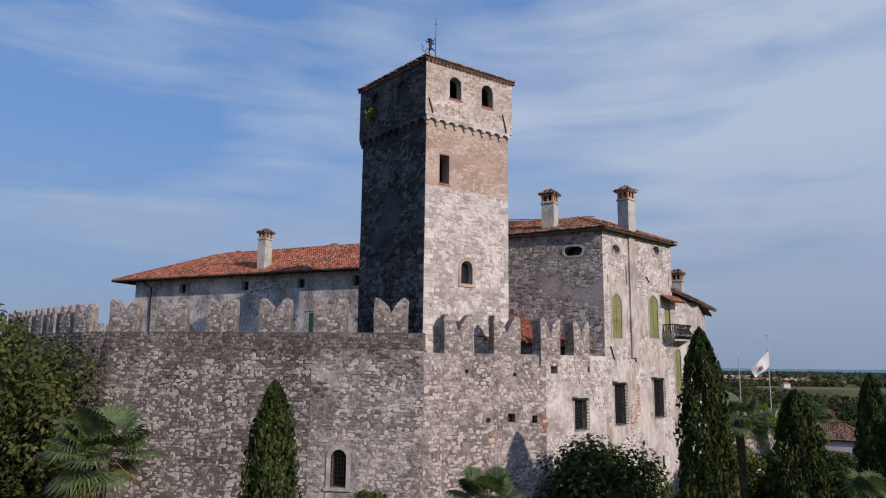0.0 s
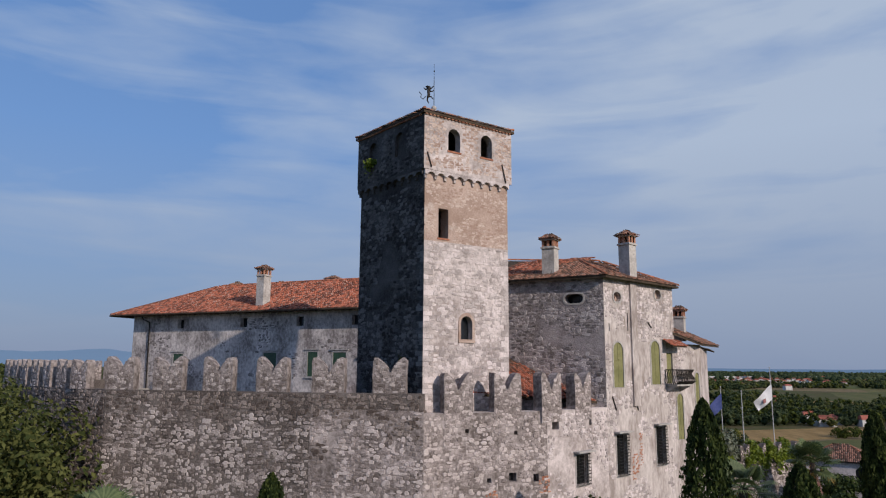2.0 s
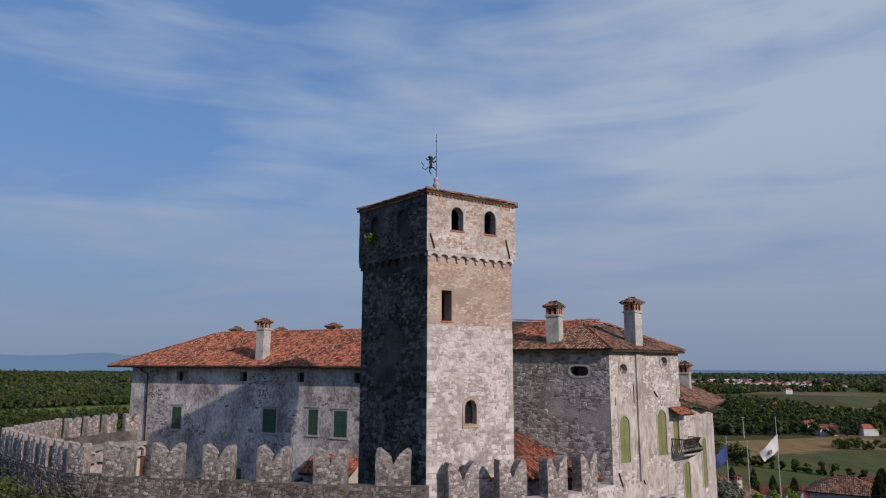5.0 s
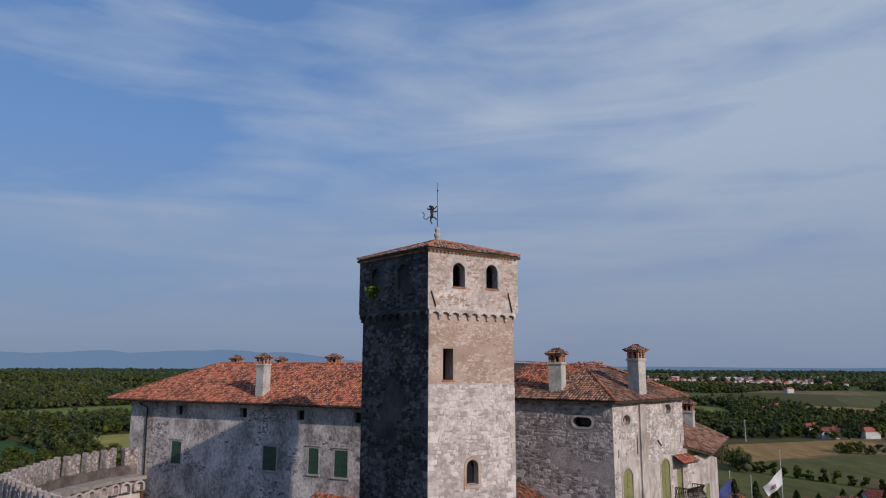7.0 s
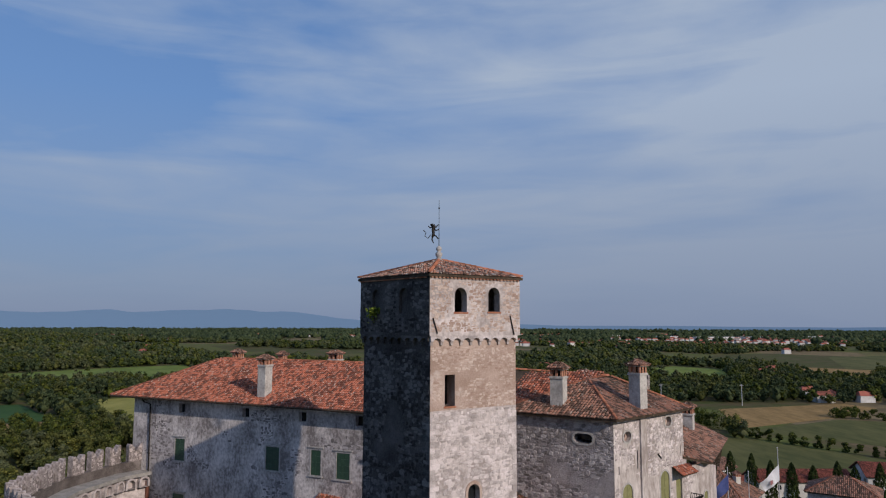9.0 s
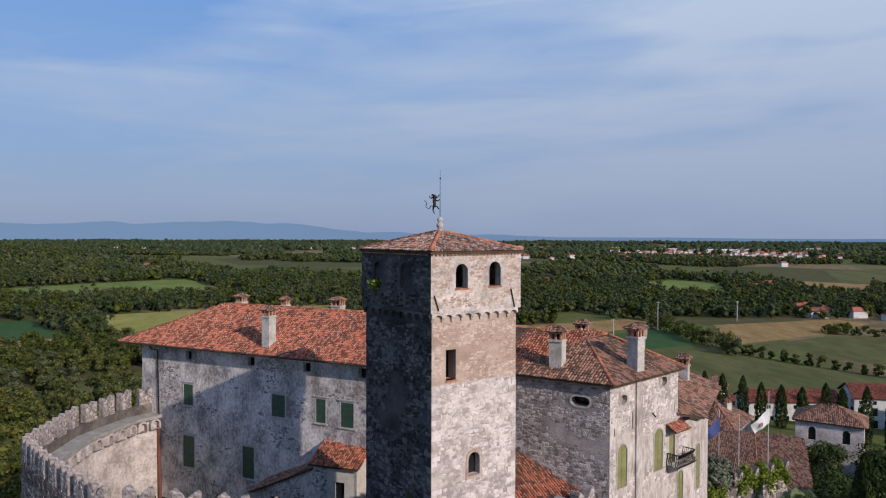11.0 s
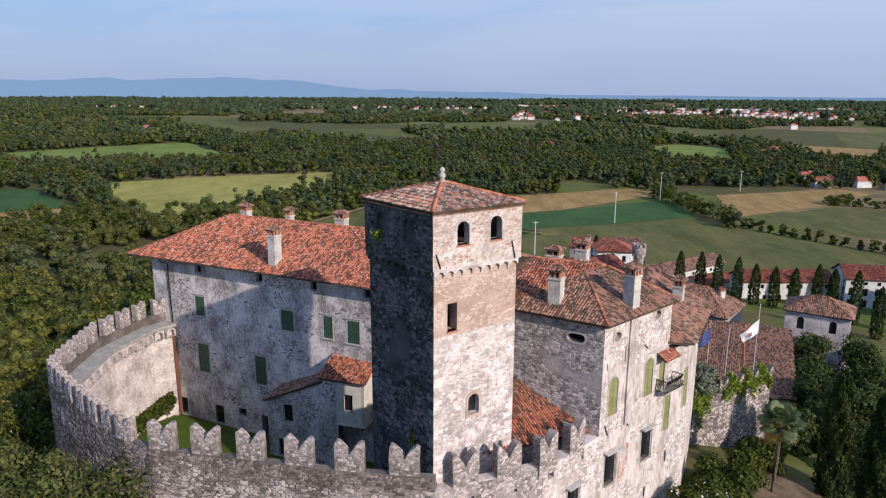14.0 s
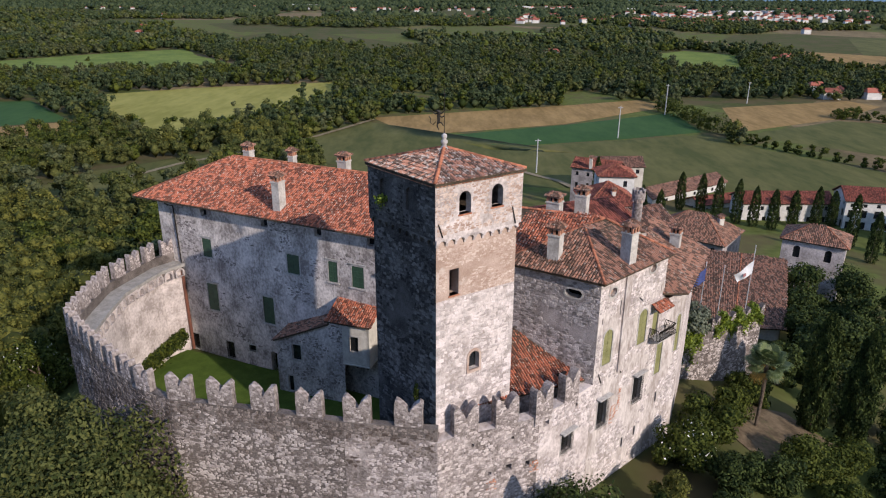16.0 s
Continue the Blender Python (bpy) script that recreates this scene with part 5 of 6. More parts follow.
# flank wall to the gate
def build_flank():
    fw = thing("flank_wall", (23.8, 71.2, -6), "ivy-grown rubble wall that runs down to the gate", "castle wall")
    f = Face((23.8, 71.15), (39.9, 79.85))
    top = 2.75
    m = Mesh()
    panel(m, f, [(0, -6), (f.len, -12), (f.len, top), (0, top)], 1.0, rim=True)
    part("wall", m, M_MORTAR, fw)
    # short return at the lower end
    g = Face((39.9, 79.85), (40.6, 86.5))
    m = Mesh()
    panel(m, g, [(0.3, -12), (g.len, -12), (g.len, 0.4), (0.3, top)], 0.9, rim=True)
    part("return_wall", m, M_MORTAR, fw)
    st = stones(f, 0, f.len, -10, top, 0.46, 0.27, 0.04, 81, [], lambda s, z: z < top - 0.1)
    part("masonry", st, M_STONE, fw, kind="stuff", fix=False)
    st = stones(g, 0.4, g.len, -10, top, 0.46, 0.27, 0.04, 82, [], lambda s, z: z < top - 0.2 - 0.37 * s)
    part("return_masonry", st, M_STONE, fw, kind="stuff", fix=False)
    me, sd = merlon_mesh(1.5, 1.75, 0.6, 21, M_MORTAR)
    i = 0
    s = 1.9
    while s < f.len - 0.2:
        p = f.at(s, top - 0.1)
        ob = new("merlon", me)
        under(ob, fw)
        ob.matrix_basis = Matrix(((f.u.x, -f.u.y, 0, p[0]), (f.u.y, f.u.x, 0, p[1]), (0, 0, 1, p[2]), (0, 0, 0, 1)))
        so = new("merlon_masonry", sd)
        so.parent = ob
        tagged(so, kind="stuff")
        s += 2.65
    return f


FLANK = build_flank()

# ---- fields ----
def field(name, pts, mat, label):
    m = Mesh()
    c = (sum(p[0] for p in pts) / len(pts), sum(p[1] for p in pts) / len(pts))
    rings = 6
    n = len(pts) * 3
    edge = []
    for i in range(len(pts)):
        a, b = pts[i], pts[(i + 1) % len(pts)]
        for k in range(3):
            edge.append((a[0] + (b[0] - a[0]) * k / 3, a[1] + (b[1] - a[1]) * k / 3))
    m.v.append((*c, ground_z(*c) + 0.35))
    for r in range(1, rings + 1):
        for x, y in edge:
            q = (c[0] + (x - c[0]) * r / rings, c[1] + (y - c[1]) * r / rings)
            m.v.append((*q, ground_z(*q) + (0.35 if r < rings else 0.1)))
    for i in range(n):
        m.f.append((0, 1 + i, 1 + (i + 1) % n))
        for r in range(rings - 1):
            a, b = 1 + r * n + i, 1 + r * n + (i + 1) % n
            m.f.append((a, a + n, b + n, b))
    setting(name, m, mat, label, "field", smooth=True, fix=True)


M_F_YEL = material("ripening_crop", (0.2, 0.19, 0.045), (0.29, 0.265, 0.075), 0.05, stretch=(1, 0.3, 1), bump=0.4)
M_F_TAN = material("dry_maize", (0.2, 0.128, 0.05), (0.31, 0.2, 0.082), 0.12, stretch=(1, 0.25, 1), bump=0.6)
M_F_GRN = material("green_crop", (0.026, 0.066, 0.02), (0.044, 0.092, 0.028), 0.05, stretch=(1, 0.4, 1))
M_F_LIME = material("bright_meadow", (0.1, 0.14, 0.03), (0.16, 0.2, 0.045), 0.05)
M_F_OLIVE = material("mown_olive_meadow", (0.062, 0.07, 0.021), (0.118, 0.112, 0.04), 0.06, stretch=(1, 0.3, 1), c2=(0.125, 0.105, 0.045), spots=0.03, spot_scale=0.03, spot_edge=0.2)
M_SOIL = material("dry_garden_soil", (0.075, 0.055, 0.035), (0.17, 0.125, 0.08), 0.35, c2=(0.06, 0.075, 0.025), spots=0.02, spot_scale=0.3, bump=0.6)
FIELDS = [
    ("field", [(-142, 226), (-112, 212), (-92, 226), (-82, 262), (-74, 300), (-88, 292), (-108, 276), (-132, 254)], M_F_OLIVE, "small green meadow in a gap of the woods"),
    ("bare_soil", [(31.5, 68.0), (36.5, 71.6), (41.0, 72.2), (42.5, 69.0), (46.5, 66.0), (44.0, 63.0), (39.0, 62.5), (32.2, 59.4), (30.0, 63.0)], M_SOIL, "bare brown garden soil on the slope"),
    ("field", [(-229, 453), (-173, 490), (-78, 527), (-72, 428), (-100, 362), (-124, 305), (-172, 365)], M_F_YEL, "pale yellow-green ripening crop field"),
    ("field", [(-289, 418), (-254, 429), (-196, 362), (-238, 338)], M_F_GRN, "dark green crop field"),
    ("field", [(-236, 336), (-194, 359), (-168, 318), (-206, 290)], M_F_TAN, "strip of dry tan maize"),
    ("field", [(-418, 660), (-365, 725), (-288, 789), (-160, 600), (-275, 565), (-360, 550)], M_F_LIME, "bright green meadow between woods"),
    ("field", [(-1177, 1795), (-905, 1713), (-690, 1323), (-886, 1348)], M_F_OLIVE, "far olive green meadow"),
    ("field", [(-39, 375), (72, 421), (123, 445), (134, 419), (62, 359), (-15, 326)], M_F_TAN, "tan field of dry standing maize"),
    ("field", [(-7, 323), (62, 357), (130, 397), (126, 339), (82, 320), (12, 297)], M_F_GRN, "deep green crop field beside maize"),
    ("field", [(-78, 298), (-40, 362), (12, 295), (82, 318), (125, 333), (129, 313), (169, 259), (164, 228), (31, 229), (-17, 239)], M_F_OLIVE, "wide mown olive-green meadow"),
    ("field", [(165, 416), (255, 445), (264, 423), (213, 379), (145, 340)], M_F_TAN, "tan field of dry standing maize"),
    ("field", [(143, 332), (211, 373), (250, 359), (197, 278)], M_F_OLIVE, "mown olive-green meadow behind a hedge"),
    ("field", [(209, 760), (273, 817), (312, 766), (240, 575), (196, 590)], M_F_LIME, "bright green meadow among woods"),
    ("field", [(403, 826), (472, 754), (370, 585), (335, 640)], M_F_TAN, "strip of pale dry stubble"),
    ("field", [(584, 1047), (719, 1099), (560, 800), (450, 770)], M_F_OLIVE, "far olive green meadow"),
    ("field", [(111, 1204), (178, 1082), (139, 987), (108, 997)], M_F_LIME, "far bright green meadow"),
]
for f_ in FIELDS:
    field(*f_)


# ---- foliage ----
def leaf_quads(P, size, rng, droop=0.0, aspect=0.6):
    """One small leaf spray at each point; P may carry the outward direction, which the sprays then face loosely."""
    if P.shape[1] == 6:
        P, N = P[:, :3], P[:, 3:]
        N = N + 0.42 * rng.normal(size=N.shape) + np.array([0, 0, 0.25])
        a = np.cross(N, rng.normal(size=N.shape))
        a /= np.linalg.norm(a, axis=1)[:, None] + 1e-9
        b = np.cross(N, a)
        b /= np.linalg.norm(b, axis=1)[:, None] + 1e-9
    else:
        a = rng.normal(size=P.shape)
        a /= np.linalg.norm(a, axis=1)[:, None]
        b = rng.normal(size=P.shape)
        b[:, 2] += 0.9
        b -= (b * a).sum(1)[:, None] * a
        b /= np.linalg.norm(b, axis=1)[:, None]
    n = len(P)
    s = (size * rng.uniform(0.6, 1.35, n))[:, None]
    a, b = a * s, b * s * aspect
    V = np.stack([P - a, P - b * 0.9, P + a, P + b], axis=1)
    V[:, 0, 2] -= droop * s[:, 0]
    return V.reshape(-1, 3)


def cloud_data(name, V, mat):
    n = len(V) // 4
    d = bpy.data.meshes.new(name)
    d.vertices.add(len(V))
    d.vertices.foreach_set("co", np.ascontiguousarray(V, dtype=np.float32).ravel())
    d.loops.add(4 * n)
    d.loops.foreach_set("vertex_index", np.arange(4 * n, dtype=np.int32))
    d.polygons.add(n)
    d.polygons.foreach_set("loop_start", np.arange(0, 4 * n, 4, dtype=np.int32))
    d.update(calc_edges=True)
    d.materials.append(mat)
    return d


def lobes(rng, h, r, n, low=0.25):
    """Centres and radii of a crown's clumps."""
    out = []
    for i in range(n):
        z = h * rng.uniform(low, 0.93)
        t = (z / h - low) / (1 - low)
        rr = r * math.sqrt(max(0.05, 1 - (2 * t - 0.85) ** 2 * 0.75)) * rng.uniform(0.2, 0.85)
        a = rng.uniform(0, 2 * math.pi)
        out.append((rr * math.cos(a), rr * math.sin(a), z, r * rng.uniform(0.26, 0.46)))
    return out


def shell(rng, lb, n):
    c = np.array([l[:3] for l in lb])
    rad = np.array([l[3] for l in lb])
    k = rng.integers(0, len(lb), n)
    d = rng.normal(size=(n, 3))
    d /= np.linalg.norm(d, axis=1)[:, None]
    return np.concatenate([c[k] + d * (rad[k] * rng.uniform(0.6, 1.08, n))[:, None] * np.array([1, 1, 0.8]), d], axis=1)


def broadleaf(x, y, h, r, mat, label, seed, n=9000, size=0.2, nl=34, low=0.22, flowers=0, fmat=None, name="tree", cat="tree", z=None):
    rng = np.random.default_rng(seed)
    z = ground_z(x, y) if z is None else z
    t = thing(name, (x, y, z), label, cat)
    lb = lobes(rng, h, r, nl, low)
    tr = Mesh()
    tr.tube([(x, y, z - 0.3), (x + 0.1, y, z + h * 0.3), (x, y + 0.1, z + h * 0.8)], r * 0.09, 8, r * 0.02)
    for l in lb[::3]:
        tr.tube([(x, y, z + l[2] * 0.45), (x + l[0] * 0.5, y + l[1] * 0.5, z + l[2] * 0.75), (x + l[0], y + l[1], z + l[2])], r * 0.035, 5, 0.02)
    part("trunk", tr, M_BARK, t)
    P = shell(rng, lb, n) + np.array([x, y, z, 0, 0, 0])
    part("crown", cloud_data("crown", leaf_quads(P, size, rng, 0.3), mat), mat, t)
    if flowers:
        P = shell(rng, lb, flowers) * np.array([1.04, 1.04, 1.02, 1, 1, 1]) + np.array([x, y, z, 0, 0, 0])
        part("blossom", cloud_data("blossom", leaf_quads(P, 0.11, rng), fmat), fmat, t)
    return t


def cypress(x, y, h, r, seed, n=9000, size=0.17, z=None, group=""):
    rng = np.random.default_rng(seed)
    z = ground_z(x, y) if z is None else z
    t = thing("cypress_tree", (x, y, z), "dark green columnar cypress with a pointed top", "tree", group)
    tr = Mesh()
    tr.tube([(x, y, z - 0.4), (x, y, z + h * 0.9)], r * 0.14, 7, 0.02)
    part("trunk", tr, M_BARK, t)
    u = rng.uniform(0.015, 1, n) ** 0.9
    prof = np.clip(1 - u ** 4.2, 0, 1) ** 0.7 * np.clip(u * 4 + 0.6, 0, 1)
    a = rng.uniform(0, 2 * math.pi, n)
    lump = 1 + 0.16 * np.sin(a * 5 + u * 17 + seed) + 0.1 * np.sin(a * 9 - u * 31)
    rr = r * prof * lump * rng.uniform(0.72, 1.05, n)
    P = np.stack([x + rr * np.cos(a), y + rr * np.sin(a), z + u * h], axis=1)
    V = leaf_quads(P, size, rng).reshape(-1, 4, 3)
    c = V.mean(1, keepdims=True)
    V = c + (V - c) * np.array([0.65, 0.65, 1.3])
    part("crown", cloud_data("crown", V.reshape(-1, 3), M_CYP), M_CYP, t)


def fan_palm(x, y, h, seed, fronds=34, reach=1.9, z=None, skirt=True):
    rng = random.Random(seed)
    z = ground_z(x, y) if z is None else z
    t = thing("fan_palm", (x, y, z), "fan palm with a shaggy trunk and stiff radiating fronds", "palm tree")
    tr = Mesh()
    tr.tube([(x, y, z - 0.3), (x + 0.1, y, z + h * 0.5), (x, y, z + h)], 0.16, 9, 0.24)
    part("trunk", tr, M_BARK, t)
    top = Vector((x, y, z + h))
    for i in range(fronds):
        a = rng.uniform(0, 2 * math.pi)
        el = rng.uniform(-0.75, 1.25)
        d = Vector((math.cos(a) * math.cos(el), math.sin(a) * math.cos(el), math.sin(el)))
        L = reach * rng.uniform(0.5, 0.75)
        hub = top + d * L + Vector((0, 0, -0.12 * L))
        m = Mesh()
        m.tube([tuple(top), tuple(top + d * L * 0.5 + Vector((0, 0, 0.03))), tuple(hub)], 0.022, 4, 0.014)
        side = d.cross(Vector((0, 0, 1)))
        side = side.normalized() if side.length > 0.05 else Vector((1, 0, 0))
        nr = side.cross(d)
        nb = 26
        R = reach * rng.uniform(0.42, 0.55)
        for k in range(nb):
            th = (k / (nb - 1) - 0.5) * 2 * 2.15
            w = d * math.cos(th) + side * math.sin(th)
            q = nr.cross(w).normalized() * 0.045 * reach / 1.9
            tip = hub + w * R * (1 - 0.12 * abs(th) / 2.1) + Vector((0, 0, -0.22 * R * rng.uniform(0.6, 1.5)))
            mid = hub + w * R * 0.55 + nr * 0.03
            m.add([tuple(hub), tuple(mid + q), tuple(tip), tuple(mid - q)], [(0, 1, 2, 3)])
        part("frond", m, M_PALM if el > -0.55 or not skirt else M_PALM_DRY, t, fix=False)


M_PALM_DRY = material("dry_palm_frond", (0.2, 0.13, 0.03), (0.34, 0.2, 0.05), 0.8, bump=0, island=0.4)
M_PINK = material("pink_oleander_bloom", (0.45, 0.25, 0.27), (0.6, 0.4, 0.42), 2.0, bump=0)

M_OLIVE = material("olive_tree_leaf", (0.07, 0.085, 0.05), (0.16, 0.18, 0.12), 0.6, rough=0.6, bump=0, island=0.4, translucent=0.15)
M_WOODN = material("mixed_woodland_foliage", (0.036, 0.05, 0.015), (0.138, 0.146, 0.046), 0.35, rough=0.8, island=0.35, bump=0, translucent=0.28)
M_WILLOW = material("grey_green_willow_foliage", (0.04, 0.052, 0.024), (0.12, 0.132, 0.062), 0.35, rough=0.8, island=0.4, bump=0, translucent=0.2)
M_TILE_RED = material("newer_red_tile", (0.16, 0.06, 0.045), (0.36, 0.12, 0.085), 0.3, island=0.6, bump=0.3)
# blue haze of distance, painted as base colour and emission
M_HAZE_HILL = bpy.data.materials.new("haze_blue_hills")
M_HAZE_HILL.use_nodes = True
M_HAZE_HILL.node_tree.nodes["Principled BSDF"].inputs["Base Color"].default_value = (0.05, 0.08, 0.13, 1)
M_HAZE_HILL.node_tree.nodes["Principled BSDF"].inputs["Emission Color"].default_value = (0.15, 0.25, 0.42, 1)
M_HAZE_HILL.node_tree.nodes["Principled BSDF"].inputs["Emission Strength"].default_value = 0.88
M_HAZE_HILL.node_tree.nodes["Principled BSDF"].inputs["Roughness"].default_value = 1.0
# trees before the wall
broadleaf(-27.6, 43.5, 13.4, 7.0, M_WOODN, "large dense broadleaf tree beside the castle wall", 1, n=26000, size=0.2, nl=60, low=0.12)
broadleaf(-34.5, 50.5, 11.5, 4.6, M_WOODN, "dense broadleaf tree beside the castle wall", 2, n=12000, size=0.2, nl=40, low=0.1)
fan_palm(-15.3, 33.6, 6.9, 3, fronds=44, reach=2.6)
cypress(-6.8, 30.0, 11.0, 1.12, 4, n=12000, size=0.12)
fan_palm(2.4, 35.3, 4.6, 5, fronds=38, reach=2.0)
broadleaf(-3.4, 37.2, 4.8, 1.5, M_LEAF, "small leafy shrub at the foot of the wall", 6, n=3000, size=0.13, nl=16, low=0.3, name="shrub", cat="shrub")
broadleaf(10.8, 45.0, 5.7, 4.7, M_CYP, "large dark oleander bush with pink flowers", 7, n=16000, size=0.16, nl=44, low=0.12, flowers=260, fmat=M_PINK, name="shrub", cat="shrub")
cypress(13.7, 37.2, 13.2, 1.25, 8, n=13000, size=0.14)
cypress(18.2, 36.6, 11.2, 1.4, 9, n=11000, size=0.14)
cypress(23.2, 36.6, 11.2, 1.5, 10, n=11000, size=0.14)
broadleaf(20.2, 39.5, 7.5, 2.6, M_CYP, "dark leafy shrub among cypresses", 11, n=6000, size=0.16, nl=24, low=0.15, name="shrub", cat="shrub")
fan_palm(16.2, 38.8, 8.6, 12, fronds=30, reach=1.8)
fan_palm(20.9, 35.0, 7.0, 13, fronds=30, reach=1.8)

# garden below the flank wall
broadleaf(22.8, 56.6, 4.6, 3.1, M_LEAF, "oleander bush full of white flowers", 14, n=11000, size=0.16, nl=34, low=0.15, flowers=330, fmat=M_FLOWER, name="shrub", cat="shrub")
broadleaf(27.4, 62.0, 3.8, 3.0, M_LEAF, "green shrub below the ivy-grown wall", 15, n=9000, size=0.18, nl=30, low=0.12, name="shrub", cat="shrub")
broadleaf(31.6, 67.0, 3.2, 2.6, M_LEAF, "green shrub below the ivy-grown wall", 16, n=7000, size=0.18, nl=26, low=0.12, name="shrub", cat="shrub")
broadleaf(37.0, 73.5, 3.2, 2.8, M_LEAF, "green shrub below the ivy-grown wall", 17, n=7000, size=0.2, nl=26, low=0.12, name="shrub", cat="shrub")
broadleaf(26.2, 53.0, 3.8, 2.7, M_CYP, "dark clipped shrub on the slope", 18, n=7000, size=0.15, nl=26, low=0.1, name="shrub", cat="shrub")
broadleaf(31.0, 55.5, 3.6, 2.9, M_CYP, "dark rounded shrub on the slope", 19, n=7000, size=0.15, nl=26, low=0.1, name="shrub", cat="shrub")
broadleaf(36.5, 59.0, 4.2, 3.2, M_LEAF, "rounded green shrub on the slope", 20, n=7000, size=0.17, nl=26, low=0.1, name="shrub", cat="shrub")
broadleaf(20.0, 50.2, 3.4, 2.2, M_LEAF_Y, "light green shrub near the wall", 21, n=5000, size=0.15, nl=20, low=0.1, name="shrub", cat="shrub")
fan_palm(34.3, 66.0, 8.3, 22, fronds=44, reach=2.3)
cypress(42.4, 69.3, 15.2, 1.5, 23, n=14000, size=0.2)
cypress(46.6, 68.0, 14.8, 1.5, 24, n=14000, size=0.2)
for i, (x_, y_, h_, r_) in enumerate([(44.2, 81, 6.5, 2.6), (50.5, 85, 6.5, 3.4), (56.5, 91, 8.5, 4.4), (62, 95, 8.5, 4.6), (66, 92, 8, 4.6), (69, 105, 8.5, 4.8), (57, 99, 7, 3.8), (76, 99, 9, 5), (64.5, 114, 11, 4.4), (73, 115, 11, 5), (82, 112, 9.5, 5), (60, 108, 7, 4)]):
    broadleaf(x_, y_, h_, r_, M_CYP, "dense dark evergreen tree below the gate", 30 + i, n=6500, size=0.26, nl=34, low=0.12)
for i, (x_, y_, h_, r_) in enumerate([(41.5, 61.0, 4.0, 3.0), (47.0, 59.5, 4.2, 3.2), (52.5, 66.0, 5.5, 3.4), (38.5, 54.5, 3.2, 2.6), (45.0, 54.0, 3.4, 2.8), (28.2, 48.8, 2.8, 2.4), (33.5, 50.5, 3.0, 2.6), (41.0, 49.0, 3.0, 2.6), (50.5, 74.0, 5.0, 3.2), (56.0, 72.0, 5.0, 3.2), (55.0, 80.0, 5.5, 3.4), (24.6, 49.6, 2.2, 1.8), (50.0, 61.0, 3.6, 2.8)]):
    broadleaf(x_, y_, h_, r_, M_CYP if i % 3 else M_LEAF, "rounded dark shrub in the castle garden", 60 + i, n=6000, size=0.18, nl=24, low=0.1, name="shrub", cat="shrub")
broadleaf(-50.5, 75.5, 7.0, 4.2, M_LEAF, "leafy shrub dotted with white flowers outside the wall", 70, n=9000, size=0.22, nl=30, low=0.1, flowers=300, fmat=M_FLOWER, name="shrub", cat="shrub")
# courtyard and terrace plants
broadleaf(29.0, 75.5, 5.5, 3.0, M_OLIVE, "grey-green olive tree behind the wall", 45, n=6000, size=0.2, nl=24, low=0.25, z=1.2)


def ivy(name, fc, s0, s1, ztop, hang, n, seed, label, size=0.16, mat=None, out=(-0.7, 0.35)):
    rng = np.random.default_rng(seed)
    s = rng.uniform(s0, s1, n)
    d = np.abs(rng.normal(size=n)) * hang * (0.45 + 0.55 * np.abs(np.sin(s * 1.7 + seed)))
    P = []
    for a, b, o in zip(s, d, rng.uniform(*out, n)):
        P.append(fc.at(float(a), ztop(a) - float(b) + (0.9 if o < 0.1 else 0.25) * float(rng.uniform(0, 1)), float(o)))
    mat = mat or M_IVY
    tagged(new(name, cloud_data(name, leaf_quads(np.array(P), size, rng), mat)), label, "ivy", kind="stuff")


wall_top = lambda s: 2.75
ivy("ivy", FLANK, 2.6, 7.6, lambda s: wall_top(s) + 1.2, 2.2, 5200, 51, "bright green ivy hanging over the wall top", 0.2, M_IVY, (-0.7, 0.45))
ivy("ivy", FLANK, 9.6, 18.1, lambda s: wall_top(s) + 0.75 + 0.6 * math.sin(s * 2.37), 0.9, 4200, 52, "bright green ivy hanging over the wall top", 0.2, M_IVY, (-0.8, 0.5))
inner_w = Face((-35.7, 70.4), (-32.7, 79.0))
ivy("climbing_vine", inner_w, 1.2, 8.6, lambda s: -0.7 + 0.14 * s, 0.7, 2200, 55, "green vine climbing the courtyard wall", 0.22, M_LEAF)
tower_l = Face(TL_, TF)
ivy("wall_plant", tower_l, 1.3, 2.1, lambda s: 27.0, 0.4, 190, 53, "yellow-green bush sprouting from the tower wall", 0.15, M_IVY, (0.1, 0.75))
ivy("wall_plant", tower_l, 5.0, 5.5, lambda s: 12.4, 1.1, 160, 54, "green weed growing up the tower wall", 0.12, M_LEAF, (0.0, 0.2))


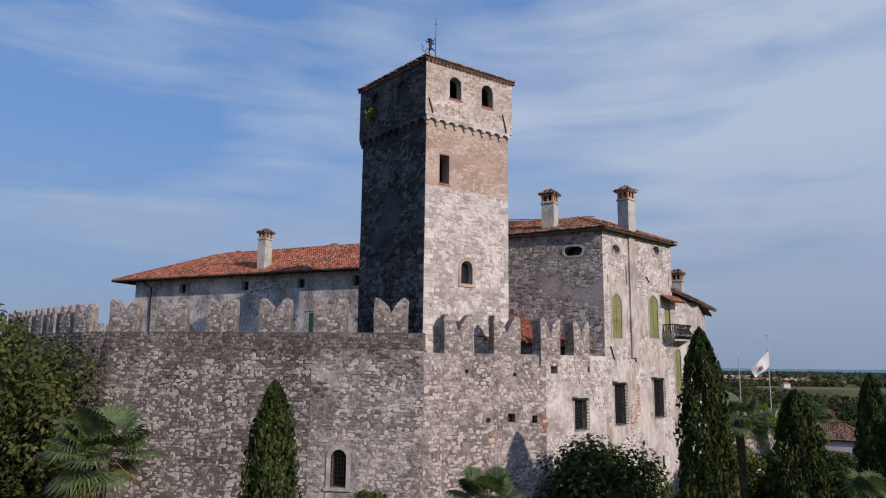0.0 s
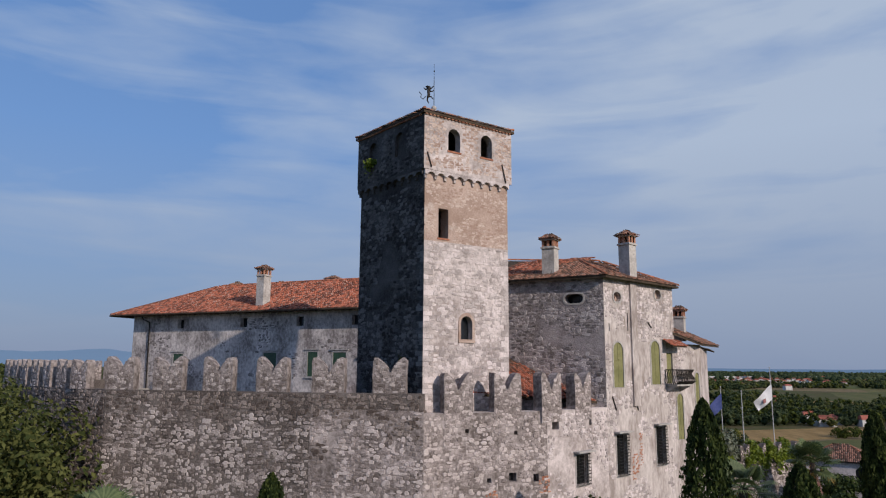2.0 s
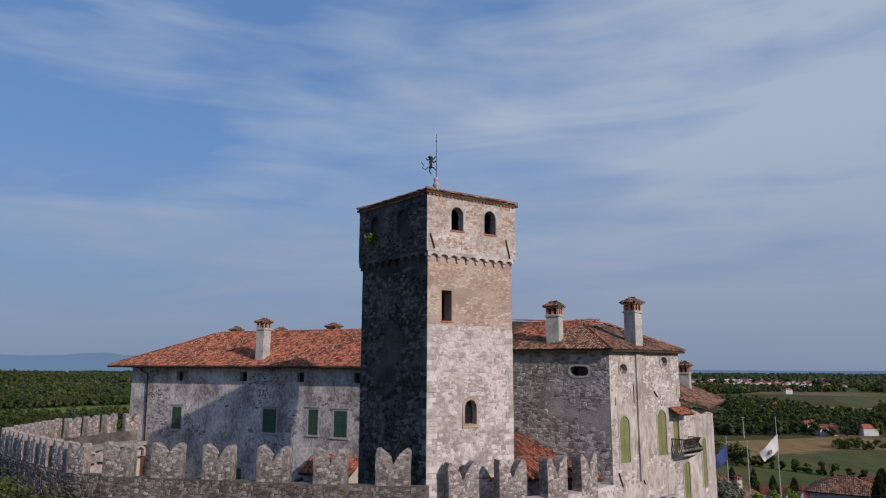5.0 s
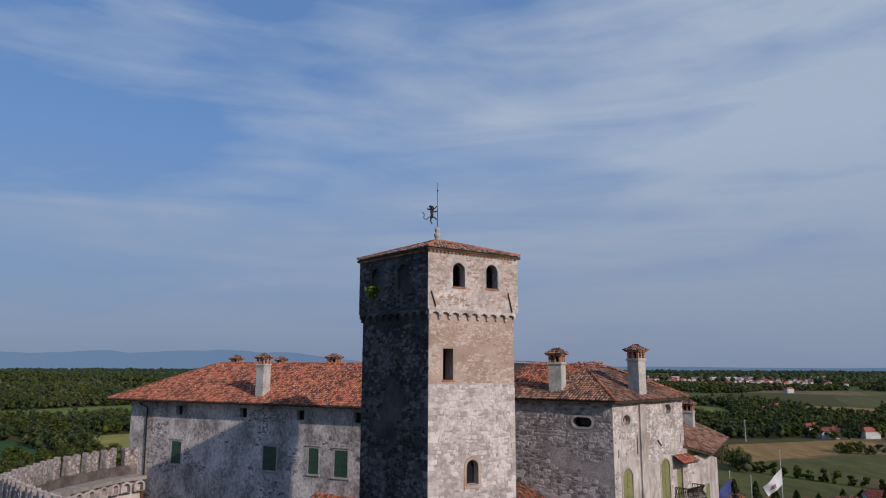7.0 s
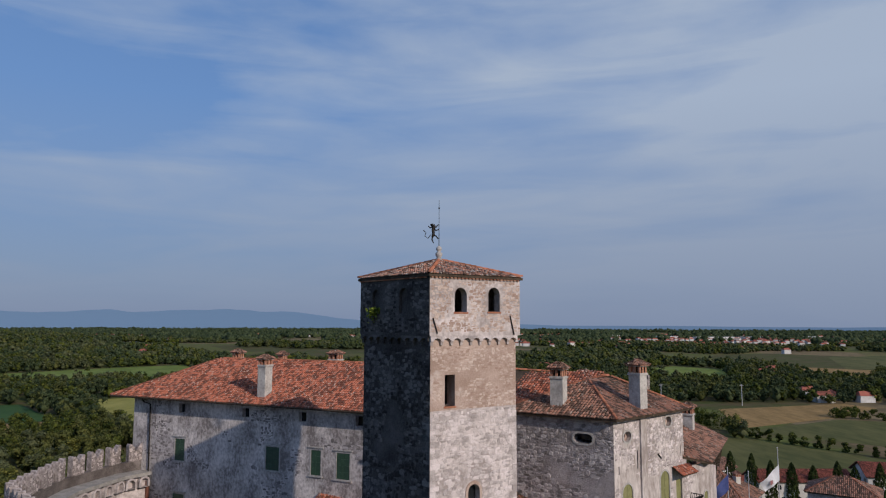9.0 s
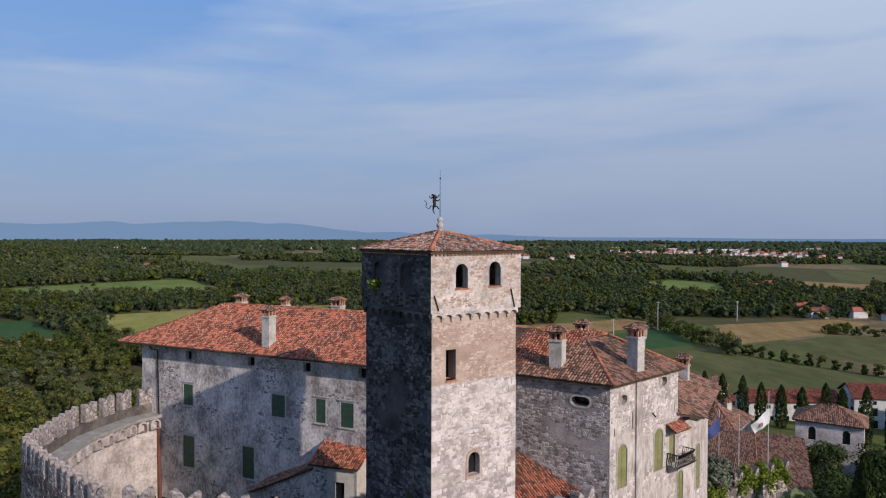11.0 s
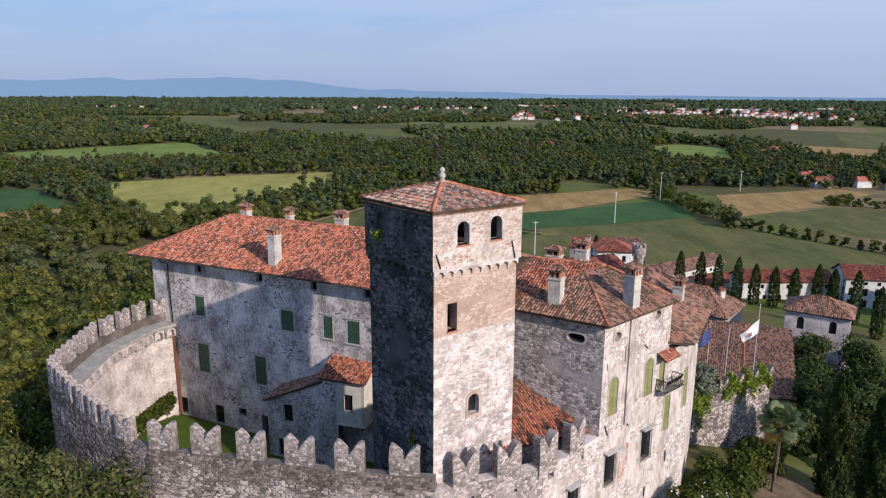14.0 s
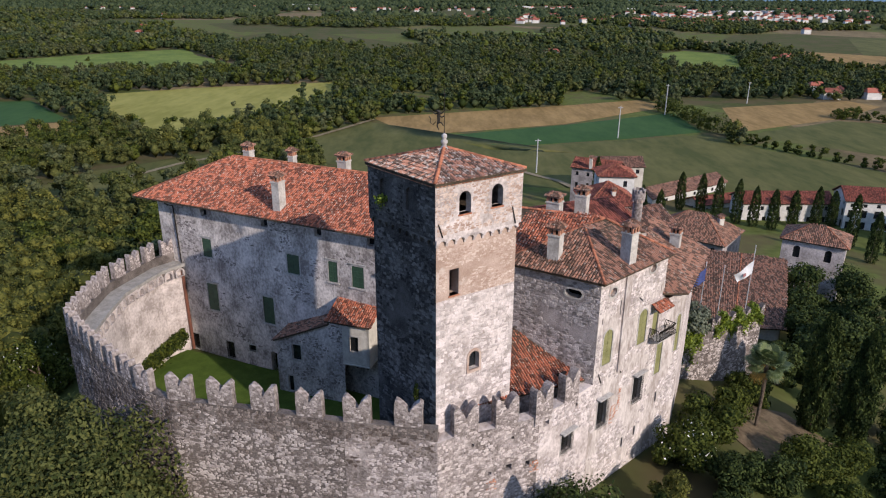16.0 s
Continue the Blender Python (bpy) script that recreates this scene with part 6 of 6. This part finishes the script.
# ---- flags ----
def flag(x, y, top, mat, label, cloth=True, emblem=False, drop=0.6):
    z = 1.0
    t = thing("flagpole", (x, y, z), label, "flag pole")
    m = Mesh()
    m.tube([(x, y, z - 6), (x, y, top)], 0.07, 8, 0.04)
    m.lathe((x, y, top), [(0.04, 0), (0.09, 0.06), (0.02, 0.16)], 8)
    part("pole", m, M_POLE, t)
    if cloth:
        c = Mesh()
        nx, nz = 10, 8
        for i in range(nx + 1):
            u = i / nx
            for j in range(nz + 1):
                v = j / nz
                c.v.append((x - 2.1 * u * (1 - 0.25 * v), y - 0.2 + 0.22 * math.sin(u * 7 + v * 2) * u, top - drop - 1.7 * v - 2.0 * u * (1 - 0.35 * v)))
        for i in range(nx):
            for j in range(nz):
                a = i * (nz + 1) + j
                c.f.append((a, a + 1, a + nz + 2, a + nz + 1))
        cl = part("flag_cloth", c, mat, t, smooth=True, fix=False)
        if emblem:
            e = Mesh()
            e.add([(x - 1.15, y - 0.42, top - drop - 1.75), (x - 0.85, y - 0.42, top - drop - 1.6), (x - 0.8, y - 0.42, top - drop - 2.0), (x - 1.1, y - 0.42, top - drop - 2.2)], [(0, 1, 2, 3)])
            part("emblem", e, M_REDP, cl, "plain red emblem patch", fix=False)


flag(31.5, 79.0, 10.25, M_FLAGB, "grey flagpole with a drooping blue flag")
flag(33.8, 79.0, 9.8, M_FLAG, "bare grey flagpole behind the wall", cloth=False)
flag(37.15, 79.0, 12.4, M_FLAG, "grey flagpole with a white flag", emblem=True, drop=1.7)


# ---- village ----
def house(p0, p1, depth, z0, eave, rise, wallm, roofm, label, rows=(), hip=False, over=0.5, far=False, name="house", tile=0.3):
    f = Face(p0, p1)
    t = thing(name, (p0[0], p0[1], z0), label, "house")
    A, B = Vector(f.at(0, 0)), Vector(f.at(f.len, 0))
    C, D = B - f.n * depth, A - f.n * depth
    for k, (p, q) in enumerate(((A, B), (B, C), (C, D), (D, A))):
        g = Face((p.x, p.y), (q.x, q.y))
        wins = []
        if k in (0, 3) and rows:
            for zc, n, w, h, ar in rows:
                nn = n if k == 0 else max(1, int(n * g.len / f.len))
                for i in range(nn):
                    s = g.len * (i + 0.5) / nn
                    wins.append((arch if ar else rect)(s - w / 2, s + w / 2, zc - h / 2, zc + h / 2))
        m = Mesh()
        gable = (not hip) and k in (1, 3)
        out = rect(0, g.len, z0 - 3, eave)
        if gable:
            out = out[:3] + [(g.len / 2, eave + rise - 0.1)] + out[3:]
        panel(m, g, out, 0.35, wins, rim=False)
        part("wall", m, wallm, t)
        for wn_ in wins:
            pm = Mesh()
            panel(pm, g, wn_, 0.04, out=-0.2)
            part("window", pm, M_GLASS, t)
    fl_ = Mesh()
    fl_.add([tuple(p + Vector((0, 0, eave - 0.3))) for p in (A, B, C, D)], [(0, 1, 2, 3)])
    part("attic_floor", fl_, M_UNDER, t, fix=False)
    up = Vector((0, 0, eave))
    e = [A + (f.n - f.u) * over + up, B + (f.n + f.u) * over + up, C + (f.u - f.n) * over + up, D - (f.n + f.u) * over + up]
    top = Vector((0, 0, eave + rise))
    ins = min(depth / 2, f.len / 2 - 0.01) if hip else -over
    r0, r1 = A - f.n * depth / 2 + f.u * ins + top, B - f.n * depth / 2 - f.u * ins + top
    base, tl = Mesh(), Mesh()
    qs = [[e[0], e[1], r1, r0], [e[2], e[3], r0, r1]]
    if hip:
        qs += [[e[1], e[2], r1], [e[3], e[0], r0]]
    for q in qs:
        roof_plane(base, tl, q, q[0], q[1], w=tile, l=tile * 1.7, seed=91, thick=0.14)
    part("roof", base, M_UNDER, t)
    part("roof_tiles", tl, roofm, t, kind="stuff", fix=False)
    if hip:
        for a, b in ((e[0], r0), (e[1], r1)):
            hip_tiles(a, b, t)
    return t


house((64.9, 126.4), (74.0, 120.6), 8.5, -14.5, -3.4, 2.4, M_PALE, M_TILE_OLD, "square rubble stone gatehouse with a hipped tile roof", [(-5.6, 2, 1.2, 2.4, True)], hip=True, name="gatehouse")
house((86.6, 193.4), (112.8, 193.6), 9.0, -23.5, -16.8, 2.6, M_WHITE, M_TILE_RED, "long white two-storey farmhouse with a red roof", [(-18.2, 7, 1.0, 1.2, False), (-21.6, 6, 1.1, 1.7, False)])
house((113.0, 188.0), (133.0, 184.0), 11.0, -23.5, -14.2, 3.0, M_WHITE, M_TILE_RED, "tall white farmhouse with a red roof", [(-15.4, 6, 1.0, 1.0, False), (-17.9, 6, 1.6, 2.2, False), (-21.3, 6, 1.8, 2.2, False)])
house((65.0, 209.5), (96.0, 230.5), 9.0, -24.0, -20.4, 2.6, M_WHITE, M_TILE_OLD, "long white farm building with an old brown roof", [(-21.8, 8, 1.3, 1.2, False)])
house((78.0, 203.5), (94.0, 209.5), 7.0, -24.0, -20.6, 1.8, M_CREAM, M_TILE_RED, "low outbuilding with a red roof", [(-22.2, 3, 1.0, 1.2, False)])
house((38.5, 206.5), (50.5, 200.5), 9.0, -24.0, -9.4, 2.2, M_GREYD, M_TILE_RED, "grey plastered village house with a low tile roof", [(-11.2, 4, 0.9, 1.2, False), (-14.6, 4, 0.9, 1.4, False)])
house((50.0, 225.0), (66.0, 225.5), 9.0, -24.0, -14.0, 2.6, M_CREAM, M_TILE_OLD, "long village house with a grey-brown roof", [(-15.6, 4, 1.2, 1.4, False)])
house((36.2, 159.6), (44.4, 159.0), 8.0, -18.0, 0.0, 2.1, M_WHITE, M_TILE_RED, "square plastered house with a hipped red roof", [(-1.8, 2, 0.9, 1.5, False)], hip=True)
house((30.6, 144.0), (42.0, 144.4), 12.0, -16.0, -2.6, 3.9, M_CREAM, M_TILE_RED, "village house with a steep hipped red roof", [(-4.0, 4, 0.9, 1.1, False)], hip=True)
house((43.5, 141.0), (55.7, 131.2), 12.0, -20.0, -6.9, 4.2, M_GREYD, M_TILE_OLD, "stone house with a brown hipped roof", [(-8.4, 4, 0.8, 1.1, False)], hip=True)
house((121.0, 172.0), (132.0, 168.0), 9.0, -23.0, -13.5, 2.4, M_GREYD, M_TILE_RED, "grey stone village house with a red roof", [(-15.5, 3, 1.0, 1.6, False), (-19.0, 3, 1.0, 1.6, False)])
# ranges behind the keep
house((7.5, 69.0), (21.0, 75.2), 9.0, -6.0, 16.6, 1.7, M_PALE, M_TILE_RED, "rear castle range with a low red tile roof", name="rear_range")
house((22.0, 81.0), (28.6, 83.6), 7.0, -8.0, 13.4, 1.7, M_PALE, M_TILE_OLD, "small pale castle range with a brown tile roof", name="rear_range")


def build_shed_roofs():
    t = thing("gate_range", (46, 102, -16), "low stone range with a broad brown tiled roof", "building")
    b, tl = Mesh(), Mesh()
    for q, sd in (([(35.5, 103.0, -9.2), (45.9, 99.6, -9.0), (53.8, 118.5, -3.5), (43.4, 121.9, -3.7)], 95), ([(45.9, 99.6, -9.0), (54.2, 99.4, -9.3), (61.55, 116.98, -4.19), (53.8, 118.5, -3.5)], 96)):
        q = [Vector(v) for v in q]
        roof_plane(b, tl, q, q[0], q[1], seed=sd, w=0.27, l=0.44)
    part("roof", b, M_UNDER, t)
    part("roof_tiles", tl, M_TILE_OLD, t, kind="stuff", fix=False)
    hip_tiles((45.9, 99.6, -9.0), (53.8, 118.5, -3.5), t)
    for p, q in (((36.2, 103.4), (45.9, 100.3)), ((45.9, 100.3), (53.7, 100.1)), ((53.7, 100.1), (60.6, 115.8))):
        g = Face(p, q)
        m = Mesh()
        panel(m, g, [(0, -18), (g.len, -18), (g.len, -9.5), (0, -9.5)] if g.len < 12 else [(0, -18), (g.len, -18), (g.len, -4.3), (0, -9.5)], 0.5, out=-0.25, rim=False)
        part("wall", m, M_CREAM, t)


build_shed_roofs()


def build_turret():
    x, y, z = 21.1, 74.7, 14.5
    t = thing("round_turret", (x, y, z), "small round battlemented brick chimney turret", "turret")
    m = Mesh()
    m.lathe((x, y, z), [(0.56, 0), (0.54, 4.6), (0.74, 5.2), (0.74, 5.85), (0.5, 5.85), (0.5, 5.3)], 16)
    part("wall", m, M_MID, t, smooth=False)
    for i in range(8):
        a = 2 * math.pi * i / 8
        k = Mesh()
        k.box((x + 0.64 * math.cos(a), y + 0.64 * math.sin(a), z + 5.83), (0.3, 0.18, 0.36), (-math.sin(a), math.cos(a)))
        part("merlon", k, M_MID, t)
        k = Mesh()
        k.box((x + 0.6 * math.cos(a + 0.39), y + 0.6 * math.sin(a + 0.39), z + 4.75), (0.16, 0.2, 0.4), (-math.sin(a + 0.39), math.cos(a + 0.39)))
        part("corbel", k, M_BRICKISH, t)


build_turret()
chimney(57.4, 138.2, -6.2, -2.4, 1.0, 1.0, (1, 0.2), label="yellow plastered chimney on a village roof", mat=M_CREAM, roofm=M_TILE_OLD)
chimney(36.6, 146.6, -1.6, 0.9, 0.8, 0.8, (1, 0.1), label="small plastered chimney on a village house", mat=M_CREAM, roofm=M_TILE_OLD)
chimney(43.6, 204.0, -8.8, -5.2, 0.9, 0.9, (1, -0.4), label="small chimney on a grey village house", mat=M_CREAM, roofm=M_TILE_OLD)

# cypresses in the village
for i, (x_, y_, h_) in enumerate([(71.6, 203.6, 9), (75, 196, 10), (78.5, 192, 10), (83, 189.3, 10), (86.8, 186.6, 9), (91, 184, 9), (99.2, 189, 8), (105.7, 189, 9), (110.6, 189.5, 8), (105.2, 170, 11), (103.4, 157.5, 10), (112, 164, 9), (46.5, 158, 9), (49.5, 154.0, 8), (44.0, 196.0, 9)]):
    cypress(x_, y_, h_ * 1.3 if i < 12 else (16, 16, 17)[i - 12], 1.35, 120 + i, n=1700, size=0.32, group="village cypresses")


def bush_row(name, pts, step, h, r, mat, label, seed):
    rng = np.random.default_rng(seed)
    V = []
    for x, y, dx, dy in along(pts, step):
        z = ground_z(x, y)
        k = rng.uniform(0.75, 1.15)
        lb = lobes(rng, h * k, r * k, 12, 0.12)
        V.append(leaf_quads(shell(rng, lb, 520) + np.array([x, y, z, 0, 0, 0]), 0.38, rng))
    tagged(new(name, cloud_data(name, np.concatenate(V), mat)), label, "hedge", kind="stuff")


bush_row("hedge", [(137, 332), (141, 308), (150, 292), (161, 276), (172, 260), (186, 242)], 5.4, 4.4, 2.3, M_LEAF, "row of rounded trees along a field edge", 201)
bush_row("hedge", [(124, 402), (131, 370), (130, 345), (136, 331)], 4.5, 9.0, 4.6, M_LEAF, "tall hedge between two fields", 202)
bush_row("hedge", [(250, 362), (213, 381), (232, 392)], 4.5, 5.0, 3.0, M_LEAF, "hedge along a meadow", 203)

# power poles
for x_, y_, h_ in ((122.7, 388.9, 17), (80.8, 322, 15), (33.8, 251, 13), (187, 434, 13)):
    z_ = ground_z(x_, y_)
    pl_ = thing("power_pole", (x_, y_, z_), "tall grey concrete power pole in a field", "pole", "field poles")
    m_ = Mesh()
    m_.tube([(x_, y_, z_ - 0.5), (x_, y_, z_ + h_)], 0.28, 8, 0.17)
    part("mast", m_, M_POLE, pl_)
    m_ = Mesh()
    m_.box((x_, y_, z_ + h_ - 0.7), (2.2, 0.2, 0.2), (1, 0))
    part("cross_arm", m_, M_POLE, pl_)


# ---- woods ----
def ribbon(name, pts, width, mat, label):
    """A narrow strip that follows the ground."""
    m = Mesh()
    line = [q for q in along(pts, 4.0)]
    for x, y, dx, dy in line:
        for k in (-0.5, 0.5):
            a, b = x - dy * k * width, y + dx * k * width
            m.v.append((a, b, ground_z(a, b) + 0.55))
    m.f.extend((2 * i, 2 * i + 1, 2 * i + 3, 2 * i + 2) for i in range(len(line) - 1))
    setting(name, m, mat, label, "track", smooth=True)


M_TRACK = material("dry_dirt_track", (0.17, 0.14, 0.09), (0.26, 0.21, 0.14), 0.3, bump=0.3)
ribbon("dirt_track", [(-118, 236), (-103, 266), (-86, 284), (-74.6, 293.5), (-60, 322), (-38, 368)], 2.6, M_TRACK, "pale dirt track across a meadow")
ribbon("dirt_track", [(27, 255), (33, 246), (40, 238), (44, 226)], 2.4, M_TRACK, "pale dirt track across a meadow")


def in_field(x, y):
    return any(inside(f[1], x, y) for f in FIELDS)


def wooded(x, y):
    """Where trees stand in the landscape."""
    if in_field(x, y):
        return False
    r = math.hypot(x - HC[0], y - HC[1])
    if r < 46 or y < 20:
        return False
    if x > 14 and y < 262 and x < 235:
        return False
    if x > -45 and y < 100:
        return False
    if -48 < x <= 14 and y < 300 and y > 96:
        return x < -20 and y < 200 and noise.noise(Vector((x * 0.02, y * 0.02, 3))) > 0.05
    if 135 < x < 330 and 255 < y < 480:
        return y > 448
    if x < -45 and y < 345:
        return True
    k = noise.noise(Vector((x * 0.0042, y * 0.0026, 1.7))) + 0.5 * noise.noise(Vector((x * 0.013, y * 0.009, 4.2)))
    if y < 700:
        return k > -0.3
    if x > 250:
        return k > -0.02
    return k > -0.1


def ico():
    bm = bmesh.new()
    bmesh.ops.create_icosphere(bm, subdivisions=1, radius=1.0)
    v = np.array([tuple(q.co) for q in bm.verts])
    f = np.array([[q.index for q in fc.verts] for fc in bm.faces])
    bm.free()
    return v, f


FINE = ico()
COARSE = (np.array([(1.0, 0, 0), (0, 1, 0), (-1, 0, 0), (0, -1, 0), (0, 0, 1), (0, 0, -0.8)]),
          np.array([(0, 1, 4), (1, 2, 4), (2, 3, 4), (3, 0, 4), (1, 0, 5), (2, 1, 5), (3, 2, 5), (0, 3, 5)]))


def woods(name, y0, y1, spacing, h, per, size, seed, label, mats, clumps=6):
    """Trees of uneven height: each a few leafy clumps round a dark core, in one of several greens."""
    rng = np.random.default_rng(seed)
    ICO_V, ICO_F = FINE if spacing < 7 else COARSE
    nv, nf = len(ICO_V), len(ICO_F)
    quads, qm, core, cm = [], [], [], []
    y = y0
    while y < y1:
        lim = 0.74 * y + 30
        x = -lim
        while x < lim:
            px_, py_ = x + rng.uniform(-0.5, 0.5) * spacing, y + rng.uniform(-0.5, 0.5) * spacing
            x += spacing
            if not wooded(px_, py_):
                continue
            kind = noise.noise(Vector((px_ * 0.021, py_ * 0.016, 5.1))) * 1.1 + rng.normal() * 0.42
            mi = min(len(mats) - 1, max(0, int((kind + 0.85) / 1.7 * len(mats))))
            hh = h * rng.uniform(0.55, 1.2) * (1.25 if rng.random() < 0.12 else 1.0)
            r = min(spacing * rng.uniform(0.5, 0.78), 5.6 if spacing < 13 else 99)
            lb = lobes(rng, hh, r, clumps, 0.3) + [(0, 0, hh * 0.6, r * 0.5)]
            o = np.array([px_, py_, ground_z(px_, py_)])
            for a, b, c, rad in lb:
                core.append((ICO_V * (1 + 0.16 * rng.normal(size=(nv, 1)))) * rad * (0.7 if spacing < 12 else 0.82) * np.array([1, 1, 0.9]) + o + np.array([a, b, c]))
            core.append(ICO_V * np.array([r * 0.55, r * 0.55, hh * 0.36]) + o + np.array([0, 0, hh * 0.3]))
            cm.append(np.full(nf * (len(lb) + 1), mi))
            P = shell(rng, lb, per)
            P[:, :3] += o
            quads.append(leaf_quads(P, size, rng))
            qm.append(np.full(per, mi))
        y += spacing
    Q, C = np.concatenate(quads), np.concatenate(core)
    nq, nc = len(Q) // 4, len(C) // nv
    tri = (ICO_F[None] + nv * np.arange(nc)[:, None, None]).reshape(-1) + len(Q)
    d = bpy.data.meshes.new(name)
    d.vertices.add(len(Q) + len(C))
    d.vertices.foreach_set("co", np.concatenate([Q, C]).astype(np.float32).ravel())
    d.loops.add(4 * nq + 3 * nf * nc)
    d.loops.foreach_set("vertex_index", np.concatenate([np.arange(4 * nq), tri]).astype(np.int32))
    d.polygons.add(nq + nf * nc)
    d.polygons.foreach_set("loop_start", np.concatenate([np.arange(0, 4 * nq, 4), 4 * nq + np.arange(0, 3 * nf * nc, 3)]).astype(np.int32))
    d.polygons.foreach_set("material_index", np.concatenate(qm + cm).astype(np.int32))
    d.polygons.foreach_set("use_smooth", np.concatenate([np.zeros(nq, bool), np.ones(nf * nc, bool)]))
    d.update(calc_edges=True)
    for mt in mats:
        d.materials.append(mt)
    tagged(new(name, d), label, "woods", kind="stuff")


NEAR_GREENS = (M_WOODN, M_LEAF_Y, M_LEAF_Y, M_LEAF_Y)
GREENS = (M_WOOD, M_WOOD, M_LEAF, M_WOODN, M_WILLOW)
woods("woodland", 45, 130, 6.0, 10.5, 1500, 0.23, 301, "dense mixed woodland on the castle hill", NEAR_GREENS, 9)
woods("woodland", 130, 330, 7.2, 10.5, 560, 0.42, 311, "dense mixed woodland below the castle hill", (M_LEAF, M_WOODN, M_WOODN, M_LEAF_Y, M_WILLOW), 8)
woods("woodland", 330, 760, 8.4, 10.5, 150, 0.72, 321, "belts of trees between fields", GREENS, 6)
woods("woodland", 760, 1600, 13.0, 10.0, 34, 1.5, 304, "distant belts of trees", GREENS, 4)
woods("woodland", 1600, 4300, 40.0, 12.0, 10, 4.0, 305, "far trees on the plain", (M_WOOD, M_WOOD), 2)


# ---- distant houses and hills ----
def town():
    rng = random.Random(77)
    walls, roofs = Mesh(), Mesh()
    spots = []
    for cx, cy, sxx, syy, n in ((560, 1500, 200, 140, 30), (900, 2000, 300, 220, 70), (1150, 1700, 380, 260, 90), (300, 1700, 300, 250, 60), (-300, 2400, 700, 200, 70), (900, 2500, 700, 260, 110), (-700, 1500, 160, 60, 10), (200, 1500, 160, 100, 14), (1700, 2300, 400, 400, 60)):
        for i in range(int(n * 1.7)):
            spots.append((rng.gauss(cx, sxx * 0.6), rng.gauss(cy, syy * 0.6), rng.uniform(8, 15), rng.uniform(7, 10), rng.uniform(4, 8)))
    spots += [(108, 722, 16, 10, 7), (307, 655, 20, 10, 6), (318, 668, 14, 10, 8), (249, 455, 11, 8, 4.5), (276, 456, 10, 8, 4.5), (262, 470, 11, 8, 4), (290, 440, 11, 8, 4), (252, 480, 10, 8, 5.5), (-390, 930, 16, 9, 6), (-420, 1010, 14, 9, 6)]
    for x, y, w, d, h in spots:
        a = rng.uniform(-0.5, 0.5)
        ux = (math.cos(a), math.sin(a))
        z = ground_z(x, y)
        walls.box((x, y, z - 2), (w, d, h + 2), ux)
        u = Vector((ux[0], ux[1], 0)); v = Vector((-u.y, u.x, 0))
        c = Vector((x, y, z + h))
        W, D = w / 2 + 0.5, d / 2 + 0.5
        roofs.add([tuple(c - u * W - v * D), tuple(c + u * W - v * D), tuple(c + u * W + v * D), tuple(c - u * W + v * D), tuple(c - u * W * 0.6 + Vector((0, 0, 2.6))), tuple(c + u * W * 0.6 + Vector((0, 0, 2.6)))],
                  [(0, 1, 5, 4), (1, 2, 5), (2, 3, 4, 5), (3, 0, 4), (3, 2, 1, 0)])
    tagged(new("town_walls", data_of("town_walls", walls, M_WHITE)), "scattered pale house walls on the plain", "houses", kind="stuff")
    tagged(new("town_roofs", data_of("town_roofs", roofs, M_TILE_RED)), "scattered red house roofs on the plain", "houses", kind="stuff")
    sheds = Mesh()
    for x, y, w in ((820, 2060, 120), (960, 2100, 90), (1060, 2050, 70), (700, 2150, 60), (1150, 2200, 110), (250, 2500, 80), (-500, 2600, 90), (560, 2300, 60)):
        sheds.box((x, y, ground_z(x, y) - 2), (w, 50, 12), (1, rng.uniform(-0.1, 0.2)))
    tagged(new("factory_sheds", data_of("factory_sheds", sheds, M_WHITE)), "white factory sheds far out on the plain", "factory", kind="stuff")


town()


def hills():
    """A faint range along the horizon, its blue haze put into the glow."""
    m = Mesh()
    n = 260
    for i in range(n + 1):
        a = radians(48 + 95 * i / n)
        x, y = 4880 * math.cos(a), 4880 * math.sin(a)
        t = i / n
        k = noise.noise(Vector((t * 9, 0.3, 0))) * 0.5 + noise.noise(Vector((t * 26, 1.3, 0))) * 0.22 + noise.noise(Vector((t * 70, 2.3, 0))) * 0.08
        top = 2 + 84 * max(0.0, min(1.0, (t - 0.34) * 4.5)) * (0.75 + k) + 12 * k
        m.v.extend([(x, y, -60), (x, y, top)])
    for i in range(n):
        m.f.append((2 * i + 2, 2 * i, 2 * i + 1, 2 * i + 3))
    setting("backdrop_hills", m, M_HAZE_HILL, "hills along the far horizon with blue haze painted into their glow", "hills", smooth=True)


hills()
